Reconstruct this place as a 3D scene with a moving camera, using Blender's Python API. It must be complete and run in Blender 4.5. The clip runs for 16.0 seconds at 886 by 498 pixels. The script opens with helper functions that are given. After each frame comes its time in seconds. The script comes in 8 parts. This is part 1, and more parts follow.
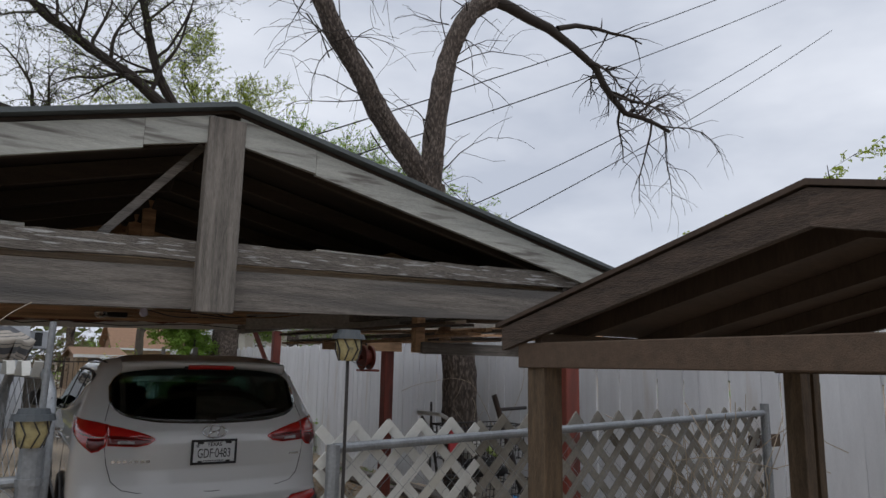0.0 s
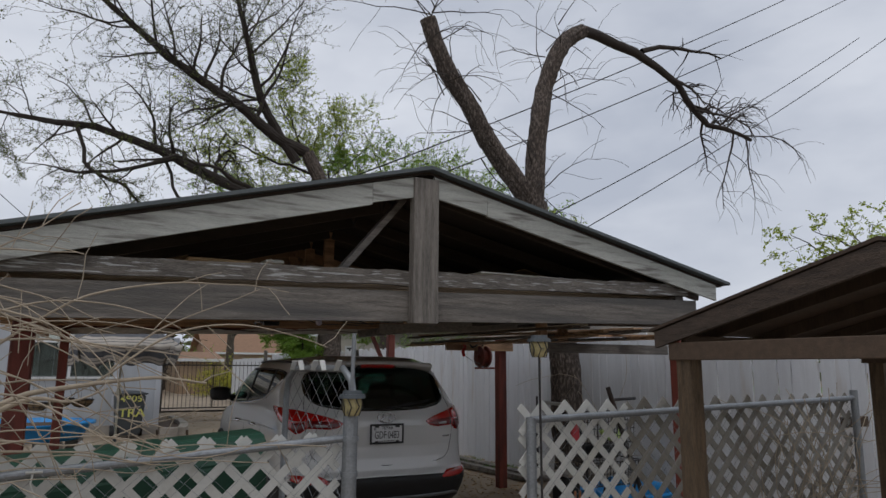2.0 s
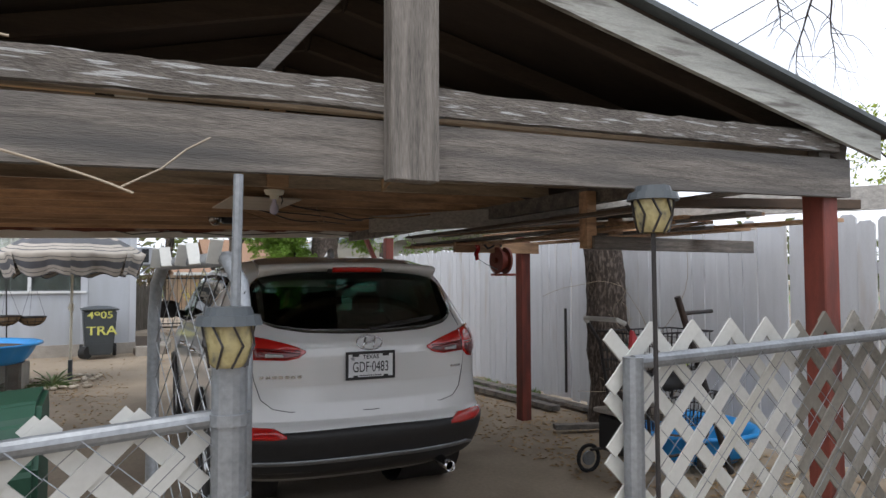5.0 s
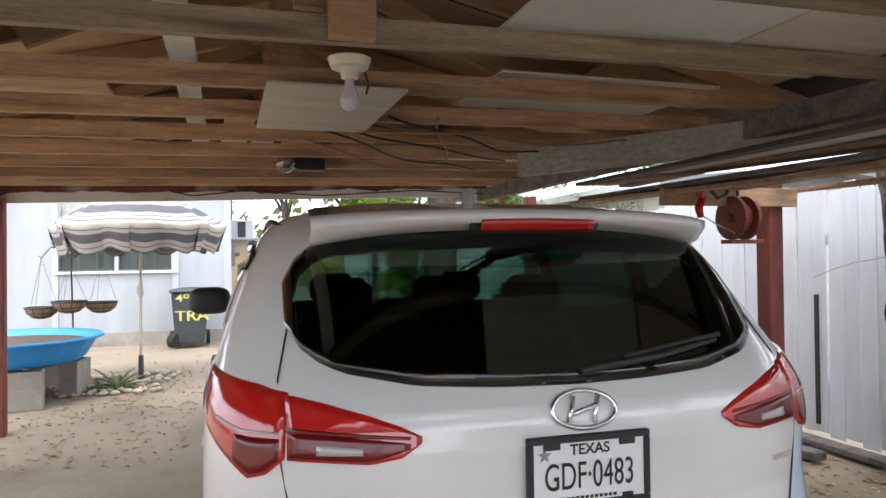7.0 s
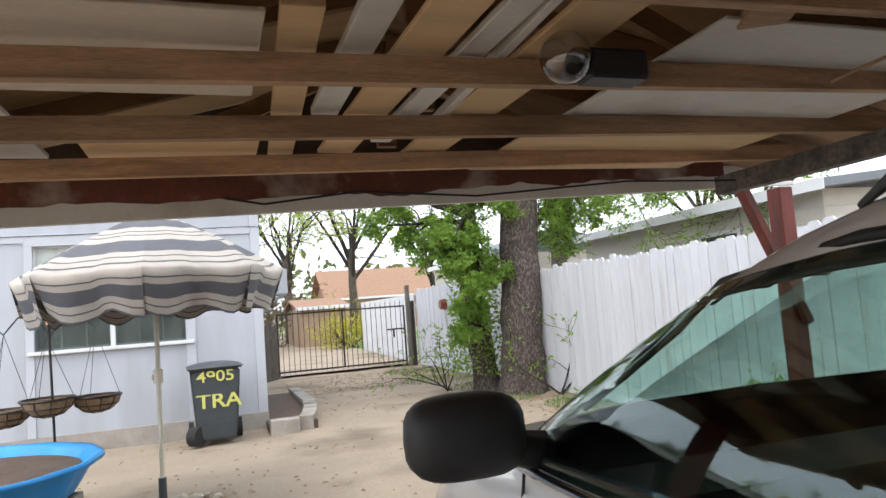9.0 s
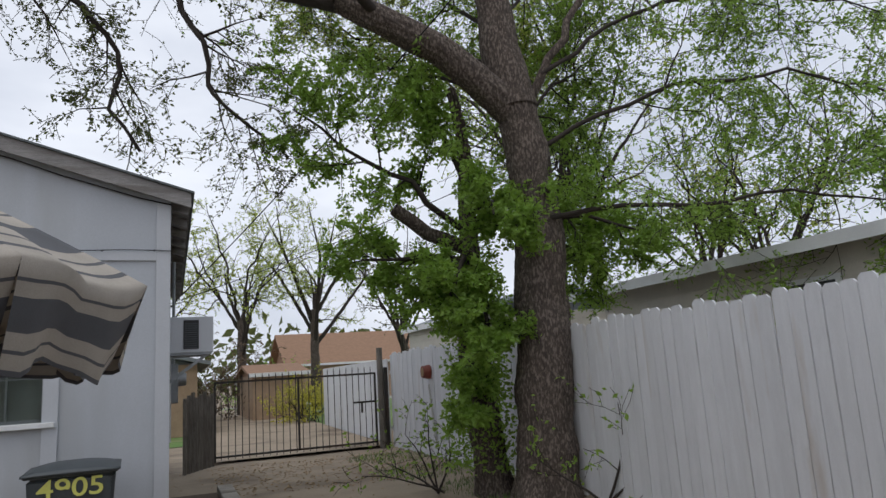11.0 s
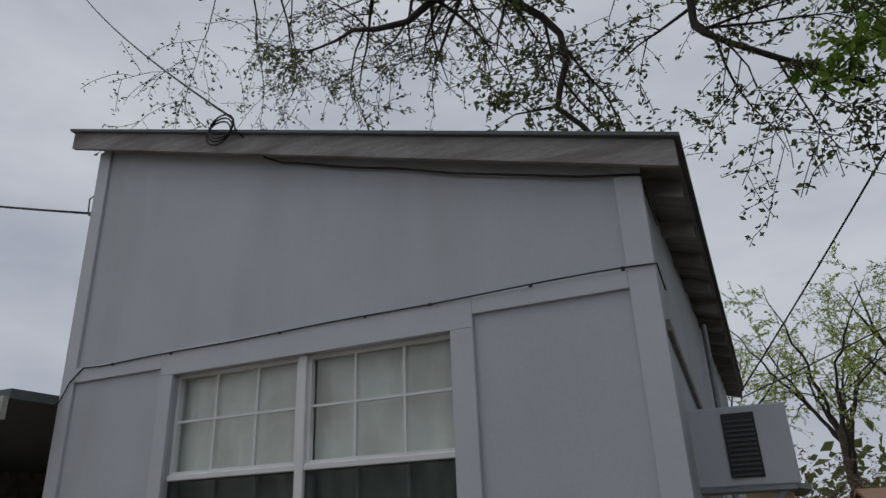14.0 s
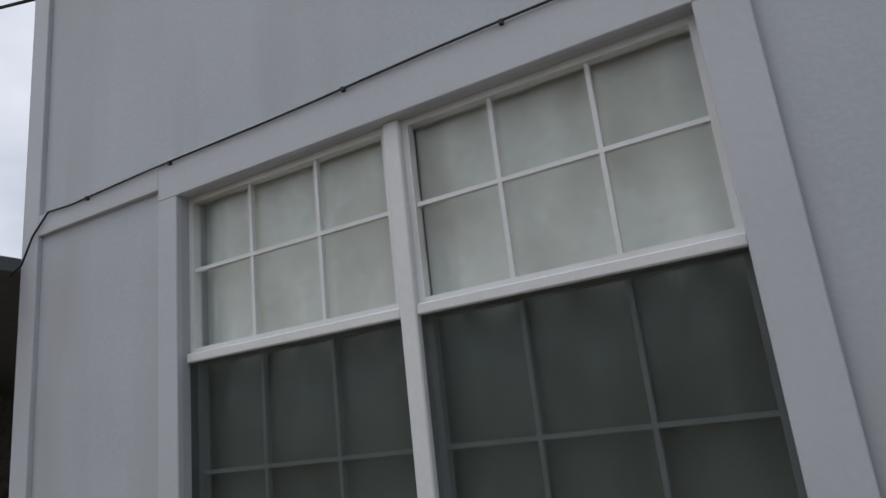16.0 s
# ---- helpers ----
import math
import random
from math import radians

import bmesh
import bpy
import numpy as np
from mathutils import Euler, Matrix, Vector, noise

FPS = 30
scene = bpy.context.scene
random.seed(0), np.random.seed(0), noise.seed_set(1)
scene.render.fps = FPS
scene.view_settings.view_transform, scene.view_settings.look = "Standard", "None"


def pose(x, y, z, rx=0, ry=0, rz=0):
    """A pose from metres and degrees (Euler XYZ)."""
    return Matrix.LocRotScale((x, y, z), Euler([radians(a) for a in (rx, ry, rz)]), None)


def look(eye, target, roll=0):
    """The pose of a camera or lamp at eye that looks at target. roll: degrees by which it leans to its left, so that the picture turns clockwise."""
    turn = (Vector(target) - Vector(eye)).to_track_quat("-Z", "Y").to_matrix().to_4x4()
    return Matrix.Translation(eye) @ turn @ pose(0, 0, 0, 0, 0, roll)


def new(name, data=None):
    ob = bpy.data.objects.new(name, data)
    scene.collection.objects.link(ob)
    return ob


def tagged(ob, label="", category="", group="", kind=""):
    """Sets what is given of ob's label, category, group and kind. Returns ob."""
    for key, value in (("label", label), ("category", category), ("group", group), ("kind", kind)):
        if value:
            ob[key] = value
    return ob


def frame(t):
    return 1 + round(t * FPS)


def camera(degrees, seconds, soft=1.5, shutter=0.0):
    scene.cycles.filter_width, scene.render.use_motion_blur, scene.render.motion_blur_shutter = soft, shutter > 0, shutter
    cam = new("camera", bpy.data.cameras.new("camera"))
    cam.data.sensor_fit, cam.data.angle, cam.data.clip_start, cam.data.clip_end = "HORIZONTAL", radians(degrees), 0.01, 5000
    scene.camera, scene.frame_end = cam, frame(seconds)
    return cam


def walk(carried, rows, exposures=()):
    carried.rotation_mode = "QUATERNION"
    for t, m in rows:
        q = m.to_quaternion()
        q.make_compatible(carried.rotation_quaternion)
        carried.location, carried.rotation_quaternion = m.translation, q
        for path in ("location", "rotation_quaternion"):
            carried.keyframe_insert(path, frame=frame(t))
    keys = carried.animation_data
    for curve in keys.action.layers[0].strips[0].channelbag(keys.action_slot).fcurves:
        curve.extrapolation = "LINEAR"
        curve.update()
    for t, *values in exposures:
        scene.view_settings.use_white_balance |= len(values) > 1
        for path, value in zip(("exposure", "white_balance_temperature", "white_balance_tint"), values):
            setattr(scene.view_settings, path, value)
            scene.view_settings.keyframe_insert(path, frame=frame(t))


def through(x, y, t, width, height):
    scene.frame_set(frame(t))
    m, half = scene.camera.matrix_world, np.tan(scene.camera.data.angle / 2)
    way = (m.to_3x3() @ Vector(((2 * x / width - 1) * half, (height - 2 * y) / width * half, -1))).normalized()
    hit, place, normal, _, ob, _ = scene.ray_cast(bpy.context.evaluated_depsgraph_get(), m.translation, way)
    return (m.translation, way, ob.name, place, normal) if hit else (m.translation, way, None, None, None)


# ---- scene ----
cam = camera(66.0, 16.0)
PATH = [
    (0, (0.054, -0.303, 1.607), (1.137, 1.343, 1.952), 1.1),
    (0.5, (-0.182, -0.526, 1.596), (0.842, 1.156, 1.947), 1.7),
    (1, (-0.433, -0.693, 1.588), (0.549, 1.012, 1.945), 2.0),
    (1.5, (-0.664, -0.872, 1.572), (0.288, 0.852, 1.923), 1.6),
    (2, (-1.015, -0.948, 1.569), (-0.096, 0.795, 1.912), 0.4),
    (2.5, (-1.248, -0.928, 1.576), (-0.373, 0.842, 1.897), -0.3),
    (3, (-1.242, -0.887, 1.56), (-0.372, 0.892, 1.84), -0.3),
    (3.5, (-1.004, -0.679, 1.514), (-0.099, 1.09, 1.749), -0.0),
    (3.7, (-0.865, -0.534, 1.522), (0.064, 1.223, 1.74), -0.0),
    (4.75, (-0.16, 0.57, 1.51), (0.74, 2.35, 1.63), -0.2),
    (5.8, (0.31, 1.812, 1.502), (1.28, 3.56, 1.527), -0.4),
    (6, (0.449, 2.071, 1.536), (1.366, 3.848, 1.561), -0.2),
    (6.5, (0.649, 2.716, 1.534), (1.392, 4.573, 1.548), -0.4),
    (7, (0.698, 3.474, 1.493), (1.304, 5.38, 1.516), -0.7),
    (7.5, (0.535, 4.23, 1.488), (1.112, 6.144, 1.529), -1.6),
    (8, (0.351, 5.043, 1.438), (0.993, 6.935, 1.522), -3.2),
    (8.5, (0.193, 5.891, 1.477), (0.845, 7.778, 1.601), -4.4),
    (8.7, (0.126, 6.216, 1.502), (0.76, 8.108, 1.641), -4.3),
    (9.75, (0.22, 7.87, 1.48), (0.93, 9.72, 1.73), -4.2),
    (10.8, (0.725, 9.443, 1.526), (1.515, 11.252, 1.851), -3.5),
    (11, (0.799, 9.798, 1.522), (1.537, 11.622, 1.877), -3.7),
    (11.5, (0.925, 10.561, 1.591), (1.41, 12.454, 2.017), -4.0),
    (12, (1.073, 11.266, 1.63), (1.252, 13.191, 2.14), -4.1),
    (12.5, (1.217, 11.986, 1.697), (1.071, 13.892, 2.286), -3.6),
    (13, (1.247, 12.649, 1.722), (0.835, 14.49, 2.389), -2.2),
    (13.5, (1.22, 13.231, 1.733), (0.631, 15.005, 2.446), -2.0),
    (14, (1.074, 13.705, 1.768), (0.333, 15.403, 2.52), -2.4),
    (14.5, (0.882, 14.088, 1.764), (0.008, 15.712, 2.538), -2.7),
    (15, (0.597, 14.408, 1.746), (-0.289, 16.041, 2.487), -4.5),
    (15.5, (0.273, 14.782, 1.727), (-0.62, 16.45, 2.375), -5.7),
    (16, (-0.152, 15.164, 1.731), (-1.058, 16.869, 2.254), -6.5),
]
EXPOSURES = [(0, 0.2), (1, 0.02), (2.5, 0.0), (3.7, 0.25), (5.8, 1.75), (6.5, 2.08), (7, 2.36), (7.5, 2.42), (8, 2.42), (8.5, 2.28), (8.7, 2.1), (10.8, 0.6), (11, 0.35), (11.5, -0.02), (12, 0.09), (12.5, 0.14), (13, -0.1), (14, -0.38), (15, -0.5), (15.5, 0.05), (16, 0.2)]
walk(cam, [(t, look(eye, target, roll)) for t, eye, target, roll in PATH], EXPOSURES)


# ---- light ----
world = bpy.data.worlds.new("overcast_sky")
scene.world = world
world.use_nodes = True
wn, wl = world.node_tree.nodes, world.node_tree.links
wn.clear()
sky_out = wn.new("ShaderNodeOutputWorld")
sky_bg = wn.new("ShaderNodeBackground")
sky_tex = wn.new("ShaderNodeTexSky")
sky_tex.sky_type, sky_tex.sun_disc = "NISHITA", False
sky_tex.sun_elevation, sky_tex.sun_rotation = radians(50), radians(200)
sky_tex.dust_density = 4.0
sky_gain = wn.new("ShaderNodeVectorMath")
sky_gain.operation = "SCALE"
sky_gain.inputs["Scale"].default_value = 0.1
cloud_pos = wn.new("ShaderNodeTexCoord")
cloud_map = wn.new("ShaderNodeMapping")
cloud_map.inputs["Scale"].default_value = (1.0, 1.0, 2.6)
cloud_noise = wn.new("ShaderNodeTexNoise")
cloud_noise.inputs["Scale"].default_value = 2.3
cloud_noise.inputs["Detail"].default_value = 5.0
cloud_noise.inputs["Roughness"].default_value = 0.52
cloud_ramp = wn.new("ShaderNodeValToRGB")
cloud_ramp.color_ramp.elements[0].position, cloud_ramp.color_ramp.elements[0].color = 0.30, (0.47, 0.51, 0.60, 1)
cloud_ramp.color_ramp.elements[1].position, cloud_ramp.color_ramp.elements[1].color = 0.72, (0.80, 0.83, 0.90, 1)
sky_mix = wn.new("ShaderNodeMix")
sky_mix.data_type = "RGBA"
sky_mix.inputs["Factor"].default_value = 0.93
wl.new(cloud_pos.outputs["Generated"], cloud_map.inputs["Vector"])
wl.new(cloud_map.outputs["Vector"], cloud_noise.inputs["Vector"])
wl.new(cloud_noise.outputs["Fac"], cloud_ramp.inputs["Fac"])
wl.new(sky_tex.outputs["Color"], sky_gain.inputs[0])
wl.new(sky_gain.outputs["Vector"], sky_mix.inputs["A"])
wl.new(cloud_ramp.outputs["Color"], sky_mix.inputs["B"])
wl.new(sky_mix.outputs["Result"], sky_bg.inputs["Color"])
sky_bg.inputs["Strength"].default_value = 1.0
wl.new(sky_bg.outputs["Background"], sky_out.inputs["Surface"])
sun = new("sun", bpy.data.lights.new("sun", "SUN"))
sun.data.energy, sun.data.angle, sun.data.color = 0.5, radians(30), (1.0, 0.97, 0.92)
sun.matrix_world = look((0, 0, 30), (8, 10, 0))


# ---- builders ----
def link_mat(ob, material):
    if material:
        ob.data.materials.append(material)
    return ob


def mesh_of(bm, name, smooth=False):
    me = bpy.data.meshes.new(name)
    bm.normal_update()
    bm.to_mesh(me)
    bm.free()
    if smooth:
        for f in me.polygons:
            f.use_smooth = True
    return me


def thing(name, at, label, category, group="", kind="", rz=0.0):
    """An empty at the base of a thing, to hold its parts."""
    ob = new(name)
    ob.empty_display_size = 0.1
    ob.matrix_world = pose(at[0], at[1], at[2], 0, 0, rz)
    return tagged(ob, label, category, group, kind)


def part(name, bm, material, parent, label="", smooth=False, local=False):
    """One mesh under a thing or a part; bm is in world metres unless local."""
    ob = new(name, mesh_of(bm, name, smooth) if isinstance(bm, bmesh.types.BMesh) else bm)
    if not ob.data.materials:
        link_mat(ob, material)
    if parent:
        bpy.context.view_layer.update()
        ob.parent = parent
        if not local:
            ob.matrix_parent_inverse = parent.matrix_world.inverted()
    return tagged(ob, label)


def solo(name, bm, material, label, category="", kind="", group="", smooth=False):
    ob = link_mat(new(name, mesh_of(bm, name, smooth)), material)
    return tagged(ob, label, category, group, kind)


def piece(name, me, m, parent):
    """A small piece that shares its mesh with its like; m is a world pose."""
    ob = new(name, me)
    if parent:
        ob.parent = parent
        ob.matrix_parent_inverse = parent.matrix_world.inverted()
    ob.matrix_basis = m
    return ob


def box(bm, x0, y0, z0, x1, y1, z1, bevel=0.0):
    m = Matrix.Translation(((x0 + x1) / 2, (y0 + y1) / 2, (z0 + z1) / 2)) @ Matrix.Diagonal((abs(x1 - x0), abs(y1 - y0), abs(z1 - z0), 1))
    vs = bmesh.ops.create_cube(bm, size=1, matrix=m)["verts"]
    if bevel:
        es = list({e for v in vs for e in v.link_edges})
        bmesh.ops.bevel(bm, geom=es, offset=bevel, segments=1, affect="EDGES", profile=0.5)
    return bm


def beam(bm, a, b, w, h, up=(0, 0, 1), bevel=0.0):
    """A board from a to b, w wide and h high across."""
    a, b = Vector(a), Vector(b)
    d = b - a
    y = d.normalized()
    x = y.cross(Vector(up))
    x = x.normalized() if x.length > 1e-5 else Vector((1, 0, 0))
    z = x.cross(y)
    m = Matrix((x, y, z)).transposed().to_4x4()
    m.translation = (a + b) / 2
    vs = bmesh.ops.create_cube(bm, size=1, matrix=m @ Matrix.Diagonal((w, d.length, h, 1)))["verts"]
    if bevel:
        es = list({e for v in vs for e in v.link_edges})
        bmesh.ops.bevel(bm, geom=es, offset=bevel, segments=1, affect="EDGES", profile=0.5)
    return bm


def rod(bm, a, b, r, r2=None, sides=8):
    a, b = Vector(a), Vector(b)
    d = b - a
    if d.length < 1e-6:
        return bm
    q = d.to_track_quat("Z", "Y").to_matrix().to_4x4()
    q.translation = (a + b) / 2
    bmesh.ops.create_cone(bm, cap_ends=True, segments=sides, radius1=r, radius2=r if r2 is None else r2, depth=d.length, matrix=q)
    return bm


def tube(bm, pts, radii, sides=6, cap=True):
    """A tapered tube through points."""
    rings, prev = [], None
    pts = [Vector(p) for p in pts]
    for i, p in enumerate(pts):
        d = (pts[min(i + 1, len(pts) - 1)] - pts[max(i - 1, 0)]).normalized()
        if prev is None:
            prev = d.orthogonal().normalized()
        x = (prev - d * prev.dot(d))
        x = x.normalized() if x.length > 1e-5 else d.orthogonal().normalized()
        prev = x
        y = d.cross(x)
        r = radii[i] if isinstance(radii, (list, tuple)) else radii
        rings.append([bm.verts.new(p + (x * math.cos(k * math.tau / sides) + y * math.sin(k * math.tau / sides)) * r) for k in range(sides)])
    for a, b in zip(rings, rings[1:]):
        for k in range(sides):
            bm.faces.new((a[k], a[(k + 1) % sides], b[(k + 1) % sides], b[k]))
    if cap:
        bm.faces.new(rings[0][::-1])
        bm.faces.new(rings[-1])
    return bm


def grid_sheet(bm, nu, nv, fn):
    """A sheet of quads; fn(u, v) gives the place, u and v from 0 to 1."""
    vs = [[bm.verts.new(fn(i / nu, j / nv)) for j in range(nv + 1)] for i in range(nu + 1)]
    for i in range(nu):
        for j in range(nv):
            bm.faces.new((vs[i][j], vs[i + 1][j], vs[i + 1][j + 1], vs[i][j + 1]))
    return bm


def thick(bm, t):
    """Gives a sheet its thickness."""
    bmesh.ops.recalc_face_normals(bm, faces=bm.faces)
    bmesh.ops.solidify(bm, geom=bm.faces[:], thickness=t)
    return bm


def prism(bm, pts, axis, a, b):
    """A flat outline, pushed from a to b along an axis. pts are the two other coordinates, in order."""
    def at(p, v):
        return {"x": (v, p[0], p[1]), "y": (p[0], v, p[1]), "z": (p[0], p[1], v)}[axis]
    v0, v1 = [bm.verts.new(at(p, a)) for p in pts], [bm.verts.new(at(p, b)) for p in pts]
    n = len(pts)
    bm.faces.new(v0)
    bm.faces.new(v1[::-1])
    for i in range(n):
        bm.faces.new((v0[i], v1[i], v1[(i + 1) % n], v0[(i + 1) % n]))
    bmesh.ops.recalc_face_normals(bm, faces=bm.faces)
    return bm


def B():
    return bmesh.new()


# ---- materials ----
def material(name, colour, rough=0.7, metal=0.0, var=0.25, scale=6.0, fine=60.0, bump=0.2, stretch=(1, 1, 1), tint=None, tint_at=0.55,
             tint_soft=0.12, tint_scale=1.5, per_object=0.0, coat=0.0, spec=0.5, tint_stretch=(1, 1, 1)):
    """A worn surface: base colour varied at two scales, a second colour in patches, fine relief."""
    m = bpy.data.materials.new(name)
    m.use_nodes = True
    n, l = m.node_tree.nodes, m.node_tree.links
    p = n["Principled BSDF"]
    p.inputs["Roughness"].default_value, p.inputs["Metallic"].default_value = rough, metal
    p.inputs["Specular IOR Level"].default_value = spec
    p.inputs["Coat Weight"].default_value = coat
    p.inputs["Coat Roughness"].default_value = 0.05
    pos = n.new("ShaderNodeTexCoord")
    mp = n.new("ShaderNodeMapping")
    mp.inputs["Scale"].default_value = stretch
    l.new(pos.outputs["Object"], mp.inputs["Vector"])
    info = n.new("ShaderNodeObjectInfo")
    shift = n.new("ShaderNodeVectorMath")
    shift.operation = "ADD"
    wide = n.new("ShaderNodeMath")
    wide.operation, wide.inputs[1].default_value = "MULTIPLY", 37.0
    l.new(info.outputs["Random"], wide.inputs[0])
    l.new(mp.outputs["Vector"], shift.inputs[0])
    l.new(wide.outputs[0], shift.inputs[1])

    def noise_at(s, detail, vec):
        t = n.new("ShaderNodeTexNoise")
        t.inputs["Scale"].default_value, t.inputs["Detail"].default_value = s, detail
        l.new(vec, t.inputs["Vector"])
        return t.outputs["Fac"]

    big, small = noise_at(scale, 4, shift.outputs[0]), noise_at(fine, 3, shift.outputs[0])
    both = n.new("ShaderNodeMix")
    both.inputs["Factor"].default_value = 0.45
    l.new(big, both.inputs["A"])
    l.new(small, both.inputs["B"])
    rng = n.new("ShaderNodeMapRange")
    rng.inputs["From Min"].default_value, rng.inputs["From Max"].default_value = 0.25, 0.75
    rng.inputs["To Min"].default_value, rng.inputs["To Max"].default_value = 1 - var, 1 + var
    l.new(both.outputs["Result"], rng.inputs["Value"])
    gain = rng.outputs["Result"]
    if per_object:
        ro = n.new("ShaderNodeMapRange")
        ro.inputs["To Min"].default_value, ro.inputs["To Max"].default_value = 1 - per_object, 1 + per_object
        l.new(info.outputs["Random"], ro.inputs["Value"])
        mul = n.new("ShaderNodeMath")
        mul.operation = "MULTIPLY"
        l.new(gain, mul.inputs[0])
        l.new(ro.outputs["Result"], mul.inputs[1])
        gain = mul.outputs[0]
    base = n.new("ShaderNodeVectorMath")
    base.operation = "SCALE"
    base.inputs[0].default_value = colour
    l.new(gain, base.inputs["Scale"])
    col = base.outputs["Vector"]
    if tint:
        tm = n.new("ShaderNodeMapping")
        tm.inputs["Scale"].default_value = tint_stretch
        l.new(shift.outputs[0], tm.inputs["Vector"])
        patch = noise_at(tint_scale, 6, tm.outputs["Vector"])
        edge = n.new("ShaderNodeMapRange")
        edge.inputs["From Min"].default_value, edge.inputs["From Max"].default_value = tint_at - tint_soft, tint_at + tint_soft
        l.new(patch, edge.inputs["Value"])
        mx = n.new("ShaderNodeMix")
        mx.data_type = "RGBA"
        mx.inputs["B"].default_value = (*tint, 1)
        l.new(edge.outputs["Result"], mx.inputs["Factor"])
        l.new(col, mx.inputs["A"])
        col = mx.outputs["Result"]
    l.new(col, p.inputs["Base Color"])
    if bump:
        b = n.new("ShaderNodeBump")
        b.inputs["Strength"].default_value, b.inputs["Distance"].default_value = bump, 0.01
        l.new(both.outputs["Result"], b.inputs["Height"])
        l.new(b.outputs["Normal"], p.inputs["Normal"])
    return m


def plain(name, colour, rough=0.5, metal=0.0, coat=0.0, alpha=None, emit=0.0):
    m = bpy.data.materials.new(name)
    m.use_nodes = True
    p = m.node_tree.nodes["Principled BSDF"]
    p.inputs["Base Color"].default_value = (*colour, 1)
    p.inputs["Roughness"].default_value, p.inputs["Metallic"].default_value = rough, metal
    p.inputs["Coat Weight"].default_value, p.inputs["Coat Roughness"].default_value = coat, 0.04
    if emit:
        p.inputs["Emission Color"].default_value, p.inputs["Emission Strength"].default_value = (*colour, 1), emit
    return m


def glass(name, colour, clear=0.5, rough=0.02, ior=1.52):
    """A pane: tinted see-through with a mirror gloss."""
    m = bpy.data.materials.new(name)
    m.use_nodes = True
    n, l = m.node_tree.nodes, m.node_tree.links
    n.clear()
    out, mix = n.new("ShaderNodeOutputMaterial"), n.new("ShaderNodeMixShader")
    clearer, gloss, edge = n.new("ShaderNodeBsdfTransparent"), n.new("ShaderNodeBsdfGlossy"), n.new("ShaderNodeLayerWeight")
    clearer.inputs["Color"].default_value = (*[c * clear for c in colour], 1)
    gloss.inputs["Roughness"].default_value = rough
    edge.inputs["Blend"].default_value = 0.5
    steep, share = n.new("ShaderNodeMath"), n.new("ShaderNodeMapRange")
    steep.operation, steep.inputs[1].default_value = "POWER", 5.0
    share.inputs["To Min"].default_value, share.inputs["To Max"].default_value = ((ior - 1) / (ior + 1)) ** 2, 1.0
    l.new(edge.outputs["Facing"], steep.inputs[0])
    l.new(steep.outputs[0], share.inputs["Value"])
    l.new(share.outputs["Result"], mix.inputs[0])
    l.new(clearer.outputs[0], mix.inputs[1])
    l.new(gloss.outputs[0], mix.inputs[2])
    l.new(mix.outputs[0], out.inputs["Surface"])
    return m


GREY_WOOD = material("weathered_grey_wood", (0.185, 0.165, 0.145), 0.85, var=0.75, scale=5, fine=34, bump=0.9, stretch=(0.7, 9, 9), per_object=0.12, tint=(0.09, 0.085, 0.08), tint_scale=1.2)
SILVER_WOOD = material("sun_silvered_wood", (0.42, 0.40, 0.37), 0.85, var=0.5, scale=5, fine=34, bump=0.8, stretch=(9, 0.7, 9))
GREY_WOOD_UP = material("weathered_grey_post_wood", (0.165, 0.148, 0.13), 0.85, var=0.75, scale=5, fine=34, bump=0.9, stretch=(9, 9, 0.7), per_object=0.12)
PEELED = material("peeling_painted_wood", (0.13, 0.115, 0.10), 0.85, var=0.7, scale=5, fine=40, bump=1.0, stretch=(1, 7, 5), tint=(0.40, 0.40, 0.39), tint_at=0.60, tint_soft=0.03, tint_scale=9, tint_stretch=(0.6, 1.0, 1.6))
FASCIA = material("faded_pale_fascia_paint", (0.40, 0.405, 0.37), 0.8, var=0.38, scale=5, fine=50, bump=0.6, stretch=(0.8, 8, 8), tint=(0.17, 0.16, 0.145), tint_at=0.60, tint_soft=0.06, tint_scale=3.0)
BROWN_WOOD = material("brown_stained_wood", (0.078, 0.051, 0.033), 0.75, var=0.4, scale=3, fine=30, bump=0.4, stretch=(1.5, 9, 9), per_object=0.2)
BROWN_WOOD_UP = material("brown_stained_post", (0.095, 0.064, 0.037), 0.75, var=0.7, scale=5, fine=34, bump=0.8, stretch=(9, 9, 1.5), per_object=0.2)
BROWN_WOOD_Y = material("brown_weathered_board", (0.065, 0.046, 0.034), 0.8, var=0.75, scale=5, fine=34, bump=0.9, stretch=(9, 1.5, 9), per_object=0.2)
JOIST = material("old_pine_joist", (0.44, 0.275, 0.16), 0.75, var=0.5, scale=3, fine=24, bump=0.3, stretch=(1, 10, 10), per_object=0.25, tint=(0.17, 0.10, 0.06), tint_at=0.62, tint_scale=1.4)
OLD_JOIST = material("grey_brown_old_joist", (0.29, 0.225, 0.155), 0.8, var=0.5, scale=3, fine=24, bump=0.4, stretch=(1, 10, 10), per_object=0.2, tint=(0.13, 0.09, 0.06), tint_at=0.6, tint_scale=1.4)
# Dark copy of the pine rafter: shade under the gable put into its colour.
SHADED_RAFTER = material("gable_shade_rafter", (0.05, 0.035, 0.024), 0.8, var=0.3, scale=3, fine=24, bump=0.3, stretch=(1, 8, 8), per_object=0.25)
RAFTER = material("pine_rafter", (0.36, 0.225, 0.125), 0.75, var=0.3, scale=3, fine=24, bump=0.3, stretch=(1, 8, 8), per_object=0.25)
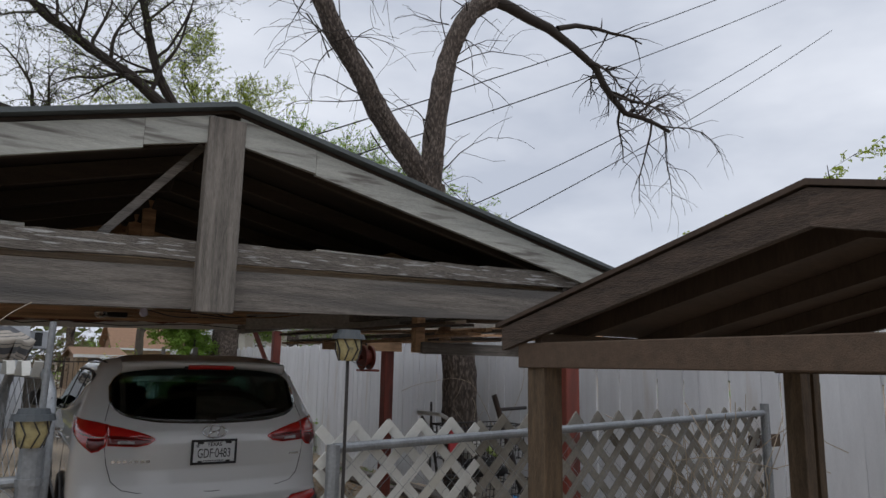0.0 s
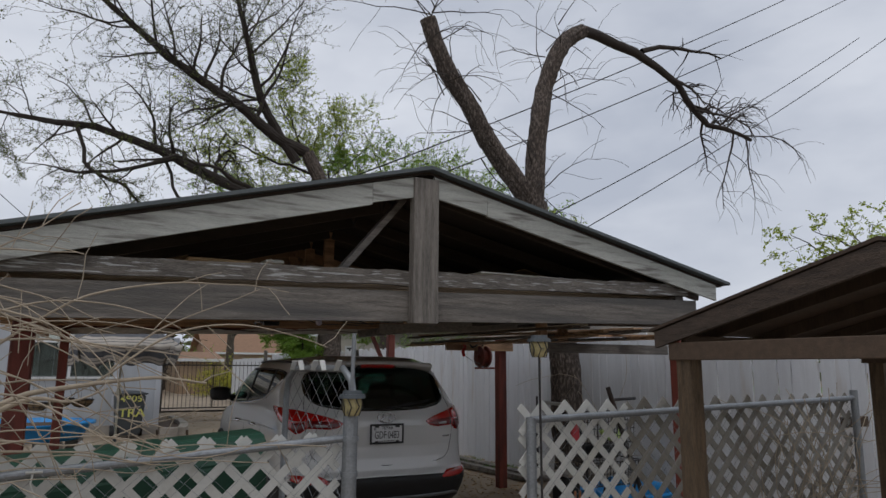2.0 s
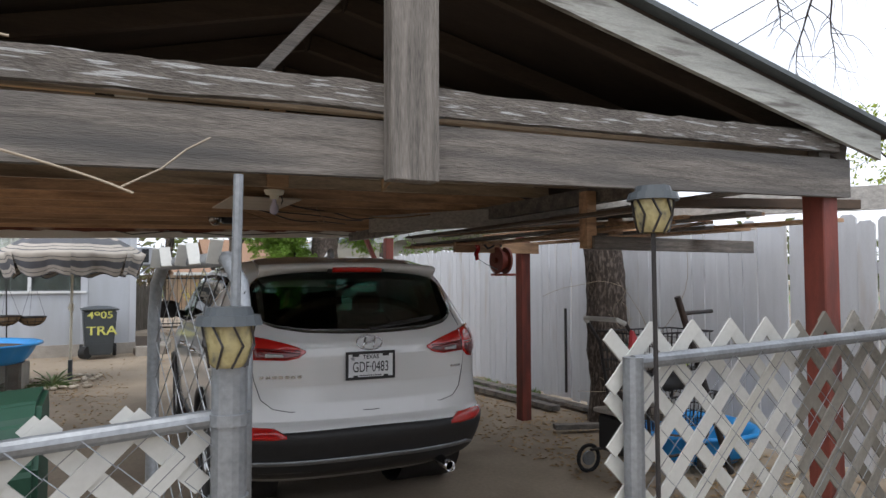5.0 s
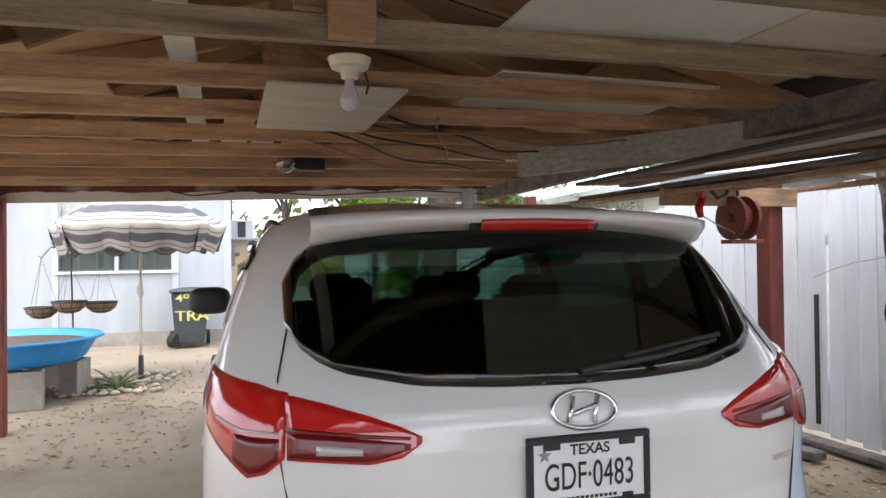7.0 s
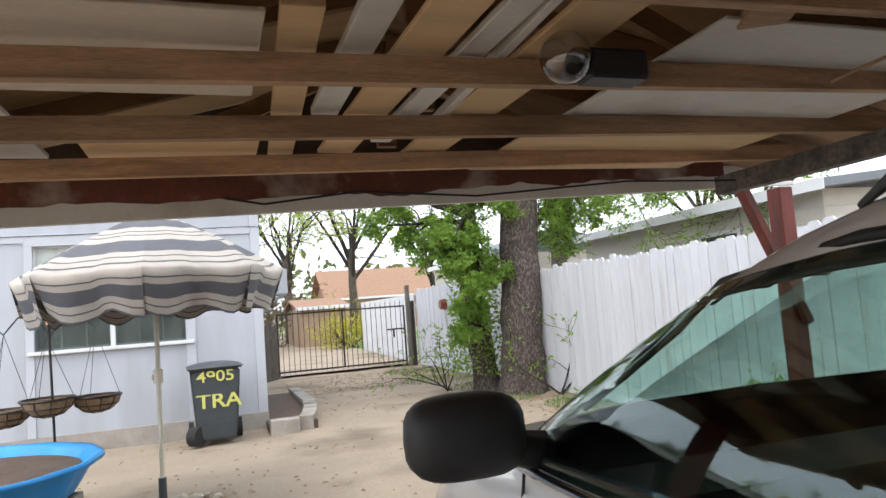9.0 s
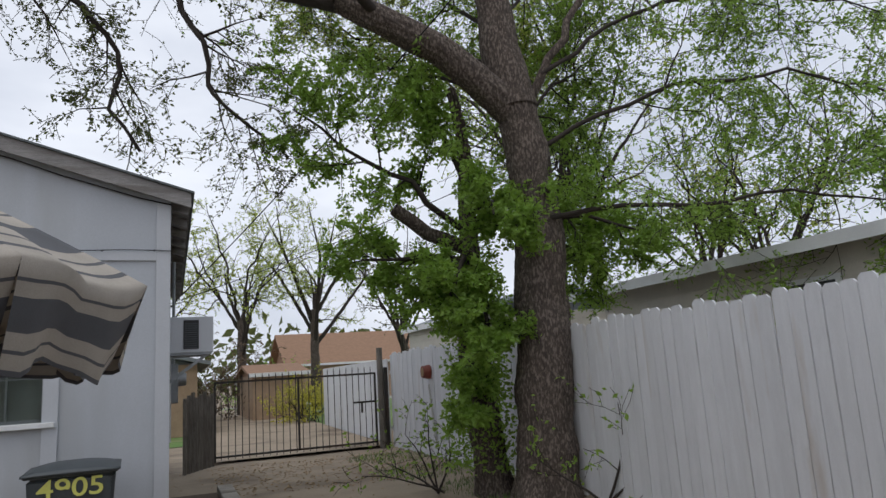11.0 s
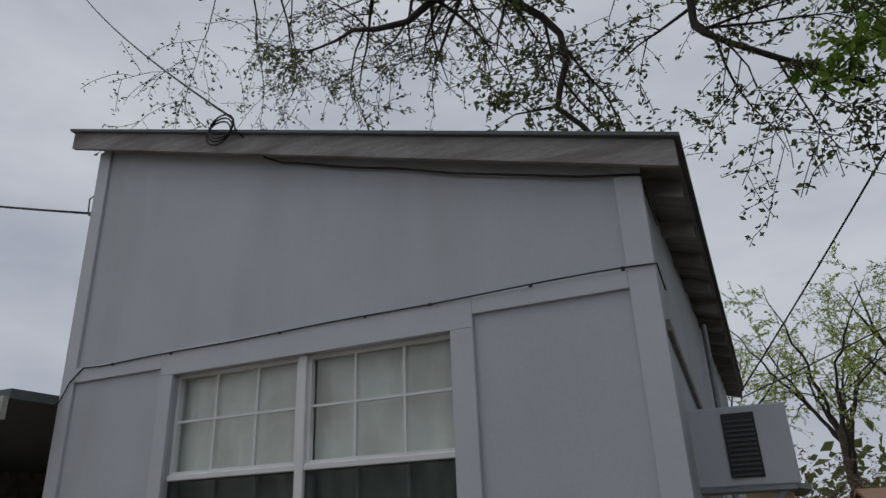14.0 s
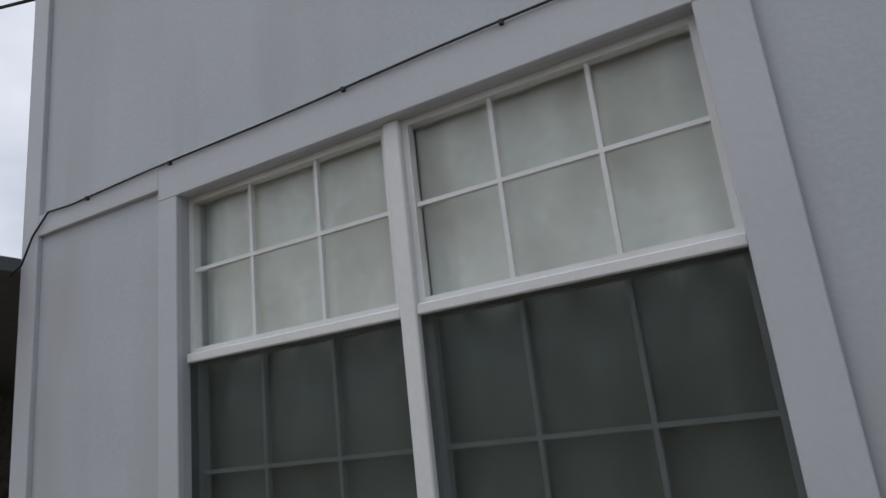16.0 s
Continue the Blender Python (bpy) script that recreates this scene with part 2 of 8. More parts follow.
PLY = material("plywood", (0.62, 0.43, 0.24), 0.7, var=0.2, scale=2, fine=30, bump=0.15, stretch=(1, 6, 1), per_object=0.2)
OLD_PLY = material("old_grey_brown_plywood", (0.60, 0.53, 0.44), 0.8, var=0.2, scale=2, fine=40, bump=0.15, stretch=(1, 5, 1))
DECK_PLY = material("stained_plywood_deck", (0.34, 0.22, 0.125), 0.75, var=0.35, scale=2, fine=24, bump=0.15, stretch=(1, 5, 1), tint=(0.16, 0.09, 0.05), tint_at=0.6, tint_scale=1.2)
# Near-black deck colour stands in for the shade inside the front gable.
SHADED_PLY = material("roof_deck", (0.035, 0.024, 0.017), 0.85, var=0.4, scale=2, fine=20, bump=0.2, stretch=(1, 5, 1))
SHINGLE = material("blue_grey_roofing", (0.10, 0.115, 0.12), 0.8, var=0.25, scale=8, fine=120, bump=0.5)
RED_PAINT = material("dull_red_painted_wood", (0.20, 0.045, 0.03), 0.65, var=0.3, scale=4, fine=40, bump=0.3, stretch=(6, 6, 1), tint=(0.08, 0.03, 0.025), tint_at=0.6)
WHITE_FENCE = material("whitewashed_fence_board", (0.60, 0.61, 0.63), 0.8, var=0.10, scale=3, fine=40, bump=0.25, stretch=(6, 6, 1), per_object=0.05, tint=(0.42, 0.36, 0.30), tint_at=0.68, tint_soft=0.08, tint_scale=1.0, tint_stretch=(0.5, 0.5, 0.6))
HOUSE_WALL = material("pale_grey_blue_house_paint", (0.425, 0.45, 0.485), 0.7, var=0.09, scale=1.8, fine=70, bump=0.16, tint=(0.37, 0.385, 0.40), tint_at=0.57, tint_scale=0.8, tint_stretch=(3, 3, 0.5))
HOUSE_TRIM = material("pale_house_trim_paint", (0.46, 0.48, 0.51), 0.65, var=0.06, scale=3, fine=60, bump=0.12)
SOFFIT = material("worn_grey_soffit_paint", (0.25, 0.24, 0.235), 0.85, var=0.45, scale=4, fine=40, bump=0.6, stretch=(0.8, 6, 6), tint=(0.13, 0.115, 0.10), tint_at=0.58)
DIRT = material("pale_dry_packed_dirt", (0.30, 0.24, 0.175), 0.95, var=0.22, scale=1.6, fine=35, bump=0.5, tint=(0.15, 0.115, 0.08), tint_at=0.60, tint_soft=0.1, tint_scale=0.7)
BLACK_IRON = material("black_painted_iron", (0.025, 0.022, 0.022), 0.5, metal=0.0, var=0.3, scale=10, bump=0.1, tint=(0.07, 0.035, 0.02), tint_at=0.68)
GALV = material("galvanised_steel", (0.27, 0.285, 0.30), 0.5, metal=0.7, var=0.3, scale=10, fine=80, bump=0.1)
LATTICE = material("white_plastic_lattice", (0.52, 0.52, 0.49), 0.5, var=0.12, scale=5, bump=0.05, tint=(0.42, 0.40, 0.33), tint_at=0.7)
BARK = material("rough_brown_bark", (0.060, 0.046, 0.038), 0.95, var=0.7, scale=7, fine=18, bump=1.0, stretch=(4, 4, 1.6), tint=(0.16, 0.13, 0.108), tint_at=0.55, tint_soft=0.06, tint_scale=10)
DARK_BARK = material("dark_twig_bark", (0.038, 0.030, 0.025), 0.95, var=0.4, scale=8, fine=30, bump=0.5)
def leaf_material(name, colour, through):
    """A thin leaf: light shows through it."""
    m = material(name, colour, 0.55, var=0.35, scale=1.3, fine=9, bump=0)
    n, l = m.node_tree.nodes, m.node_tree.links
    thin, mix = n.new("ShaderNodeBsdfTranslucent"), n.new("ShaderNodeMixShader")
    thin.inputs["Color"].default_value = (*through, 1)
    mix.inputs[0].default_value = 0.45
    l.new(n["Principled BSDF"].outputs[0], mix.inputs[1])
    l.new(thin.outputs[0], mix.inputs[2])
    l.new(mix.outputs[0], n["Material Output"].inputs["Surface"])
    return m


LEAF = leaf_material("fresh_spring_leaf", (0.18, 0.29, 0.05), (0.32, 0.50, 0.07))
BUD = leaf_material("yellow_green_bud_leaf", (0.31, 0.38, 0.08), (0.46, 0.54, 0.10))
DARK_LEAF = leaf_material("dull_green_bud", (0.10, 0.12, 0.04), (0.12, 0.14, 0.04))
CAR_PAINT = plain("pearl_white_car_paint", (0.66, 0.66, 0.65), 0.3, 0.0, coat=1.0)
CAR_GLASS = glass("dark_tinted_car_glass", (0.60, 0.80, 0.72), 0.36, ior=1.85)
LAMP_GLASS = glass("thick_lamp_glass", (0.92, 0.91, 0.88), 0.8, 0.05, ior=2.6)
HATCH_GLASS = glass("green_tinted_hatch_glass", (0.55, 0.80, 0.72), 0.46, ior=1.75)
FRONT_GLASS = glass("light_tinted_car_glass", (0.72, 0.92, 0.86), 0.92, ior=1.7)
CLEAR_GLASS = glass("window_glass", (0.97, 0.99, 0.98), 0.99)
BLACK_PLASTIC = material("black_plastic", (0.018, 0.018, 0.019), 0.55, var=0.2, scale=20, bump=0.05)
RUBBER = plain("tyre_rubber", (0.02, 0.02, 0.02), 0.85)
CHROME = plain("chrome", (0.75, 0.76, 0.78), 0.12, 1.0)
RED_LENS = plain("red_lamp_lens", (0.46, 0.012, 0.010), 0.12, coat=1.0)
RED_DARK = plain("dark_red_lamp_lens", (0.13, 0.004, 0.004), 0.2, coat=0.2)
CLEAR_LENS = plain("clear_lamp_lens", (0.42, 0.40, 0.40), 0.1, coat=1.0)
POOL_BLUE = material("blue_plastic", (0.02, 0.28, 0.68), 0.4, var=0.12, scale=4, bump=0.05)
SHED_DECK = material("dark_stained_deck", (0.06, 0.04, 0.028), 0.85, var=0.4, scale=2, fine=20, bump=0.2, stretch=(1, 5, 1))
WHITE_BOARD = material("chipped_white_board", (0.66, 0.65, 0.61), 0.65, var=0.12, scale=3, fine=40, bump=0.15, tint=(0.36, 0.30, 0.24), tint_at=0.68)
RUST_RED = material("peeling_rust_red", (0.15, 0.05, 0.032), 0.85, var=0.4, scale=6, fine=40, bump=0.6, tint=(0.5, 0.46, 0.40), tint_at=0.64, tint_scale=3)
GREEN_PLASTIC = material("dark_green_plastic", (0.012, 0.06, 0.035), 0.5, var=0.2, scale=5, bump=0.1)
STRIPE_DARK = material("charcoal_canvas_stripe", (0.10, 0.102, 0.112), 0.85, var=0.15, scale=8, fine=200, bump=0.1)
STRIPE_PALE = material("oatmeal_canvas_stripe", (0.41, 0.37, 0.32), 0.85, var=0.18, scale=8, fine=200, bump=0.1)
CREAM = material("cream_painted_metal", (0.62, 0.58, 0.47), 0.5, var=0.1, scale=10, bump=0.05)
BIN_GREY = material("dark_grey_bin_plastic", (0.055, 0.065, 0.072), 0.5, var=0.15, scale=8, bump=0.05)
YELLOW_PAINT = plain("yellow_hand_paint", (0.55, 0.54, 0.13), 0.6)
CONCRETE = material("weathered_concrete", (0.34, 0.31, 0.27), 0.9, var=0.25, scale=5, fine=60, bump=0.4, tint=(0.16, 0.14, 0.11), tint_at=0.62)
GRASS_GREEN = material("short_green_grass", (0.10, 0.19, 0.04), 0.9, var=0.4, scale=3, fine=60, bump=0.5, tint=(0.22, 0.20, 0.10), tint_at=0.6)
PALE_ROAD = material("pale_concrete_road", (0.40, 0.38, 0.35), 0.9, var=0.12, scale=2, fine=60, bump=0.2)
SOIL = material("dark_soil", (0.09, 0.06, 0.04), 0.95, var=0.4, scale=6, fine=40, bump=0.6)
BROWN_ROOF = material("brown_shingle_roof", (0.27, 0.16, 0.10), 0.9, var=0.2, scale=4, fine=40, bump=0.4)
GREY_ROOF = material("grey_shingle_roof", (0.17, 0.19, 0.20), 0.9, var=0.2, scale=4, fine=40, bump=0.4)
BRICK_TAN = material("tan_brick_wall", (0.34, 0.24, 0.16), 0.9, var=0.2, scale=5, fine=30, bump=0.3)
CREAM_SIDING = material("cream_lap_siding", (0.55, 0.52, 0.45), 0.8, var=0.1, scale=3, fine=30, bump=0.2)
WHITE_PAINT = material("white_window_frame", (0.66, 0.67, 0.67), 0.5, var=0.08, scale=6, bump=0.05, tint=(0.45, 0.43, 0.38), tint_at=0.7)
BLIND = material("pale_drawn_curtain", (0.66, 0.66, 0.62), 0.9, var=0.16, scale=2.5, fine=30, bump=0.1, tint=(0.46, 0.43, 0.37), tint_at=0.60, tint_soft=0.12, tint_scale=2.6)
SCREEN = material("dark_insect_screen", (0.045, 0.05, 0.05), 0.8, var=0.2, scale=3, fine=200, bump=0.1)
SCREEN_MESH = glass("grey_insect_screen_mesh", (0.80, 0.82, 0.82), 0.80, 0.5, ior=1.12)
BULB = plain("lavender_glass_bulb", (0.62, 0.58, 0.72), 0.15, coat=0.6)
PORCELAIN = plain("cream_porcelain", (0.70, 0.66, 0.55), 0.3)
CARDBOARD = material("cardboard", (0.34, 0.22, 0.12), 0.85, var=0.15, scale=5, bump=0.1)
RED_IRON = material("red_cast_iron", (0.26, 0.055, 0.035), 0.6, var=0.3, scale=10, bump=0.3, tint=(0.12, 0.04, 0.025), tint_at=0.58)
CANE = material("dry_grey_brown_cane", (0.36, 0.30, 0.225), 0.9, var=0.3, scale=8, fine=40, bump=0.3)
COIR = material("coconut_fibre", (0.30, 0.20, 0.11), 0.95, var=0.4, scale=20, fine=90, bump=0.8)
PEBBLE = material("pale_pebble", (0.45, 0.39, 0.31), 0.85, var=0.25, scale=8, bump=0.2, per_object=0.3)
LITTER = material("dry_brown_leaf", (0.34, 0.23, 0.12), 0.9, var=0.4, scale=2, fine=12, bump=0)


# ---- ground ----
def ground_z(x, y):
    r = math.hypot(x - 1, y - 10)
    k = max(0.0, 1 - r / 40)
    return 0.03 * k * (noise.noise(Vector((x * 0.7, y * 0.7, 0))) - 0.3) - 0.01


bm = B()
LINES = [-900, -300, -100, -40, -20] + [-10 + 0.35 * i for i in range(60)] + [12, 16, 24, 40, 100, 300, 900]
LINES_Y = [-900, -300, -100, -40, -20, -10] + [-5 + 0.4 * i for i in range(80)] + [28, 32, 38, 46, 60, 100, 300, 900]
rows_v = [[bm.verts.new((x, y, ground_z(x, y))) for y in LINES_Y] for x in LINES]
for i in range(len(LINES) - 1):
    for j in range(len(LINES_Y) - 1):
        bm.faces.new((rows_v[i][j], rows_v[i + 1][j], rows_v[i + 1][j + 1], rows_v[i][j + 1]))
solo("ground", bm, DIRT, "pale packed dirt yard with dry leaf litter", "ground", "structure", smooth=True)


# ---- house wall with the large window ----
WALL_Y, WALL_X0, WALL_X1 = 16.80, -3.05, 0.765
WIN_X0, WIN_X1, WIN_Z0, WIN_Z1 = -2.085, -0.25, 1.31, 2.68


def roof_z(x):
    return 3.382 + (WALL_X1 - x) * 0.3007


bm = B()
T = 0.16
y0, y1 = WALL_Y, WALL_Y + T
box(bm, WALL_X0, y0, 0.0, WIN_X0, y1, WIN_Z0)
box(bm, WIN_X0, y0, 0.0, WIN_X1, y1, WIN_Z0)
box(bm, WIN_X1, y0, 0.0, WALL_X1, y1, WIN_Z0)
box(bm, WALL_X0, y0, WIN_Z0, WIN_X0, y1, WIN_Z1)
box(bm, WIN_X1, y0, WIN_Z0, WALL_X1, y1, WIN_Z1)
prism(bm, [(WALL_X0, WIN_Z1), (WALL_X1, WIN_Z1), (WALL_X1, roof_z(WALL_X1)), (WALL_X0, roof_z(WALL_X0))], "y", y0, y1)
bmesh.ops.remove_doubles(bm, verts=bm.verts, dist=0.0005)
solo("wall_house_end", bm, HOUSE_WALL, "pale grey-blue painted end wall of the house", "wall", "structure")
bm = B()
box(bm, WALL_X1 - T, y1, 0, WALL_X1, 24.0, roof_z(WALL_X1))
solo("wall_house_side", bm, HOUSE_WALL, "pale grey-blue painted side wall of the house", "wall", "structure")
bm = B()
box(bm, WALL_X0, y1, 0, WALL_X0 + T, 24.0, roof_z(WALL_X0))
solo("wall_house_left", bm, HOUSE_WALL, "pale grey-blue painted high side wall", "wall", "structure")
bm = B()
box(bm, WALL_X0, 23.9, 0, WALL_X1 - T, 24.06, 3.2)
solo("wall_house_back", bm, HOUSE_WALL, "plain far wall of the house", "wall", "structure")

# ---- house roof: one slope, falling towards the drive ----
house_roof = thing("house_roof", (-1.3, 20.5, 3.2), "low single-slope house roof with worn grey fascia", "roof", kind="structure")
RX0, RX1, RY0, RY1 = -3.25, 0.97, 16.68, 24.4


def rz_at(x, up=0.0):
    return roof_z(x) + 0.045 + up


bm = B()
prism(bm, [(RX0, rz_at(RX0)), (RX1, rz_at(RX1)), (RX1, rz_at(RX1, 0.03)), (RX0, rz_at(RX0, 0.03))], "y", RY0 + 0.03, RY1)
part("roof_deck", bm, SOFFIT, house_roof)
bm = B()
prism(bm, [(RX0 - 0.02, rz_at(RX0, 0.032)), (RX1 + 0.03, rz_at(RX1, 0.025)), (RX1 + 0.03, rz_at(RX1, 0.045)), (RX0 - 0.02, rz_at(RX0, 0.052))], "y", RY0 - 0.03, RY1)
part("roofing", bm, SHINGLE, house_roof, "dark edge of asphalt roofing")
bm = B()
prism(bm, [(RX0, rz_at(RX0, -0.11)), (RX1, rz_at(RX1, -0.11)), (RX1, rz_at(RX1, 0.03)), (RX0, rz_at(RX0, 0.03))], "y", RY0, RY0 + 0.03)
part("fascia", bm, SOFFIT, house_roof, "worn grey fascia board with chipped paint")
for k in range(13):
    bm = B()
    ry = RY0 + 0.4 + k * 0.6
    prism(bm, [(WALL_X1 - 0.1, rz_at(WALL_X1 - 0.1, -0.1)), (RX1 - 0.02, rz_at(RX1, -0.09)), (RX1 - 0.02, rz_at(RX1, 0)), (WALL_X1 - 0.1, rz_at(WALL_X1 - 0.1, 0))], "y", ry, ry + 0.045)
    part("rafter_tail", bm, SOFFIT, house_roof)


# ---- white board fence along the drive ----
fence = thing("white_fence", (5.3, 11, 0), "tall whitewashed vertical board fence with stains at its foot", "fence", kind="structure")
rng = random.Random(4)
bm = B()
box(bm, 5.31, -3.4, 0.35, 5.35, 24.6, 0.44)
box(bm, 5.31, -3.4, 1.55, 5.35, 24.6, 1.64)
part("fence_rails", bm, WHITE_FENCE, fence)
meshes = []
for k in range(5):
    b = B()
    w = 0.142
    h = 1.98 + 0.012 * k
    prism(b, [(-w / 2, 0.02), (w / 2, 0.02), (w / 2, h - 0.03), (w / 2 - 0.03, h), (-w / 2 + 0.03, h), (-w / 2, h - 0.03)], "x", -0.011, 0.011)
    me = mesh_of(b, "fence_board")
    me.materials.append(WHITE_FENCE)
    meshes.append(me)
yy = -3.3
while yy < 24.5:
    piece("fence_board", meshes[rng.randrange(5)], pose(5.30 + rng.uniform(-0.006, 0.006), yy, rng.uniform(-0.015, 0.02), rng.uniform(-0.5, 0.5), 0, rng.uniform(-1.2, 1.2)), fence)
    yy += 0.1505


# ---- carport ----
RIDGE_X, RIDGE_Z, CY0, CY1 = 0.95, 2.84, 2.98, 10.55
EAVE_L, EAVE_R = (-1.86, 2.10), (3.70, 2.25)


def cz(x, up=0.0):
    """Underside of the carport roof at x."""
    e = EAVE_L if x < RIDGE_X else EAVE_R
    return RIDGE_Z + (e[1] - RIDGE_Z) * (x - RIDGE_X) / (e[0] - RIDGE_X) - 0.02 + up


def tilt(x):
    return 0.027 * (x - 0.82)


carport = thing("carport", (1, 6.5, 0), "open timber carport with a low gable roof and grey weathered boards", "carport")
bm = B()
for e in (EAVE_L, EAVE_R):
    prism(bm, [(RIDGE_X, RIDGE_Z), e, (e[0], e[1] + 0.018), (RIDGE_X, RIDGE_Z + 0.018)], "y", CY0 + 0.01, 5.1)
part("roof_deck", bm, SHADED_PLY, carport, "front roof boards coloured near black for the gable shade")
for e in (EAVE_L, EAVE_R):
    for k in range(4):
        bm = B()
        y0 = 5.105 + k * 1.365
        prism(bm, [(RIDGE_X, RIDGE_Z), e, (e[0], e[1] + 0.018), (RIDGE_X, RIDGE_Z + 0.018)], "y", y0, min(y0 + 1.36, CY1))
        # Bay 0 also gets the near-black deck colour that paints in gable shade.
        part("roof_deck", bm, SHADED_PLY if k == 0 else PLY if (k + (e is EAVE_R)) % 2 else DECK_PLY, carport, "plywood roof deck sheet")
bm = B()
for e, s in ((EAVE_L, -1), (EAVE_R, 1)):
    prism(bm, [(RIDGE_X, RIDGE_Z + 0.02), (e[0] + s * 0.04, e[1] + 0.012), (e[0] + s * 0.04, e[1] + 0.034), (RIDGE_X, RIDGE_Z + 0.045)], "y", CY0 - 0.05, CY1 + 0.05)
part("roofing", bm, SHINGLE, carport, "blue-grey roofing sheet")
for a, b, d0, d1 in ((-1.80, 0.55, 0.13, 0.13), (0.552, 0.86, 0.115, 0.125), (0.99, 1.40, 0.13, 0.115), (1.402, 3.62, 0.125, 0.115)):
    bm = B()
    prism(bm, [(a, cz(a, 0.012)), (b, cz(b, 0.012)), (b, cz(b, -d1)), (a, cz(a, -d0))], "y", CY0, CY0 + 0.025)
    part("fascia_board", bm, FASCIA, carport, "pale chipped fascia board")
bm = B()
prism(bm, [(-1.72, 2.09 + tilt(-1.72)), (3.35, 2.09 + tilt(3.35)), (3.35, 2.185 + tilt(3.35)), (-1.72, 2.185 + tilt(-1.72))], "y", 3.03, 3.07)
bmesh.ops.subdivide_edges(bm, edges=[e for e in bm.edges if e.calc_length() > 2], cuts=90)
for v in bm.verts:
    v.co.z += 0.008 * noise.noise(v.co * 6) + (0.006 * noise.noise(v.co * 17) if v.co.z > 2.15 + tilt(v.co.x) else 0)
part("upper_board", bm, PEELED, carport, "splintered board with flaking white paint")
bm = B()
prism(bm, [(-1.68, 1.86 + tilt(-1.68)), (3.44, 1.86 + tilt(3.44)), (3.44, 2.055 + tilt(3.44)), (-1.68, 2.055 + tilt(-1.68))], "y", 3.035, 3.075)
part("header_board", bm, GREY_WOOD, carport)
bm = B()
box(bm, 0.835, 2.99 - 0.03, 1.845, 1.015, 3.033, 2.80, 0.004)
part("king_post", bm, GREY_WOOD_UP, carport)
bm = B()
beam(bm, (0.86, 3.2, 2.70), (0.40, 3.2, 2.15), 0.04, 0.09, (0, 1, 0))
part("brace", bm, GREY_WOOD, carport)
JOISTS = [3.16 + 0.6 * k for k in range(12)]
for k, jy in enumerate(JOISTS):
    bm = B()
    jz = 2.10 if k == 0 else 2.15
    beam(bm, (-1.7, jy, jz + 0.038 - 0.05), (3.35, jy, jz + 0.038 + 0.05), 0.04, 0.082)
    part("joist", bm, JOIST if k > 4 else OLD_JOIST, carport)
    for e, s in ((EAVE_L, -1), (EAVE_R, 1)):
        bm = B()
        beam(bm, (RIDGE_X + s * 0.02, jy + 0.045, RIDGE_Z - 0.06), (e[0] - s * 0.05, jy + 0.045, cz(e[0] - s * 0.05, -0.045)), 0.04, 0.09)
        # The first five pairs carry the gable's shade in their colour.
        part("rafter", bm, RAFTER if k > 4 else SHADED_RAFTER, carport)
for bx, bz, mat in ((-1.45, 2.02, JOIST), (3.30, 2.14, GREY_WOOD)):
    bm = B()
    beam(bm, (bx, 3.08, bz), (bx, 10.3, bz), 0.09, 0.12)
    part("side_beam", bm, mat, carport)
bm = B()
beam(bm, (-1.7, 10.40, 2.075), (4.0, 10.40, 2.235), 0.04, 0.15)
part("rear_beam", bm, WHITE_BOARD, carport, "chipped white rear beam with rust-red bleed")
# Added panel: blocks the sky above the rear beam and darkens the gable.
bm = B()
prism(bm, [(-1.66, 2.155), (3.5, 2.30), (3.5, cz(3.5, 0.012)), (RIDGE_X, cz(RIDGE_X, 0.012)), (-1.66, cz(-1.66, 0.012))], "y", 10.43, 10.45)
part("rear_gable_panel", bm, BROWN_WOOD, carport, "added dark board that keeps sky light out of the rear gable")
POSTS = ((-1.49, 3.14, 1.98), (-1.31, 3.80, 2.05), (-1.20, 10.30, 2.05), (3.34, 3.14, 2.1), (4.2, 7.2, 1.98), (3.95, 10.47, 2.15))
for px, py, top in POSTS:
    bm = B()
    box(bm, px - 0.06, py - 0.06, -0.05, px + 0.06, py + 0.06, top, 0.006)
    part("post", bm, RED_PAINT, carport, "dull red painted post")


# ---- small gable shelter ----
shelter = thing("garden_shelter", (2.6, 0.6, 0), "small open shelter with brown stained gable roof on posts", "shelter")
SX0, SX1, SRY, SRZ, SEZ = 1.70, 3.75, 0.56, 2.05, 1.755
for px, py in ((1.76, 1.60), (1.76, -0.50), (3.42, 1.60), (3.42, -0.50)):
    bm = B()
    box(bm, px - 0.045, py - 0.045, -0.05, px + 0.045, py + 0.045, 1.66, 0.004)
    part("post", bm, BROWN_WOOD_UP, shelter)
bm = B()
box(bm, 3.50, 1.56, -0.05, 3.56, 1.64, 1.64, 0.003)
part("post", bm, BROWN_WOOD_UP, shelter)
for px in (1.76, 3.42):
    bm = B()
    box(bm, px - 0.06, -0.6, 1.615, px - 0.02, 1.68, 1.705, 0.004)
    part("tie_beam", bm, BROWN_WOOD, shelter)
for py in (1.60, -0.50):
    bm = B()
    box(bm, SX0 + 0.03, py - 0.02, 1.66, SX1 - 0.05, py + 0.02, 1.74, 0.003)
    part("side_beam", bm, BROWN_WOOD, shelter)
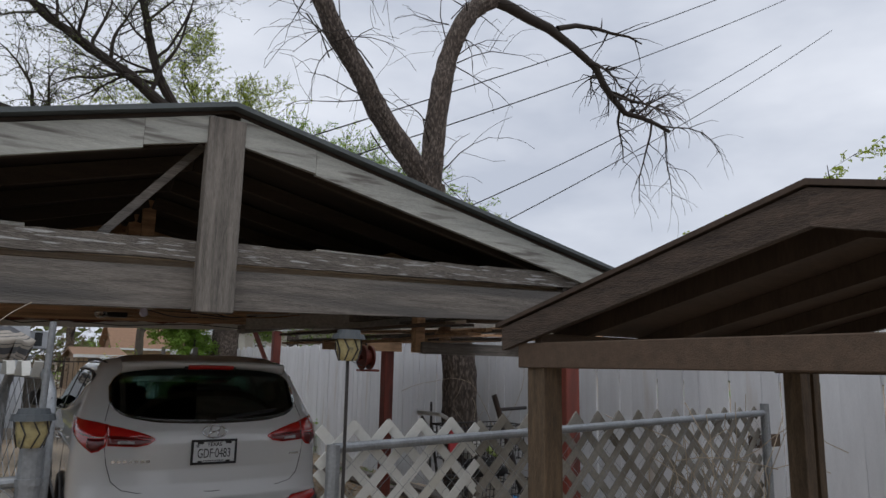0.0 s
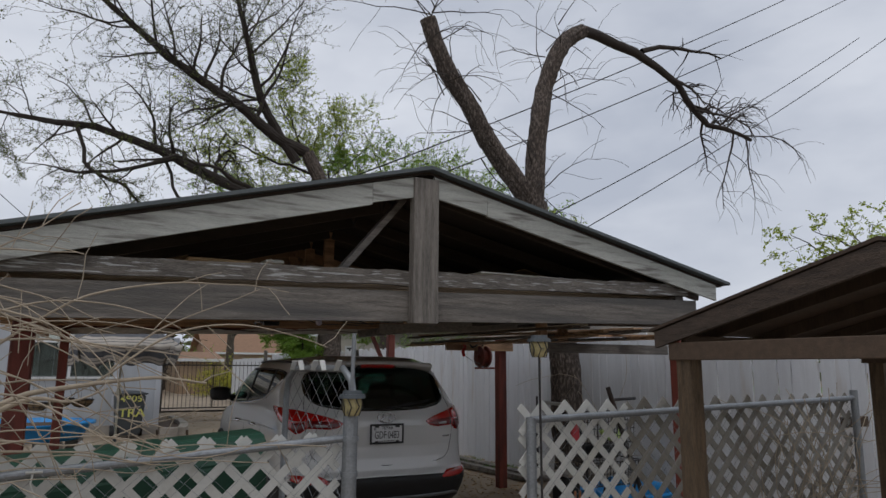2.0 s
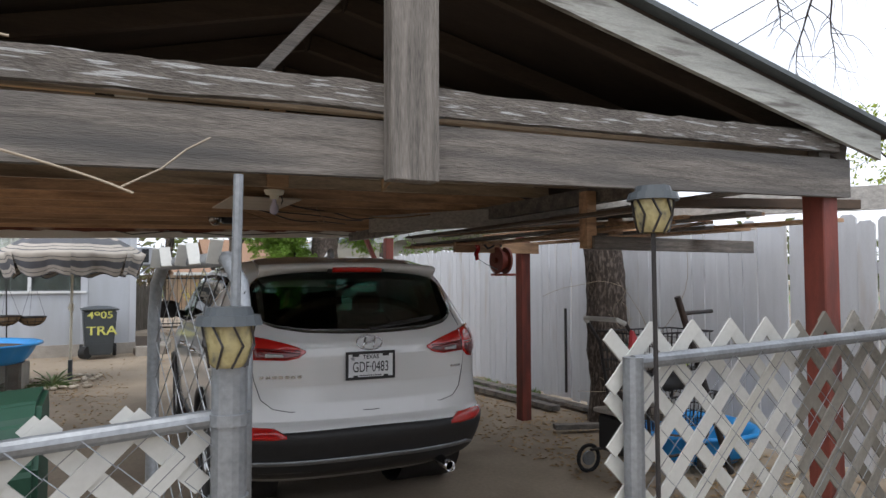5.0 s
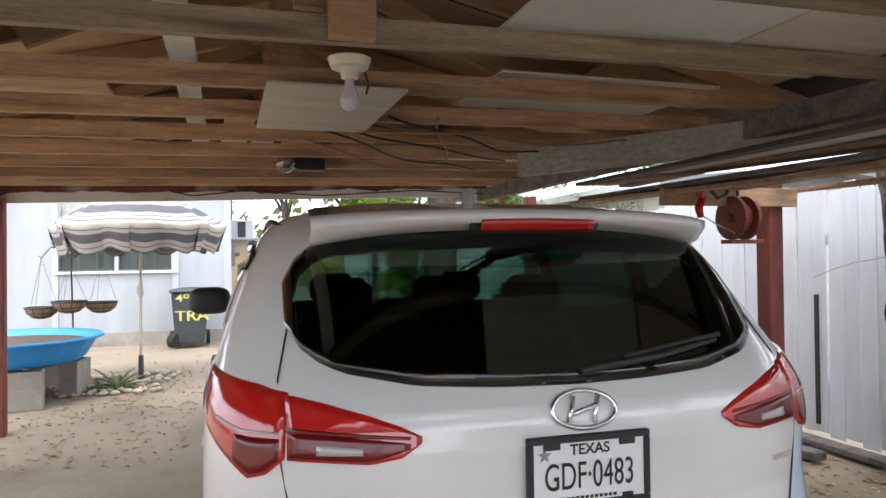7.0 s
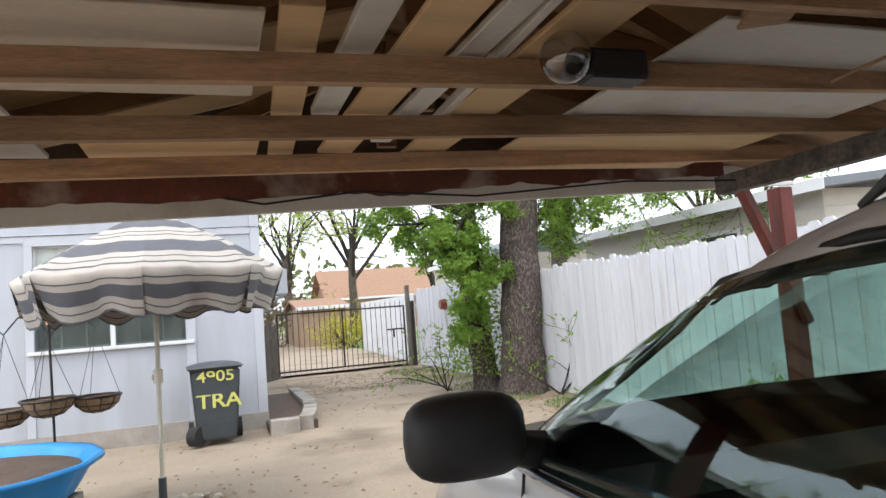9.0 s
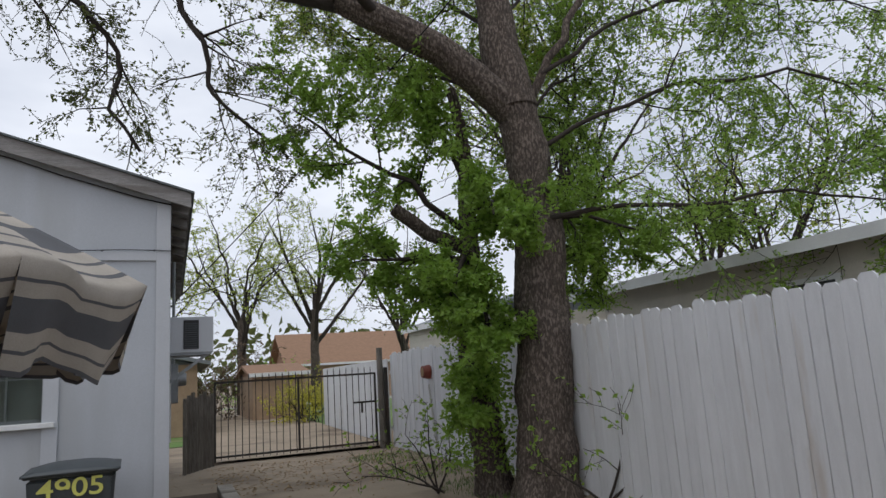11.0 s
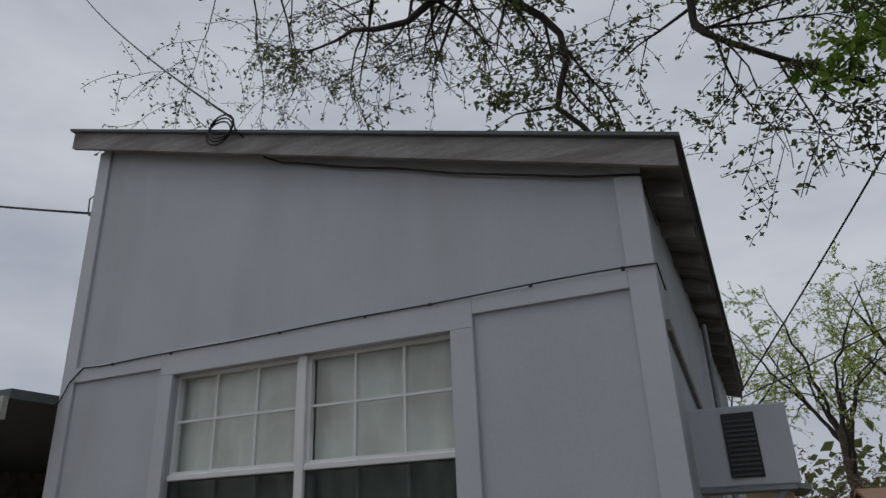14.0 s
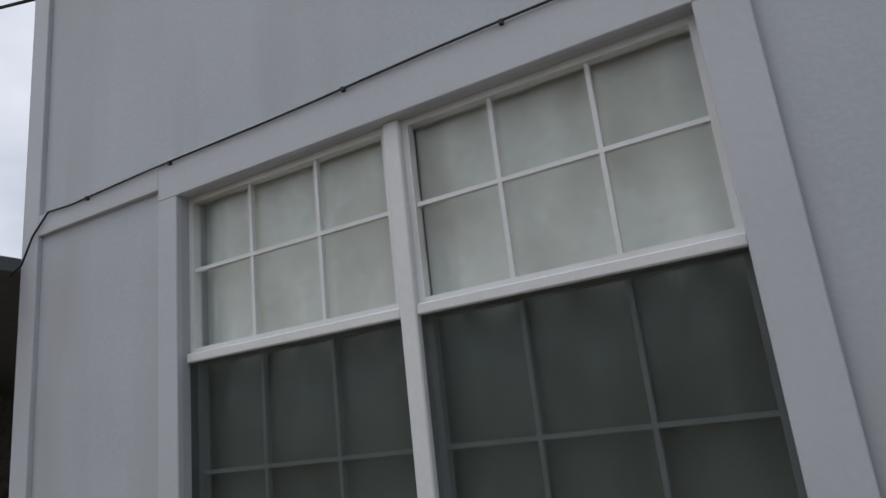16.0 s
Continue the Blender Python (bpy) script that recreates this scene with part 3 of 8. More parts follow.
for sg in (1, -1):
    ey = SRY + sg * 1.20
    bm = B()
    prism(bm, [(SRY, SRZ), (ey, SEZ), (ey, SEZ + 0.016), (SRY, SRZ + 0.016)], "x", SX0 + 0.02, SX1)
    part("roof_panel", bm, SHED_DECK, shelter)
    bm = B()
    prism(bm, [(SRY, SRZ + 0.018), (ey + sg * 0.03, SEZ + 0.010), (ey + sg * 0.03, SEZ + 0.024), (SRY, SRZ + 0.034)], "x", SX0 - 0.02, SX1 + 0.03)
    part("roofing", bm, SHED_DECK, shelter, "dark ragged roofing felt")
    bm = B()
    prism(bm, [(SRY, SRZ + 0.012), (ey, SEZ + 0.008), (ey, SEZ - 0.075), (SRY, SRZ - 0.085)], "x", SX0 - 0.012, SX0 + 0.016)
    part("barge_board", bm, BROWN_WOOD_Y, shelter)
    for k in range(4):
        bm = B()
        rx = SX0 + 0.25 + 0.5 * k
        prism(bm, [(SRY, SRZ - 0.002), (ey, SEZ - 0.002), (ey, SEZ - 0.06), (SRY, SRZ - 0.08)], "x", rx, rx + 0.035)
        part("rafter", bm, SHED_DECK, shelter)


# ---- drive gate ----
gate = thing("drive_gate", (3.3, 24.58, 0), "black iron bar gate with pointed bars, closed", "gate")
bm = B()
for z in (0.12, 1.58):
    box(bm, 1.6, 24.56, z, 4.98, 24.6, z + 0.04)
box(bm, 1.6, 24.56, 0.05, 1.64, 24.6, 1.62)
box(bm, 4.94, 24.56, 0.05, 4.98, 24.6, 1.62)
part("gate_frame", bm, BLACK_IRON, gate)
for k in range(24):
    bm = B()
    gx = 1.74 + k * 0.136
    rod(bm, (gx, 24.58, 0.08), (gx, 24.58, 1.68), 0.009, sides=6)
    rod(bm, (gx, 24.58, 1.68), (gx, 24.58, 1.76), 0.014, 0.001, sides=6)
    part("gate_bar", bm, BLACK_IRON, gate)


# ---- parked car ----
# Height, half width, rear and front ends of the body, slice by slice.
SLICES = [
    (0.24, 0.82, 0.30, 4.40), (0.34, 0.88, 0.10, 4.58), (0.46, 0.900, 0.02, 4.66), (0.56, 0.908, -0.02, 4.68), (0.62, 0.911, -0.01, 4.68),
    (0.66, 0.914, 0.045, 4.67), (0.76, 0.916, 0.075, 4.64), (0.86, 0.917, 0.090, 4.58), (0.97, 0.915, 0.085, 4.46), (1.04, 0.910, 0.085, 4.25),
    (1.09, 0.907, 0.095, 3.90), (1.13, 0.902, 0.11, 3.66), (1.17, 0.895, 0.14, 3.54), (1.24, 0.876, 0.20, 3.43), (1.32, 0.850, 0.265, 3.29),
    (1.42, 0.815, 0.345, 3.10), (1.50, 0.785, 0.41, 2.94), (1.56, 0.757, 0.47, 2.79), (1.60, 0.728, 0.52, 2.66), (1.635, 0.675, 0.60, 2.48), (1.66, 0.56, 0.75, 2.25),
    (1.675, 0.33, 0.95, 1.95),
]
R_REAR, N_REAR, R_FRONT, N_FRONT = 0.50, 2.75, 0.95, 2.6
car = thing("parked_car", (1.528, 4.872, 0), "clean white sport utility vehicle parked under the carport", "car", rz=-2.0)


def car_slice(z):
    zs = [s[0] for s in SLICES]
    z = min(max(z, zs[0]), zs[-1])
    return [float(np.interp(z, zs, [s[k] for s in SLICES])) for k in (1, 2, 3)]


def car_point(s, z, out=0.0):
    """A place on the body: s from 0 (middle of the tail) to 1 (rear corner), then metres along the side; out is the distance off the skin."""
    w, r, f = car_slice(z)
    sg, s = (-1 if s < 0 else 1), abs(s)
    if s <= 1:
        a = s * math.pi / 2
        c = min(1.0, max(0.0, math.sin(a)))
        return Vector((sg * (w * c ** (2 / N_REAR) + out * c), r + R_REAR * (1 - max(0.0, math.cos(a)) ** (2 / N_REAR)) - out * math.cos(a), z))
    y = r + R_REAR + (s - 1)
    d = f - y
    rf = R_FRONT if z < 1.12 else 0.5
    if d < rf:
        k = max(0.0, 1 - max(d, 0.0) / rf)
        w *= max(0.0, 1 - k ** N_FRONT) ** (1 / N_FRONT)
    return Vector((sg * (w + out), min(y, f), z))


def tail_s(x, z):
    """The s at which the tail is x from the middle."""
    w = car_slice(z)[0]
    return math.copysign(math.asin(min(1.0, (abs(x) / w)) ** (N_REAR / 2)) / (math.pi / 2), x)


def side_s(y, z):
    """The s at which the side is y metres ahead of the tail end."""
    w, r, f = car_slice(z)
    if y >= r + R_REAR:
        return 1 + y - r - R_REAR
    k = 1 - max(0.0, (y - r) / R_REAR)
    return math.acos(min(1.0, k ** (N_REAR / 2))) / (math.pi / 2)


def edge_of(pts):
    """(u, low, high) rows to two curves."""
    us = [p[0] for p in pts]
    return us[0], us[-1], lambda u: (float(np.interp(u, us, [p[1] for p in pts])), float(np.interp(u, us, [p[2] for p in pts])))


def patch(pts, place, out=0.006, deep=0.012, nu=28, nv=8):
    """A panel that lies on the body: rows of (u, low, high); place(u, z, out) gives the point."""
    u0, u1, lohi = edge_of(pts)
    bm = B()
    tops, lows = [], []
    for layer, o in ((tops, out), (lows, out - deep)):
        for i in range(nu + 1):
            u = u0 + (u1 - u0) * i / nu
            lo, hi = lohi(u)
            layer.append([bm.verts.new(place(u, lo + (hi - lo) * j / nv, o)) for j in range(nv + 1)])
    for i in range(nu):
        for j in range(nv):
            bm.faces.new((tops[i][j], tops[i + 1][j], tops[i + 1][j + 1], tops[i][j + 1]))
            bm.faces.new((lows[i][j], lows[i][j + 1], lows[i + 1][j + 1], lows[i + 1][j]))
    rim = [(i, 0) for i in range(nu)] + [(nu, j) for j in range(nv)] + [(i, nv) for i in range(nu, 0, -1)] + [(0, j) for j in range(nv, 0, -1)]
    for a, b in zip(rim, rim[1:] + rim[:1]):
        bm.faces.new((tops[a[0]][a[1]], lows[a[0]][a[1]], lows[b[0]][b[1]], tops[b[0]][b[1]]))
    bmesh.ops.remove_doubles(bm, verts=bm.verts, dist=0.0004)
    bmesh.ops.recalc_face_normals(bm, faces=bm.faces)
    return bm


def on_tail(x, z, out):
    return car_point(tail_s(x, z), z, out)


def on_side(sign):
    return lambda y, z, out: car_point(sign * side_s(y, z), z, out)


REAR_HALF = [(0.695, 1.325, 1.43), (0.68, 1.290, 1.468), (0.655, 1.262, 1.498), (0.625, 1.242, 1.522), (0.595, 1.228, 1.538), (0.56, 1.216, 1.55), (0.40, 1.188, 1.56), (0.20, 1.178, 1.565)]
REAR_GLASS = [(-x, lo, hi) for x, lo, hi in REAR_HALF] + [(0, 1.174, 1.567)] + [(x, lo, hi) for x, lo, hi in reversed(REAR_HALF)]
SIDE_GLASS = {  # y ahead of the tail, low, high
    "quarter_glass": [(0.76, 1.475, 1.492), (0.84, 1.425, 1.508), (1.00, 1.35, 1.522), (1.16, 1.30, 1.528)],
    "rear_door_glass": [(1.20, 1.28, 1.527), (1.50, 1.235, 1.535), (1.85, 1.205, 1.54), (2.08, 1.19, 1.535)],
    "front_door_glass": [(2.13, 1.188, 1.535), (2.40, 1.175, 1.53), (2.75, 1.165, 1.49), (3.02, 1.16, 1.40), (3.22, 1.16, 1.30), (3.38, 1.16, 1.20)],
}
WHEEL_Y, WHEEL_R = (0.98, 3.68), 0.345


def in_band(u, z, pts, inset):
    u0, u1, lohi = edge_of(pts)
    if not u0 + inset < u < u1 - inset:
        return False
    lo, hi = lohi(u)
    return lo + inset < z < hi - inset


def opening(p):
    """Whether a place on the shell lies in a window or a wheel arch."""
    x, y, z = p
    w, r, f = car_slice(z)
    if y < r + 0.30 and in_band(x, z, REAR_GLASS, 0.022):
        return True
    if abs(x) > 0.6 * w:
        for g in SIDE_GLASS.values():
            if in_band(y, z, g, 0.016):
                return True
        if any(math.hypot(y - wy, z - 0.345) < 0.395 for wy in WHEEL_Y):
            return True
    if z > 1.19 and y > f - 0.55 and z < 1.56 and abs(x) < 0.86 * w:
        return True
    return False


def car_shell(out):
    bm = B()
    zs = sorted({round(z, 4) for z in list(np.linspace(0.24, 1.60, 62)) + [s[0] for s in SLICES]})
    rings = []
    for z in zs:
        w, r, f = car_slice(z)
        side = max(0.05, f - r - R_REAR)
        ss = [i / 22 for i in range(23)] + [1 + side * k / 70 for k in range(1, 71)]
        ring = [bm.verts.new(car_point(s, z, out)) for s in ss]
        ring += [bm.verts.new(car_point(-s, z, out)) for s in reversed(ss)]
        rings.append(ring)
    n = len(rings[0])
    for a, b in zip(rings, rings[1:]):
        for k in range(n):
            q = (a[k], a[(k + 1) % n], b[(k + 1) % n], b[k])
            c = sum((v.co for v in q), Vector()) / 4
            if not opening(c):
                bm.faces.new(q)
    bm.faces.new(rings[-1][::-1])
    bm.faces.new(rings[0])
    loose = [v for v in bm.verts if not v.link_faces]
    bmesh.ops.delete(bm, geom=loose, context="VERTS")
    bmesh.ops.remove_doubles(bm, verts=bm.verts, dist=0.0005)
    bmesh.ops.recalc_face_normals(bm, faces=bm.faces)
    return bm


def cpart(name, bm, mat, label="", parent=None, smooth=True):
    """A part in the car's own axes."""
    return part(name, bm, mat, parent or car, label, smooth, local=True)


CABIN = material("charcoal_cabin_trim", (0.035, 0.035, 0.037), 0.8, var=0.2, scale=12, bump=0.1)
body = cpart("body", car_shell(0.0), CAR_PAINT, "glossy white body shell")
cpart("cabin_lining", car_shell(-0.035), CABIN)
cpart("rear_window", patch(REAR_GLASS, on_tail, 0.010, 0.004, 40, 12), HATCH_GLASS, "dark tinted rear window")
# black printed border behind the rear window's edge
for nm, rows in (("lower", [(x, lo - 0.004, min(lo + 0.055, (lo + hi) / 2 + 0.002)) for x, lo, hi in REAR_GLASS]), ("upper", [(x, max(hi - 0.05, (lo + hi) / 2 - 0.002), hi + 0.004) for x, lo, hi in REAR_GLASS])):
    cpart("window_border", patch(rows, on_tail, 0.005, 0.004, 40, 4), BLACK_PLASTIC)
for sg in (-1, 1):
    for nm, g in SIDE_GLASS.items():
        cpart(nm, patch(g, on_side(sg), 0.009, 0.004, 16, 8), FRONT_GLASS if nm == "front_door_glass" else CAR_GLASS, "tinted side glass")
        rims = [[(y, lo - 0.003, min(lo + 0.022, (lo + hi) / 2)) for y, lo, hi in g], [(y, max(hi - 0.022, (lo + hi) / 2), hi + 0.003) for y, lo, hi in g]]
        u0, u1, lohi = edge_of(g)
        rims += [[(u, *lohi(u)) for u in (a, a + 0.028)] for a in (u0 - 0.002, u1 - 0.026)]
        for rows in rims:
            cpart("window_border", patch(rows, on_side(sg), 0.0045, 0.003, 16, 3), BLACK_PLASTIC)
    # black frame round the glass, chrome strip at its foot
    allg = [p for g in SIDE_GLASS.values() for p in g]
    bm = B()
    tube(bm, [car_point(sg * side_s(y, hi + 0.012), hi + 0.012, 0.006) for y, lo, hi in allg], 0.008, 6)
    cpart("window_frame", bm, BLACK_PLASTIC)
    bm = B()
    ys = np.linspace(0.76, 3.4, 40)
    lows_z = [float(np.interp(y, [p[0] for p in allg], [p[1] for p in allg])) - 0.014 for y in ys]
    tube(bm, [car_point(sg * side_s(y, z), z, 0.007) for y, z in zip(ys, lows_z)], 0.011, 6)
    cpart("belt_trim", bm, CHROME, "chrome window trim")
    for y0p, y1p in ((1.16, 1.20), (2.08, 2.13)):
        z0p, z1p = float(np.interp(y0p, [p[0] for p in allg], [p[1] for p in allg])), 1.535
        cpart("door_pillar", patch([(y0p - 0.012, z0p - 0.01, z1p), (y1p + 0.012, z0p - 0.01, z1p)], on_side(sg), 0.011, 0.014, 2, 6), BLACK_PLASTIC)
# windscreen
bm = B()
grid_sheet(bm, 14, 10, lambda u, v: Vector(((u - 0.5) * 2 * car_slice(1.19 + 0.36 * v)[0] * 0.86, car_slice(1.19 + 0.36 * v)[2] - 0.10 - 0.26 * (2 * u - 1) ** 2, 1.19 + 0.36 * v)))
cpart("windscreen", bm, CLEAR_GLASS, "clear windscreen")


S0 = tail_s(0.708, 1.1)


def lamp_place(sign):
    return lambda s, z, out: car_point(sign * s, z, out)


for sg in (-1, 1):
    # body part of the lamp wraps round the corner; the lid part lies on the hatch
    lamp = cpart("tail_lamp", patch([(S0, 1.03, 1.172), (S0 + 0.05, 0.992, 1.178), (S0 + 0.10, 0.98, 1.187), (S0 + 0.21, 1.03, 1.195), (S0 + 0.38, 1.10, 1.205), (1.06, 1.185, 1.208)], lamp_place(sg), 0.012, 0.03, 22, 10), RED_LENS, "red wrap-round tail lamp")
    cpart("lamp_band", patch([(S0 + 0.01, 1.085, 1.090), (S0 + 0.13, 1.085, 1.091), (S0 + 0.25, 1.104, 1.110)], lamp_place(sg), 0.0145, 0.004, 14, 2), CLEAR_LENS, "pale light strip", lamp)
    tail = lambda x, z, out, g=sg: on_tail(g * x, z, out)
    inner = cpart("hatch_lamp", patch([(0.405, 1.066, 1.078), (0.45, 1.035, 1.10), (0.52, 1.022, 1.125), (0.62, 1.027, 1.152), (0.70, 1.03, 1.168)], tail, 0.012, 0.03, 20, 8), RED_LENS, "red inner tail lamp")
    cpart("reversing_lens", patch([(0.535, 1.043, 1.058), (0.635, 1.043, 1.066)], tail, 0.0145, 0.004, 6, 2), CLEAR_LENS, "clear reversing lens", inner)
    cpart("lower_lens", patch([(0.43, 1.054, 1.066), (0.52, 1.028, 1.078), (0.62, 1.033, 1.088), (0.695, 1.036, 1.09)], tail, 0.0135, 0.004, 14, 4), RED_DARK, "dark red lower lens", inner)
    cpart("outer_lower_lens", patch([(S0 + 0.008, 1.03, 1.076), (S0 + 0.05, 1.0, 1.076), (S0 + 0.10, 0.99, 1.076), (S0 + 0.16, 1.02, 1.078)], lamp_place(sg), 0.0135, 0.004, 12, 4), RED_DARK, "dark red lower lens", lamp)
    cpart("lamp_shadow_line", patch([(0.43, 1.074, 1.081), (0.70, 1.092, 1.102)], tail, 0.0142, 0.004, 10, 2), RED_DARK, "", inner)
    cpart("bumper_reflector", patch([(0.53, 0.575, 0.59), (0.60, 0.57, 0.635), (0.76, 0.575, 0.642), (0.83, 0.60, 0.642)], tail, 0.020, 0.03, 12, 4), RED_LENS, "red bumper reflector")
# lower black bumper and silver skid strip
cpart("lower_bumper", patch([(-1.35, 0.30, 0.56), (-0.95, 0.28, 0.565), (-0.6, 0.28, 0.60), (0, 0.28, 0.615), (0.6, 0.28, 0.60), (0.95, 0.28, 0.565), (1.35, 0.30, 0.56)], lambda s, z, o: car_point(s, z, o), 0.014, 0.03, 60, 8), BLACK_PLASTIC, "black plastic lower bumper")
cpart("skid_strip", patch([(-0.62, 0.385, 0.40), (-0.5, 0.40, 0.43), (0.5, 0.40, 0.43), (0.62, 0.385, 0.40)], lambda s, z, o: car_point(s, z, o), 0.024, 0.02, 40, 2), GALV, "silver skid strip")
for sg in (-1, 1):
    cpart("sill_cladding", patch([(1.36, 0.26, 0.40), (3.3, 0.26, 0.40), (4.0, 0.26, 0.42)], lambda s, z, o, g=sg: car_point(g * s, z, o), 0.012, 0.02, 24, 3), BLACK_PLASTIC)
# hatch seams
bm = B()
for sg in (-1, 1):
    seam = [(0.69, 1.33), (0.722, 1.20), (0.725, 1.05), (0.70, 0.90), (0.665, 0.79), (0.60, 0.735), (0.5, 0.715), (0, 0.70)]
    tube(bm, [on_tail(sg * x, z, 0.0015) for x, z in seam], 0.0026, 5)
cpart("hatch_seam", bm, BLACK_PLASTIC)
for sg in (-1, 1):
    for pts in (((1.18, 1.27), (1.19, 1.0), (1.30, 0.80), (1.36, 0.62), (1.40, 0.42)), ((2.11, 1.18), (2.12, 0.9), (2.10, 0.42)), ((3.18, 1.15), (3.22, 0.9), (3.20, 0.42))):
        cpart("door_seam", tube(B(), [car_point(sg * side_s(y, z), z, 0.0) for y, z in pts], 0.004, 5), BLACK_PLASTIC)
for sg in (-1, 1):
    bm = B()
    tube(bm, [car_point(sg * side_s(y, z), z, 0.0) for y, z in [(0.5 + 0.1 * k, 0.995 + 0.03 * math.sin(k / 27 * 3.1) - 0.0035 * k) for k in range(28)]], [0.004 + 0.012 * math.sin(k / 27 * math.pi) for k in range(28)], 6)
    cpart("body_crease", bm, CAR_PAINT)
    for hy, hz in ((1.42, 0.985), (2.33, 0.965)):
        bm = B()
        tube(bm, [car_point(sg * side_s(hy + d, hz), hz + 0.012 * d, o) for d, o in ((0, 0.002), (0.03, 0.03), (0.10, 0.04), (0.17, 0.03), (0.2, 0.002))], [0.012, 0.014, 0.015, 0.014, 0.012], 8)
        cpart("door_handle", bm, CHROME, "chrome door handle")
    # mirror
    mz = 1.19
    base = car_point(sg * side_s(3.10, mz), mz, 0.0)
    bm = B()
    vs = bmesh.ops.create_uvsphere(bm, u_segments=18, v_segments=12, radius=1)["verts"]
    for v in vs:
        c = v.co
        c.x, c.y, c.z = math.copysign(abs(c.x) ** 0.6, c.x) * 0.125, math.copysign(abs(c.y) ** 0.7, c.y) * 0.075, math.copysign(abs(c.z) ** 0.6, c.z) * 0.085
        v.co = c + Vector((base.x + sg * 0.155, base.y + 0.03, mz + 0.045))
    mirror = cpart("side_mirror", bm, BLACK_PLASTIC, "black door mirror")
    bm = B()
    tube(bm, [base + Vector((-sg * 0.02, 0.02, -0.01)), base + Vector((sg * 0.06, 0.03, 0.01)), base + Vector((sg * 0.08, 0.03, 0.03))], [0.045, 0.035, 0.035], 8)
    cpart("mirror_arm", bm, BLACK_PLASTIC, "", mirror)
# spoiler: a hood over the rear window, deeper at its sides, with its brake lamp
def roof_at(x):
    """Height of the roof skin at x from the middle."""
    return float(np.interp(-abs(x), [-q[1] for q in SLICES[13:]], [q[0] for q in SLICES[13:]]))


bm = B()
sections = []
for i in range(37):
    u = i / 18 - 1
    x = 0.625 * u
    k = abs(u)
    lip_y = 0.345 + 0.115 * k ** 3
    lip_z = 1.622 - 0.018 * k ** 2.4
    foot = 1.572 - 0.045 * k ** 3
    sections.append([bm.verts.new(q) for q in ((x * 0.97, 0.86, roof_at(x * 0.97) + 0.004), (x * 0.985, 0.60, lip_z + 0.018 - 0.008 * k), (x, lip_y + 0.05, lip_z + 0.008), (x, lip_y, lip_z - 0.006), (x, lip_y + 0.004, lip_z - 0.030),
                                                     (x, lip_y + 0.045, foot + 0.01), (x, lip_y + 0.075, foot), (x, lip_y + 0.13, foot - 0.004), (x * 0.97, 0.62, foot + 0.02))])
m = len(sections[0])
for p, q in zip(sections, sections[1:]):
    for j in range(m):
        bm.faces.new((p[j], q[j], q[(j + 1) % m], p[(j + 1) % m]))
bm.faces.new(sections[0])
bm.faces.new(sections[-1][::-1])
bmesh.ops.recalc_face_normals(bm, faces=bm.faces)
spoiler = cpart("spoiler", bm, CAR_PAINT, "white roof spoiler")
bm = B()
grid_sheet(bm, 14, 3, lambda u, v: Vector(((u - 0.5) * 0.34, 0.352 + 0.006 * abs(2 * u - 1) ** 2 + 0.018 * (1 - v), 1.576 + 0.026 * v - 0.002 * abs(2 * u - 1) ** 2)))
cpart("brake_lamp", thick(bm, 0.02), RED_LENS, "red high brake lamp", spoiler)
bm = B()
grid_sheet(bm, 10, 3, lambda u, v: Vector(((u - 0.5) * 0.39, 0.362 + 0.008 * abs(2 * u - 1) ** 2 + 0.03 * (1 - v), 1.564 + 0.045 * v)))
cpart("lamp_housing", thick(bm, 0.012), BLACK_PLASTIC, "", spoiler)
# antenna fin
bm = B()
prism(bm, [(0.96, 1.67), (1.18, 1.672), (1.02, 1.745), (0.985, 1.75)], "x", -0.02, 0.02)
bmesh.ops.bevel(bm, geom=bm.edges[:], offset=0.008, segments=2, affect="EDGES")
cpart("antenna_fin", bm, CAR_PAINT)
for sg in (-1, 1):
    bm = B()
    ts = [k / 16 for k in range(17)]
    tube(bm, [car_point(sg * side_s(0.78 + 1.75 * t, 1.585), 1.585, -0.02) + Vector((0, 0, 0.010 + 0.034 * math.sin(math.pi * t) ** 0.35)) for t in ts], [0.006 + 0.006 * math.sin(math.pi * t) ** 0.5 for t in ts], 8)
    cpart("roof_rail", bm, BLACK_PLASTIC, "black roof rail")
# emblem: an oval ring with a slanted bar letter shape
bm = B()
ring = [on_tail(0.085 * math.cos(a), 1.115 + 0.042 * math.sin(a), 0.008) for a in np.linspace(0, math.tau, 33)]
tube(bm, ring, 0.0065, 6, cap=False)
emblem = cpart("emblem", bm, CHROME, "oval chrome badge")
for a, b in (((-0.045, 1.085), (-0.022, 1.145)), ((0.022, 1.085), (0.045, 1.145)), ((-0.036, 1.105), (0.036, 1.125))):
    cpart("badge_bar", tube(B(), [on_tail(*a, 0.008), on_tail(*b, 0.008)], 0.007, 6), CHROME, "", emblem)
# badges too small to read
bm = B()
for k in range(7):
    p0 = on_tail(-0.66 + 0.036 * k, 0.922, 0.004)
    box(bm, p0.x - 0.012, p0.y - 0.003, p0.z - 0.009, p0.x + 0.014, p0.y + 0.002, p0.z + 0.009)
cpart("model_badge", bm, CHROME, "small chrome letter bars", smooth=False)
bm = B()
for k in range(4):
    p0 = on_tail(0.60 + 0.022 * k, 0.93, 0.004)
    box(bm, p0.x - 0.007, p0.y - 0.003, p0.z - 0.007, p0.x + 0.009, p0.y + 0.002, p0.z + 0.007)
cpart("trim_badge", bm, CHROME, "small chrome letter bars", smooth=False)
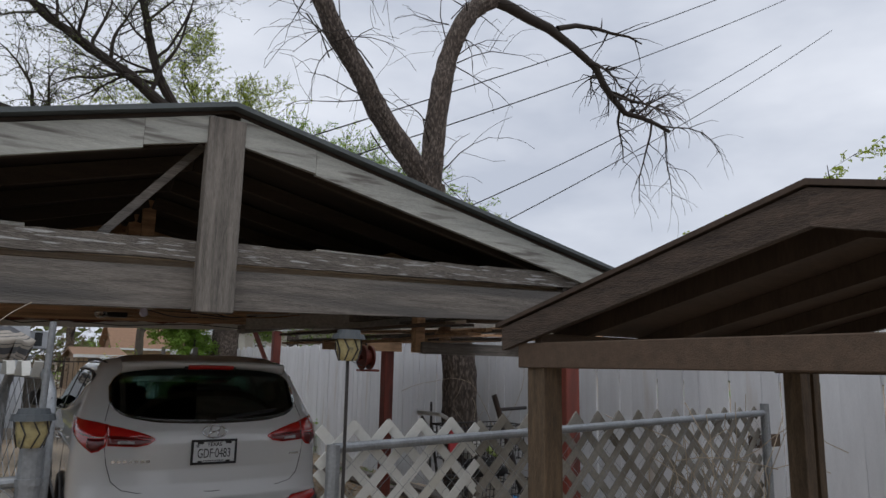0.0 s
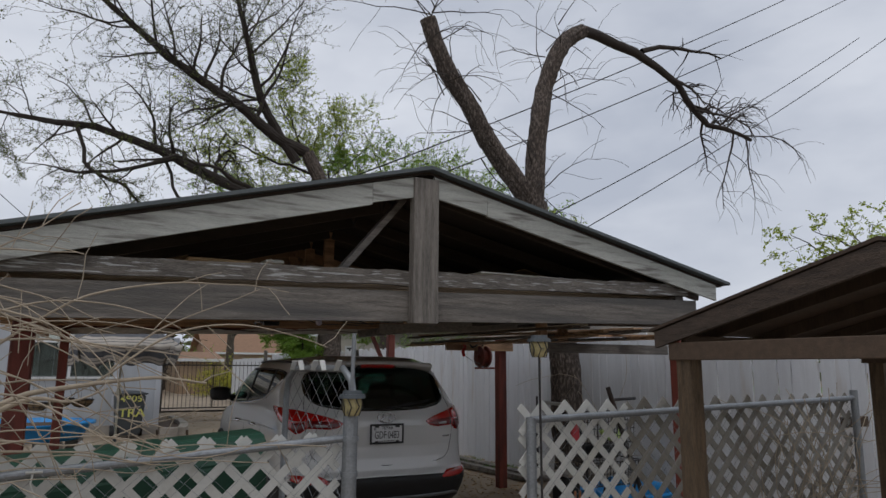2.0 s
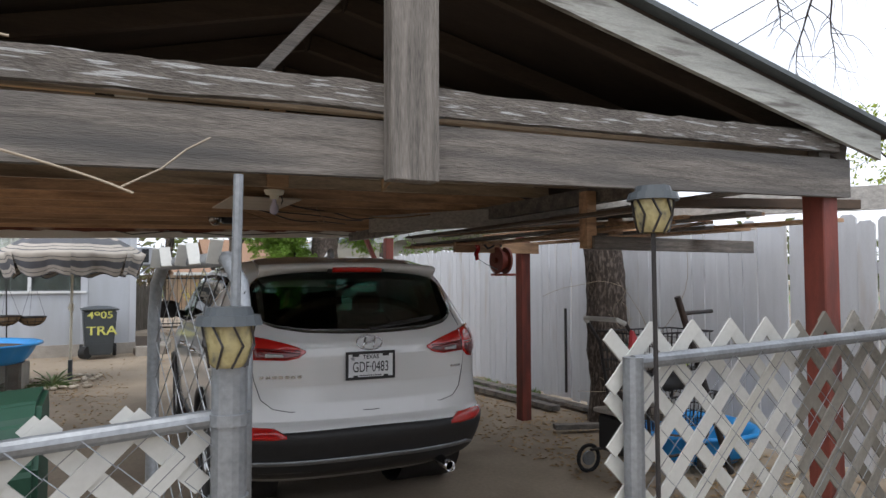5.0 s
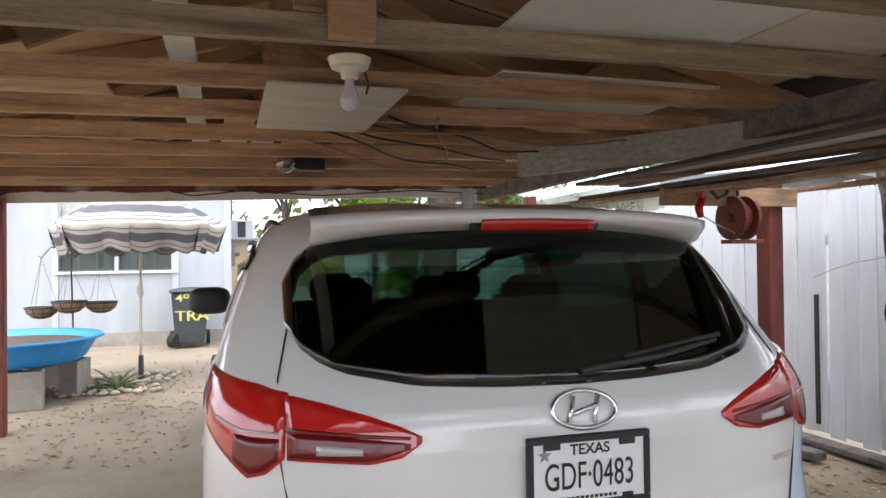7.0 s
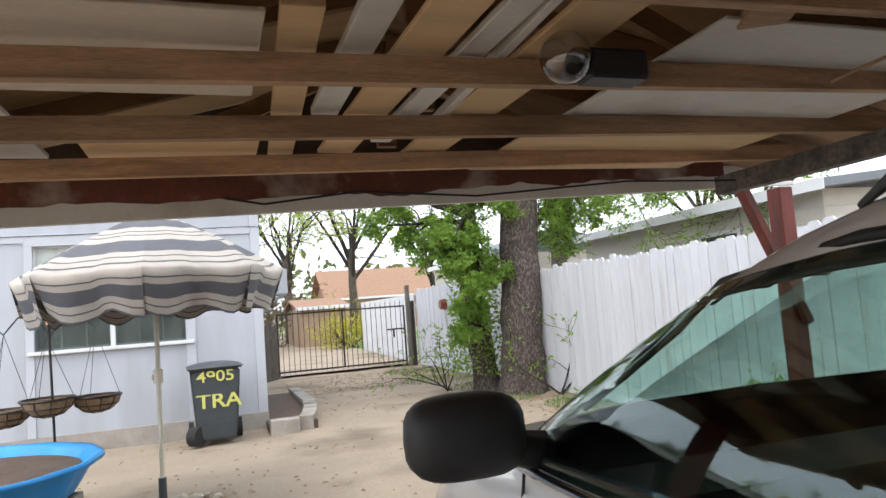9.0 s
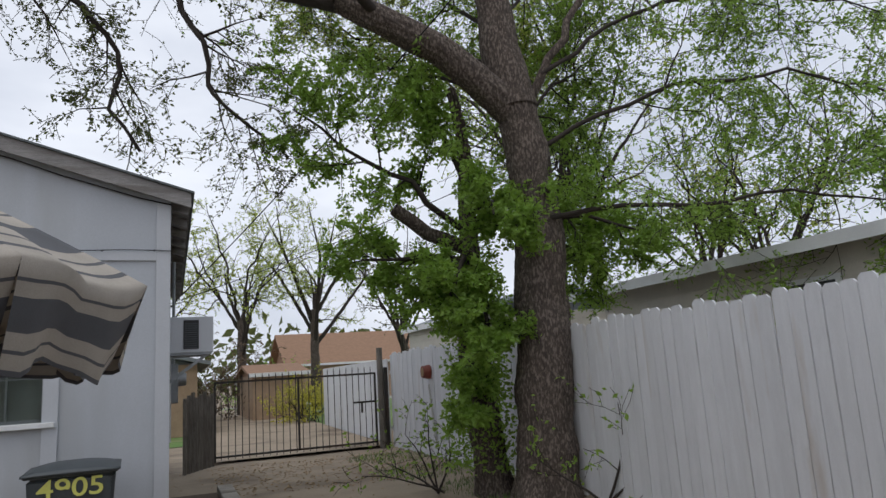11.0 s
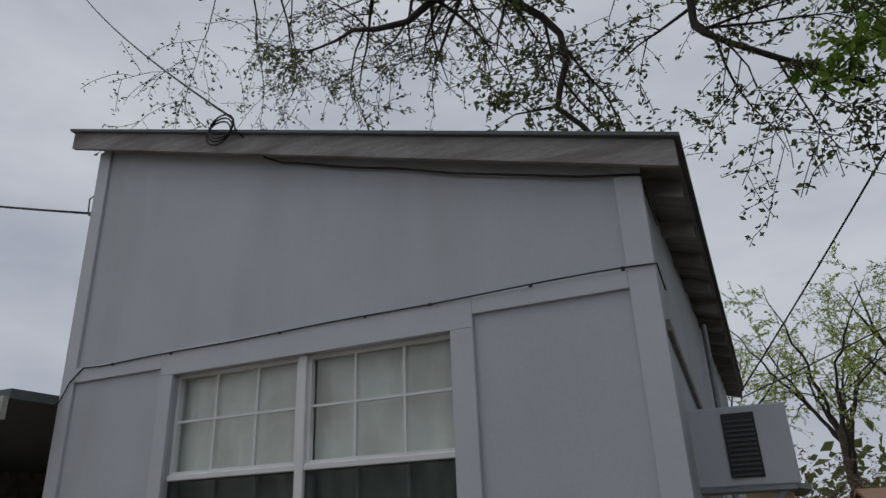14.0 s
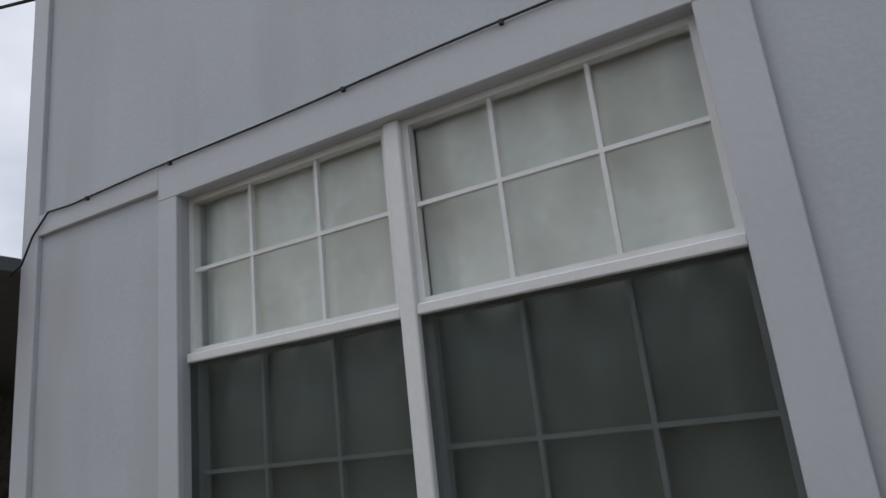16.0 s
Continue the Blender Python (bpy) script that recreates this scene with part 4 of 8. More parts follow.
# wiper
bm = B()
tube(bm, [on_tail(0.02, 1.20, 0.02), on_tail(0.25, 1.222, 0.022), on_tail(0.47, 1.25, 0.018)], [0.012, 0.009, 0.006], 6)
tube(bm, [on_tail(0.16, 1.225, 0.012), on_tail(0.50, 1.262, 0.012)], 0.008, 6)
cpart("rear_wiper", bm, BLACK_PLASTIC)

# plate with its frame and writing
PLATE_WHITE = material("white_plate_paint", (0.72, 0.73, 0.74), 0.4, var=0.05, scale=20, bump=0.0)
INK = plain("black_ink", (0.015, 0.015, 0.017), 0.6)
plate_face = 0.072
bm = B()
box(bm, -0.152, plate_face, 0.898, 0.152, plate_face + 0.006, 1.05, 0.002)
plate = cpart("number_plate", bm, PLATE_WHITE, "white number plate with black writing", smooth=False)
bm = B()
for x0, z0, x1, z1 in ((-0.163, 0.886, 0.163, 0.903), (-0.163, 1.045, 0.163, 1.062), (-0.163, 0.903, -0.147, 1.045), (0.147, 0.903, 0.163, 1.045)):
    box(bm, x0, plate_face - 0.007, z0, x1, plate_face + 0.010, z1, 0.003)
for x0 in (-0.10, 0.10):
    box(bm, x0 - 0.022, plate_face - 0.006, 1.030, x0 + 0.022, plate_face - 0.001, 1.048, 0.002)
    box(bm, x0 - 0.015, plate_face - 0.006, 0.901, x0 + 0.015, plate_face - 0.001, 0.914, 0.002)
cpart("plate_frame", bm, BLACK_PLASTIC, "black plate frame", plate, smooth=False)


def words(name, text, size, m, mat, parent, stretch=1.0, bold=0.0, local=True, label=""):
    """Raised letters in the built-in font, as a mesh."""
    cu = bpy.data.curves.new(name, "FONT")
    cu.body, cu.size, cu.extrude, cu.align_x, cu.align_y, cu.offset = text, size, 0.0006, "CENTER", "CENTER", bold
    tmp = new("letters", cu)
    bpy.context.view_layer.update()
    me = bpy.data.meshes.new_from_object(tmp.evaluated_get(bpy.context.evaluated_depsgraph_get()))
    bpy.data.objects.remove(tmp)
    bpy.data.curves.remove(cu)
    me.transform(m @ Matrix.Diagonal((stretch, 1, 1, 1)))
    me.materials.clear()
    me.materials.append(mat)
    ob = new(name, me)
    ob.parent = parent
    if not local:
        ob.matrix_parent_inverse = parent.matrix_world.inverted()
    return tagged(ob, label)


words("plate_number", "GDF·0483", 0.092, pose(0, plate_face - 0.0025, 0.962, 90, 0, 0), INK, plate, 0.62, 0.0)
words("plate_state", "TEXAS", 0.036, pose(0, plate_face - 0.0025, 1.026, 90, 0, 0), INK, plate, 1.0, 0.0006)
bm = B()
for k in range(12):
    box(bm, -0.075 + 0.0125 * k, plate_face - 0.002, 0.908, -0.067 + 0.0125 * k, plate_face, 0.915)
cpart("plate_motto", bm, INK, "", plate, smooth=False)
bm = B()
star = [(0.018 * (1 if k % 2 == 0 else 0.42) * math.sin(k * math.pi / 5) - 0.118, 1.018 + 0.018 * (1 if k % 2 == 0 else 0.42) * math.cos(k * math.pi / 5)) for k in range(10)]
prism(bm, star, "y", plate_face - 0.002, plate_face)
cpart("plate_star", bm, GALV, "", plate, smooth=False)
# tail pipe
bm = B()
tube(bm, [(0.52, -0.01, 0.30), (0.52, 0.06, 0.305), (0.52, 0.4, 0.32)], 0.035, 12, cap=False)
cpart("tail_pipe", thick(bm, 0.003), CHROME)
# wheels
RIM = plain("alloy_rim", (0.45, 0.46, 0.47), 0.3, 1.0)
for wy in WHEEL_Y:
    for sg in (-1, 1):
        cx = sg * 0.80
        bm = B()
        prof = [(0.215, -0.10), (0.30, -0.112), (0.338, -0.09), (WHEEL_R, -0.04), (WHEEL_R, 0.04), (0.338, 0.09), (0.30, 0.112), (0.215, 0.10)]
        rings = [[bm.verts.new((cx + sg * t, wy + r * math.cos(a), WHEEL_R + r * math.sin(a))) for r, t in prof] for a in np.linspace(0, math.tau, 41)[:-1]]
        for k in range(40):
            for j in range(len(prof) - 1):
                bm.faces.new((rings[k][j], rings[k][j + 1], rings[(k + 1) % 40][j + 1], rings[(k + 1) % 40][j]))
        wheel = cpart("wheel", bm, RUBBER, "black tyre on an alloy rim")
        bm = B()
        for k in range(10):
            a = k * math.tau / 10
            beam(bm, (cx + sg * 0.085, wy + 0.04 * math.cos(a), WHEEL_R + 0.04 * math.sin(a)), (cx + sg * 0.075, wy + 0.22 * math.cos(a), WHEEL_R + 0.22 * math.sin(a)), 0.028, 0.04, (1, 0, 0))
        rod(bm, (cx + sg * 0.04, wy, WHEEL_R), (cx + sg * 0.10, wy, WHEEL_R), 0.055, sides=16)
        tube(bm, [(cx + sg * 0.08, wy + 0.222 * math.cos(a), WHEEL_R + 0.222 * math.sin(a)) for a in np.linspace(0, math.tau, 33)], 0.012, 6, cap=False)
        cpart("rim", bm, RIM, "", wheel)
        bm = B()
        for r0, r1, x0 in ((0.385, 0.385, 0.0), ):
            arc = [Vector((0, wy + 0.405 * math.cos(a), 0.345 + 0.405 * math.sin(a))) for a in np.linspace(-0.1, math.pi + 0.1, 26)]
            pts = [car_point(sg * side_s(max(0.2, p.y), max(p.z, 0.26)), max(p.z, 0.26), 0.004) for p in arc]
            tube(bm, pts, 0.026, 6)
        cpart("wheel_arch", bm, BLACK_PLASTIC)
        bm = B()
        tube(bm, [(sg * 0.45, wy, 0.36), (sg * 0.90, wy, 0.36)], 0.385, 24, cap=False)
        bm2 = cpart("arch_liner", bm, BLACK_PLASTIC)
# seats and dash behind the glass
for sx, sy in ((-0.36, 2.35), (0.36, 2.35), (-0.42, 1.45), (0.42, 1.45), (0.0, 1.45)):
    bm = B()
    box(bm, sx - 0.22, sy - 0.10, 0.6, sx + 0.22, sy + 0.06, 1.22, 0.05)
    box(bm, sx - 0.22, sy, 0.5, sx + 0.22, sy + 0.5, 0.68, 0.05)
    seat = cpart("seat", bm, CABIN, smooth=False)
    bm = B()
    box(bm, sx - 0.12, sy - 0.09, 1.24, sx + 0.12, sy + 0.02, 1.41, 0.04)
    cpart("headrest", bm, CABIN, "", seat, smooth=False)
bm = B()
box(bm, -0.80, 2.95, 0.7, 0.80, 3.35, 1.08, 0.06)
cpart("dashboard", bm, CABIN, smooth=False)
bm = B()
box(bm, -0.85, 0.35, 0.42, 0.85, 3.4, 0.5)
cpart("cabin_floor", bm, CABIN, smooth=False)


# ---- trees ----
class Wood:
    """Collects the tubes and leaves of one tree as plain lists."""

    def __init__(self, seed):
        self.rng, self.v, self.f, self.lv, self.lf, self.thin = random.Random(seed), [], [], [], [], 1.0

    def tube(self, pts, radii, sides):
        prev, first = None, len(self.v)
        for i, p in enumerate(pts):
            d = pts[min(i + 1, len(pts) - 1)] - pts[max(i - 1, 0)]
            d = d.normalized() if d.length > 1e-6 else Vector((0, 0, 1))
            x = d.orthogonal() if prev is None else prev - d * prev.dot(d)
            x = x.normalized() if x.length > 1e-5 else d.orthogonal().normalized()
            prev, y = x, d.cross(x)
            for k in range(sides):
                a = k * math.tau / sides
                self.v.append(p + (x * math.cos(a) + y * math.sin(a)) * radii[i])
        for i in range(len(pts) - 1):
            for k in range(sides):
                a, b = first + i * sides + k, first + i * sides + (k + 1) % sides
                self.f.append((a, b, b + sides, a + sides))

    def leaf(self, p, size):
        r = self.rng
        d = Vector((r.gauss(0, 1), r.gauss(0, 1), r.gauss(-0.3, 0.7))).normalized()
        s = d.orthogonal().normalized()
        s = (s * math.cos(r.uniform(0, 6.3)) + d.cross(s) * math.sin(r.uniform(0, 6.3))).normalized()
        up = d.cross(s) * 0.12 * size
        i = len(self.lv)
        self.lv += [p, p + d * size * 0.5 + s * size * 0.26 + up, p + d * size, p + d * size * 0.5 - s * size * 0.26 + up]
        self.lf += [(i, i + 1, i + 2), (i, i + 2, i + 3)]

    def branch(self, start, way, length, radius, level, droop=0.0, twist=0.35, leaves=0, leaf_size=0.05, kids=4, up=0.0, min_r=0.003, split=0.55):
        r = self.rng
        n = max(3, int(length / 0.22)) if level > 0 else max(3, int(length / 0.12))
        n = min(n, 12)
        pts, d, p = [start.copy()], way.normalized(), start.copy()
        for i in range(n):
            d = (d + Vector((r.gauss(0, 1), r.gauss(0, 1), r.gauss(0, 1))) * twist * 0.33 + Vector((0, 0, up - droop * (i / n)))).normalized()
            p = p + d * (length / n)
            pts.append(p.copy())
        radii = [max(min_r, radius * (1 - 0.75 * i / n)) for i in range(n + 1)]
        self.tube(pts, radii, 5 if radius > 0.03 else 3)
        self.spread(pts, radii, length, level, droop, twist, leaves, leaf_size, kids, up, min_r, split)

    def spread(self, pts, radii, length, level, droop, twist, leaves, leaf_size, kids, up, min_r, split, lo=0.25):
        """Side branches, and leaves on the last ones."""
        r, n = self.rng, len(pts) - 1
        if level > 0:
            for k in range(kids):
                t = lo + (1 - lo) * (k + r.random()) / kids
                i = min(n - 1, int(t * n))
                q = pts[i].lerp(pts[i + 1], t * n - i)
                along = (pts[i + 1] - pts[i]).normalized()
                side = Vector((r.gauss(0, 1), r.gauss(0, 1), r.gauss(0.1, 0.8)))
                side = (side - along * side.dot(along)).normalized()
                self.branch(q, along * r.uniform(0.4, 1.0) + side, length * split * r.uniform(0.6, 1.15), max(min_r, radii[i] * 0.55), level - 1, droop, twist, leaves, leaf_size, max(3, int(kids * self.thin)), up, min_r, split)
        if level <= 1 and leaves:
            for k in range(leaves):
                t = r.random() ** 0.7 * n
                i = min(n - 1, int(t))
                q = pts[i].lerp(pts[i + 1], t - i)
                self.leaf(q + Vector((r.gauss(0, 1), r.gauss(0, 1), r.gauss(0, 1))) * 0.025, leaf_size * r.uniform(0.6, 1.2))

    def limb(self, pts, r0, r1, sides=10, **kw):
        """A thick limb through given places, roughened, with side branches."""
        pts = [Vector(p) for p in pts]
        fine = []
        for a, b in zip(pts, pts[1:]):
            m = max(2, int((b - a).length / 0.3))
            fine += [a.lerp(b, k / m) for k in range(m)]
        fine.append(pts[-1])
        for _ in range(2):
            fine = [fine[0]] + [(fine[i - 1] + fine[i] * 2 + fine[i + 1]) / 4 for i in range(1, len(fine) - 1)] + [fine[-1]]
        n = len(fine) - 1
        fine = [p + noise.noise_vector(p * 1.7) * (0.05 if r0 > 0.1 else 0.16) * min(1, i / 3, (n - i) / 2) for i, p in enumerate(fine)]
        radii = [(r0 + (r1 - r0) * i / n) * (1 + 0.12 * noise.noise(fine[i] * 3)) for i in range(n + 1)]
        if r0 > 0.10:
            self.bark(fine, radii)
        else:
            self.tube(fine, radii, sides)
        if kw:
            self.spread(fine, radii, **kw)
        return fine

    def bark(self, pts, radii, sides=56, step=0.045):
        """A thick stem with furrowed bark: ridges that run up it and break."""
        dense, rad = [], []
        for i in range(len(pts) - 1):
            m = max(1, int((pts[i + 1] - pts[i]).length / step))
            for k in range(m):
                dense.append(pts[i].lerp(pts[i + 1], k / m))
                rad.append(radii[i] + (radii[i + 1] - radii[i]) * k / m)
        dense.append(pts[-1])
        rad.append(radii[-1])
        first = len(self.v)
        self.tube(dense, rad, sides)
        for i, (c, r) in enumerate(zip(dense, rad)):
            for k in range(sides):
                j = first + i * sides + k
                a = k * math.tau / sides
                q = Vector((math.cos(a) * 3.2 * r / 0.3, math.sin(a) * 3.2 * r / 0.3, i * step * 0.55))
                ridge = 1 - 2 * abs(noise.noise(q * 2.6))
                flare = 0.35 * r * max(0.0, 1 - i * step / 0.5) ** 2 * (1 + 0.5 * math.sin(5 * a)) if i * step < 0.5 and c.z < 0.6 else 0.0
                out = self.v[j] - c
                self.v[j] = c + out * (1 + (0.016 * ridge + 0.020 * (1 - 2 * abs(noise.noise(q * 5.5))) + 0.010 * noise.noise(q * 11)) / max(r, 0.05)) + out.normalized() * flare

    def mesh(self, name, which="wood"):
        me = bpy.data.meshes.new(name)
        v, f = (self.v, self.f) if which == "wood" else (self.lv, self.lf)
        me.from_pydata([tuple(p) for p in v], [], f)
        if which == "wood":
            me.polygons.foreach_set("use_smooth", [True] * len(f))
        me.update()
        return me


def tree(name, at, label, trunk, crown, leaf_mat, twig_mat=DARK_BARK, bark=BARK, category="tree"):
    t = thing(name, at, label, category)
    part("trunk", trunk.mesh("trunk"), bark, t)
    if crown.v:
        part("crown", crown.mesh("crown"), twig_mat, t, "bare branching twigs")
    if crown.lv:
        lm = crown.mesh("leaves", "leaf")
        part("leaves", lm, leaf_mat, t, "small fresh leaves")
    return t


TWIG = dict(level=2, droop=0.25, twist=0.4, kids=4, up=0.0, min_r=0.0026, split=0.5)

# pollarded tree by the carport
trunk, crown = Wood(11), Wood(12)
trunk.limb([(5.03, 6.66, -0.1), (4.96, 6.68, 0.4), (4.92, 6.70, 1.8), (4.62, 6.70, 3.0), (4.46, 6.7, 3.85)], 0.20, 0.15, 14)
trunk.limb([(4.46, 6.7, 3.8), (3.85, 6.7, 4.43), (3.52, 6.7, 4.96), (3.05, 6.7, 5.44), (2.76, 6.7, 6.2)], 0.12, 0.085, 10)
trunk.limb([(4.44, 6.7, 3.8), (4.5, 6.7, 4.87), (4.77, 6.7, 5.96), (5.04, 6.7, 6.47), (5.43, 6.7, 6.70)], 0.12, 0.085, 10)
crown.limb([(5.43, 6.7, 6.70), (6.05, 6.7, 6.68), (6.63, 6.7, 6.59), (7.34, 6.7, 6.2), (8.1, 6.7, 5.7), (9.0, 6.6, 5.5)], 0.085, 0.03, 8, length=2.4, leaves=0, leaf_size=0.03, lo=0.45, **{**TWIG, "droop": 0.7, "kids": 13, "twist": 0.55})
crown.limb([(6.63, 6.7, 6.64), (7.4, 6.6, 6.96), (8.39, 6.6, 6.87)], 0.045, 0.012, 7, length=1.2, leaves=0, leaf_size=0.03, **{**TWIG, "kids": 6, "level": 1})
for a, b in (((3.05, 6.7, 5.44), 9), ((2.80, 6.7, 6.1), 12), ((3.55, 6.7, 4.9), 5), ((4.75, 6.7, 5.9), 8), ((4.48, 6.7, 4.2), 8), ((5.0, 6.7, 6.3), 6)):
    for k in range(b):
        rr = crown.rng
        crown.branch(Vector(a) + Vector((rr.gauss(0, 0.05), rr.gauss(0, 0.05), rr.gauss(0, 0.2))), Vector((rr.gauss(0.1, 1), rr.gauss(0, 0.8), rr.gauss(0.5, 0.5))), rr.uniform(0.6, 1.5), 0.011, 1, 0.35, 0.5, 0, 0.03, 3)
tree("pollarded_tree", (4.8, 6.66, 0), "tall cut-back tree with bare drooping twigs beside the fence", trunk, crown, BUD)

# large tree at the drive, its long limbs over the house
trunk, crown, green, bud = Wood(21), Wood(22), Wood(23), Wood(24)
crown.thin, bud.thin, green.thin = 0.55, 0.62, 0.72
trunk.limb([(4.92, 17.2, -0.15), (4.93, 17.2, 0.25), (4.99, 17.2, 1.2), (5.10, 17.2, 2.6), (5.08, 17.2, 3.8), (4.93, 17.2, 4.95)], 0.35, 0.235, 18)
trunk.limb([(4.93, 17.2, 4.8), (4.86, 17.3, 5.7), (4.85, 17.4, 6.6), (4.3, 17.5, 7.6)], 0.26, 0.16, 12)
trunk.limb([(4.90, 17.2, 4.75), (4.27, 17.2, 5.32), (3.61, 17.3, 5.75), (2.76, 17.6, 6.25)], 0.19, 0.14, 12)
trunk.limb([(4.95, 17.25, 4.6), (5.5, 17.1, 5.6), (6.3, 17.0, 6.9)], 0.07, 0.04, 10)
bare = dict(leaves=9, leaf_size=0.06, **{**TWIG, "split": 0.60, "twist": 0.42, "min_r": 0.0038})
crown.limb([(2.76, 17.6, 6.25), (1.4, 18.6, 7.0), (0.2, 18.8, 7.6), (-1.13, 18.8, 7.85), (-3.0, 18.7, 7.8), (-4.2, 18.6, 7.9)], 0.14, 0.012, 9, length=3.3, **{**bare, "kids": 16, "level": 3, "droop": 0.22}, lo=0.1)
crown.limb([(0.9, 18.5, 7.2), (-0.2, 18.6, 6.8), (-1.0, 18.6, 6.5), (-2.6, 18.7, 6.6)], 0.07, 0.010, 8, length=2.0, **{**bare, "kids": 9, "level": 3})
crown.limb([(-1.6, 18.7, 7.85), (-1.09, 18.5, 6.5), (-0.63, 18.5, 6.45), (-0.3, 18.5, 6.15), (0.09, 18.5, 5.9), (0.14, 18.5, 5.37), (0.07, 18.5, 4.95), (0.43, 18.5, 4.4)], 0.055, 0.02, 8, length=1.6, **{**bare, "kids": 11, "level": 3})
crown.limb([(0.6, 18.7, 7.3), (1.11, 18.5, 5.9), (1.22, 18.5, 5.5), (1.19, 18.5, 5.1), (1.69, 18.5, 4.85), (2.2, 18.4, 4.4)], 0.05, 0.015, 8, length=1.7, **{**bare, "kids": 11, "level": 3})
crown.limb([(4.3, 17.5, 7.6), (3.34, 17.5, 7.9), (2.58, 17.5, 8.5), (1.62, 17.5, 9.0), (0.54, 17.5, 9.6), (-1.26, 17.5, 10.9)], 0.14, 0.04, 9, length=4.2, **{**bare, "kids": 16, "level": 3, "droop": 0.05, "up": 0.03})
crown.limb([(4.0, 17.5, 7.3), (3.3, 17.5, 8.2), (2.8, 17.5, 9.2), (2.4, 17.5, 10.8), (2.0, 17.5, 12.2)], 0.12, 0.03, 9, length=4.2, **{**bare, "kids": 16, "level": 3, "droop": 0.0, "up": 0.05})
crown.limb([(3.2, 17.4, 6.0), (2.2, 16.6, 6.3), (1.2, 15.8, 6.4), (0.3, 15.2, 6.3), (-0.6, 14.9, 5.9)], 0.07, 0.02, 8, length=1.3, **{**bare, "kids": 10, "level": 2})
for pts, ln in (([(4.85, 17.4, 6.4), (4.6, 18.4, 7.6), (4.2, 19.4, 9.2), (3.8, 19.8, 10.6)], 2.6), ([(4.85, 17.4, 6.4), (5.4, 18.6, 7.6), (5.9, 19.6, 8.6), (6.3, 20.0, 9.6)], 2.3), ([(4.6, 17.5, 7.0), (3.6, 18.8, 7.6), (2.6, 19.8, 8.4), (1.8, 20.2, 9.4)], 2.4),
                ([(5.0, 17.5, 5.6), (4.6, 18.8, 6.3), (3.9, 19.8, 6.9), (3.2, 20.2, 7.5)], 1.9), ([(5.0, 17.5, 5.6), (5.6, 18.8, 6.2), (6.3, 19.8, 6.8), (6.8, 20.2, 7.4)], 1.8), ([(4.9, 17.5, 6.0), (4.9, 18.8, 7.0), (5.0, 19.8, 8.0), (5.1, 20.2, 9.2)], 2.2)):
    bud.limb(pts, 0.045, 0.012, 7, length=ln, level=3, droop=-0.05, twist=0.3, leaves=9, leaf_size=0.07, kids=13, up=0.06, min_r=0.0045, split=0.58, lo=0.3)
leafy = dict(level=2, leaves=26, leaf_size=0.085, droop=0.12, twist=0.5, kids=7, up=0.0, min_r=0.004, split=0.56)
for pts, n, ln in (
    ([(5.3, 17.1, 5.3), (6.8, 16.8, 6.3), (8.4, 16.2, 6.6), (10.2, 15.8, 6.2)], 7, 2.2), ([(5.05, 17.1, 4.2), (6.4, 16.4, 4.9), (8.0, 15.6, 5.0), (9.8, 15.0, 4.4)], 7, 2.1),
    ([(5.0, 17.0, 3.3), (6.2, 16.2, 3.4), (7.6, 15.5, 3.3), (8.8, 14.9, 3.1)], 6, 1.7), ([(4.9, 17.3, 4.9), (4.4, 18.2, 5.6), (3.6, 19.2, 6.3), (3.0, 20.0, 6.6)], 6, 2.0),
    ([(4.85, 17.4, 6.0), (5.6, 18.0, 7.0), (6.6, 18.6, 7.8)], 6, 2.0), ([(5.1, 17.4, 3.6), (5.9, 18.2, 4.4), (6.8, 19.0, 4.8)], 7, 1.7), ([(5.1, 17.4, 4.4), (5.9, 17.9, 5.6), (6.9, 18.3, 6.2)], 7, 1.8), ([(5.1, 17.3, 2.6), (5.8, 17.6, 3.1), (6.6, 17.9, 3.2)], 7, 1.3), ([(6.3, 17.0, 6.9), (7.8, 17.2, 7.4), (9.4, 17.6, 7.6)], 5, 2.0),
):
    green.limb(pts, 0.035, 0.01, 7, length=ln * 1.15, **{**leafy, "kids": n + 6, "level": 3, "leaves": 10, "split": 0.58, "leaf_size": 0.068})
drive_tree = tree("drive_tree", (4.86, 17.2, 0), "large rough-barked tree beside the white fence with long limbs", trunk, crown, DARK_LEAF)
part("green_bough", green.mesh("green_bough"), DARK_BARK, drive_tree)
part("budding_bough", bud.mesh("budding_bough"), DARK_BARK, drive_tree)
part("bud_spray", bud.mesh("bud_spray", "leaf"), BUD, drive_tree, "yellow-green opening buds")
part("foliage", green.mesh("foliage", "leaf"), LEAF, drive_tree, "fresh bright green leaves")

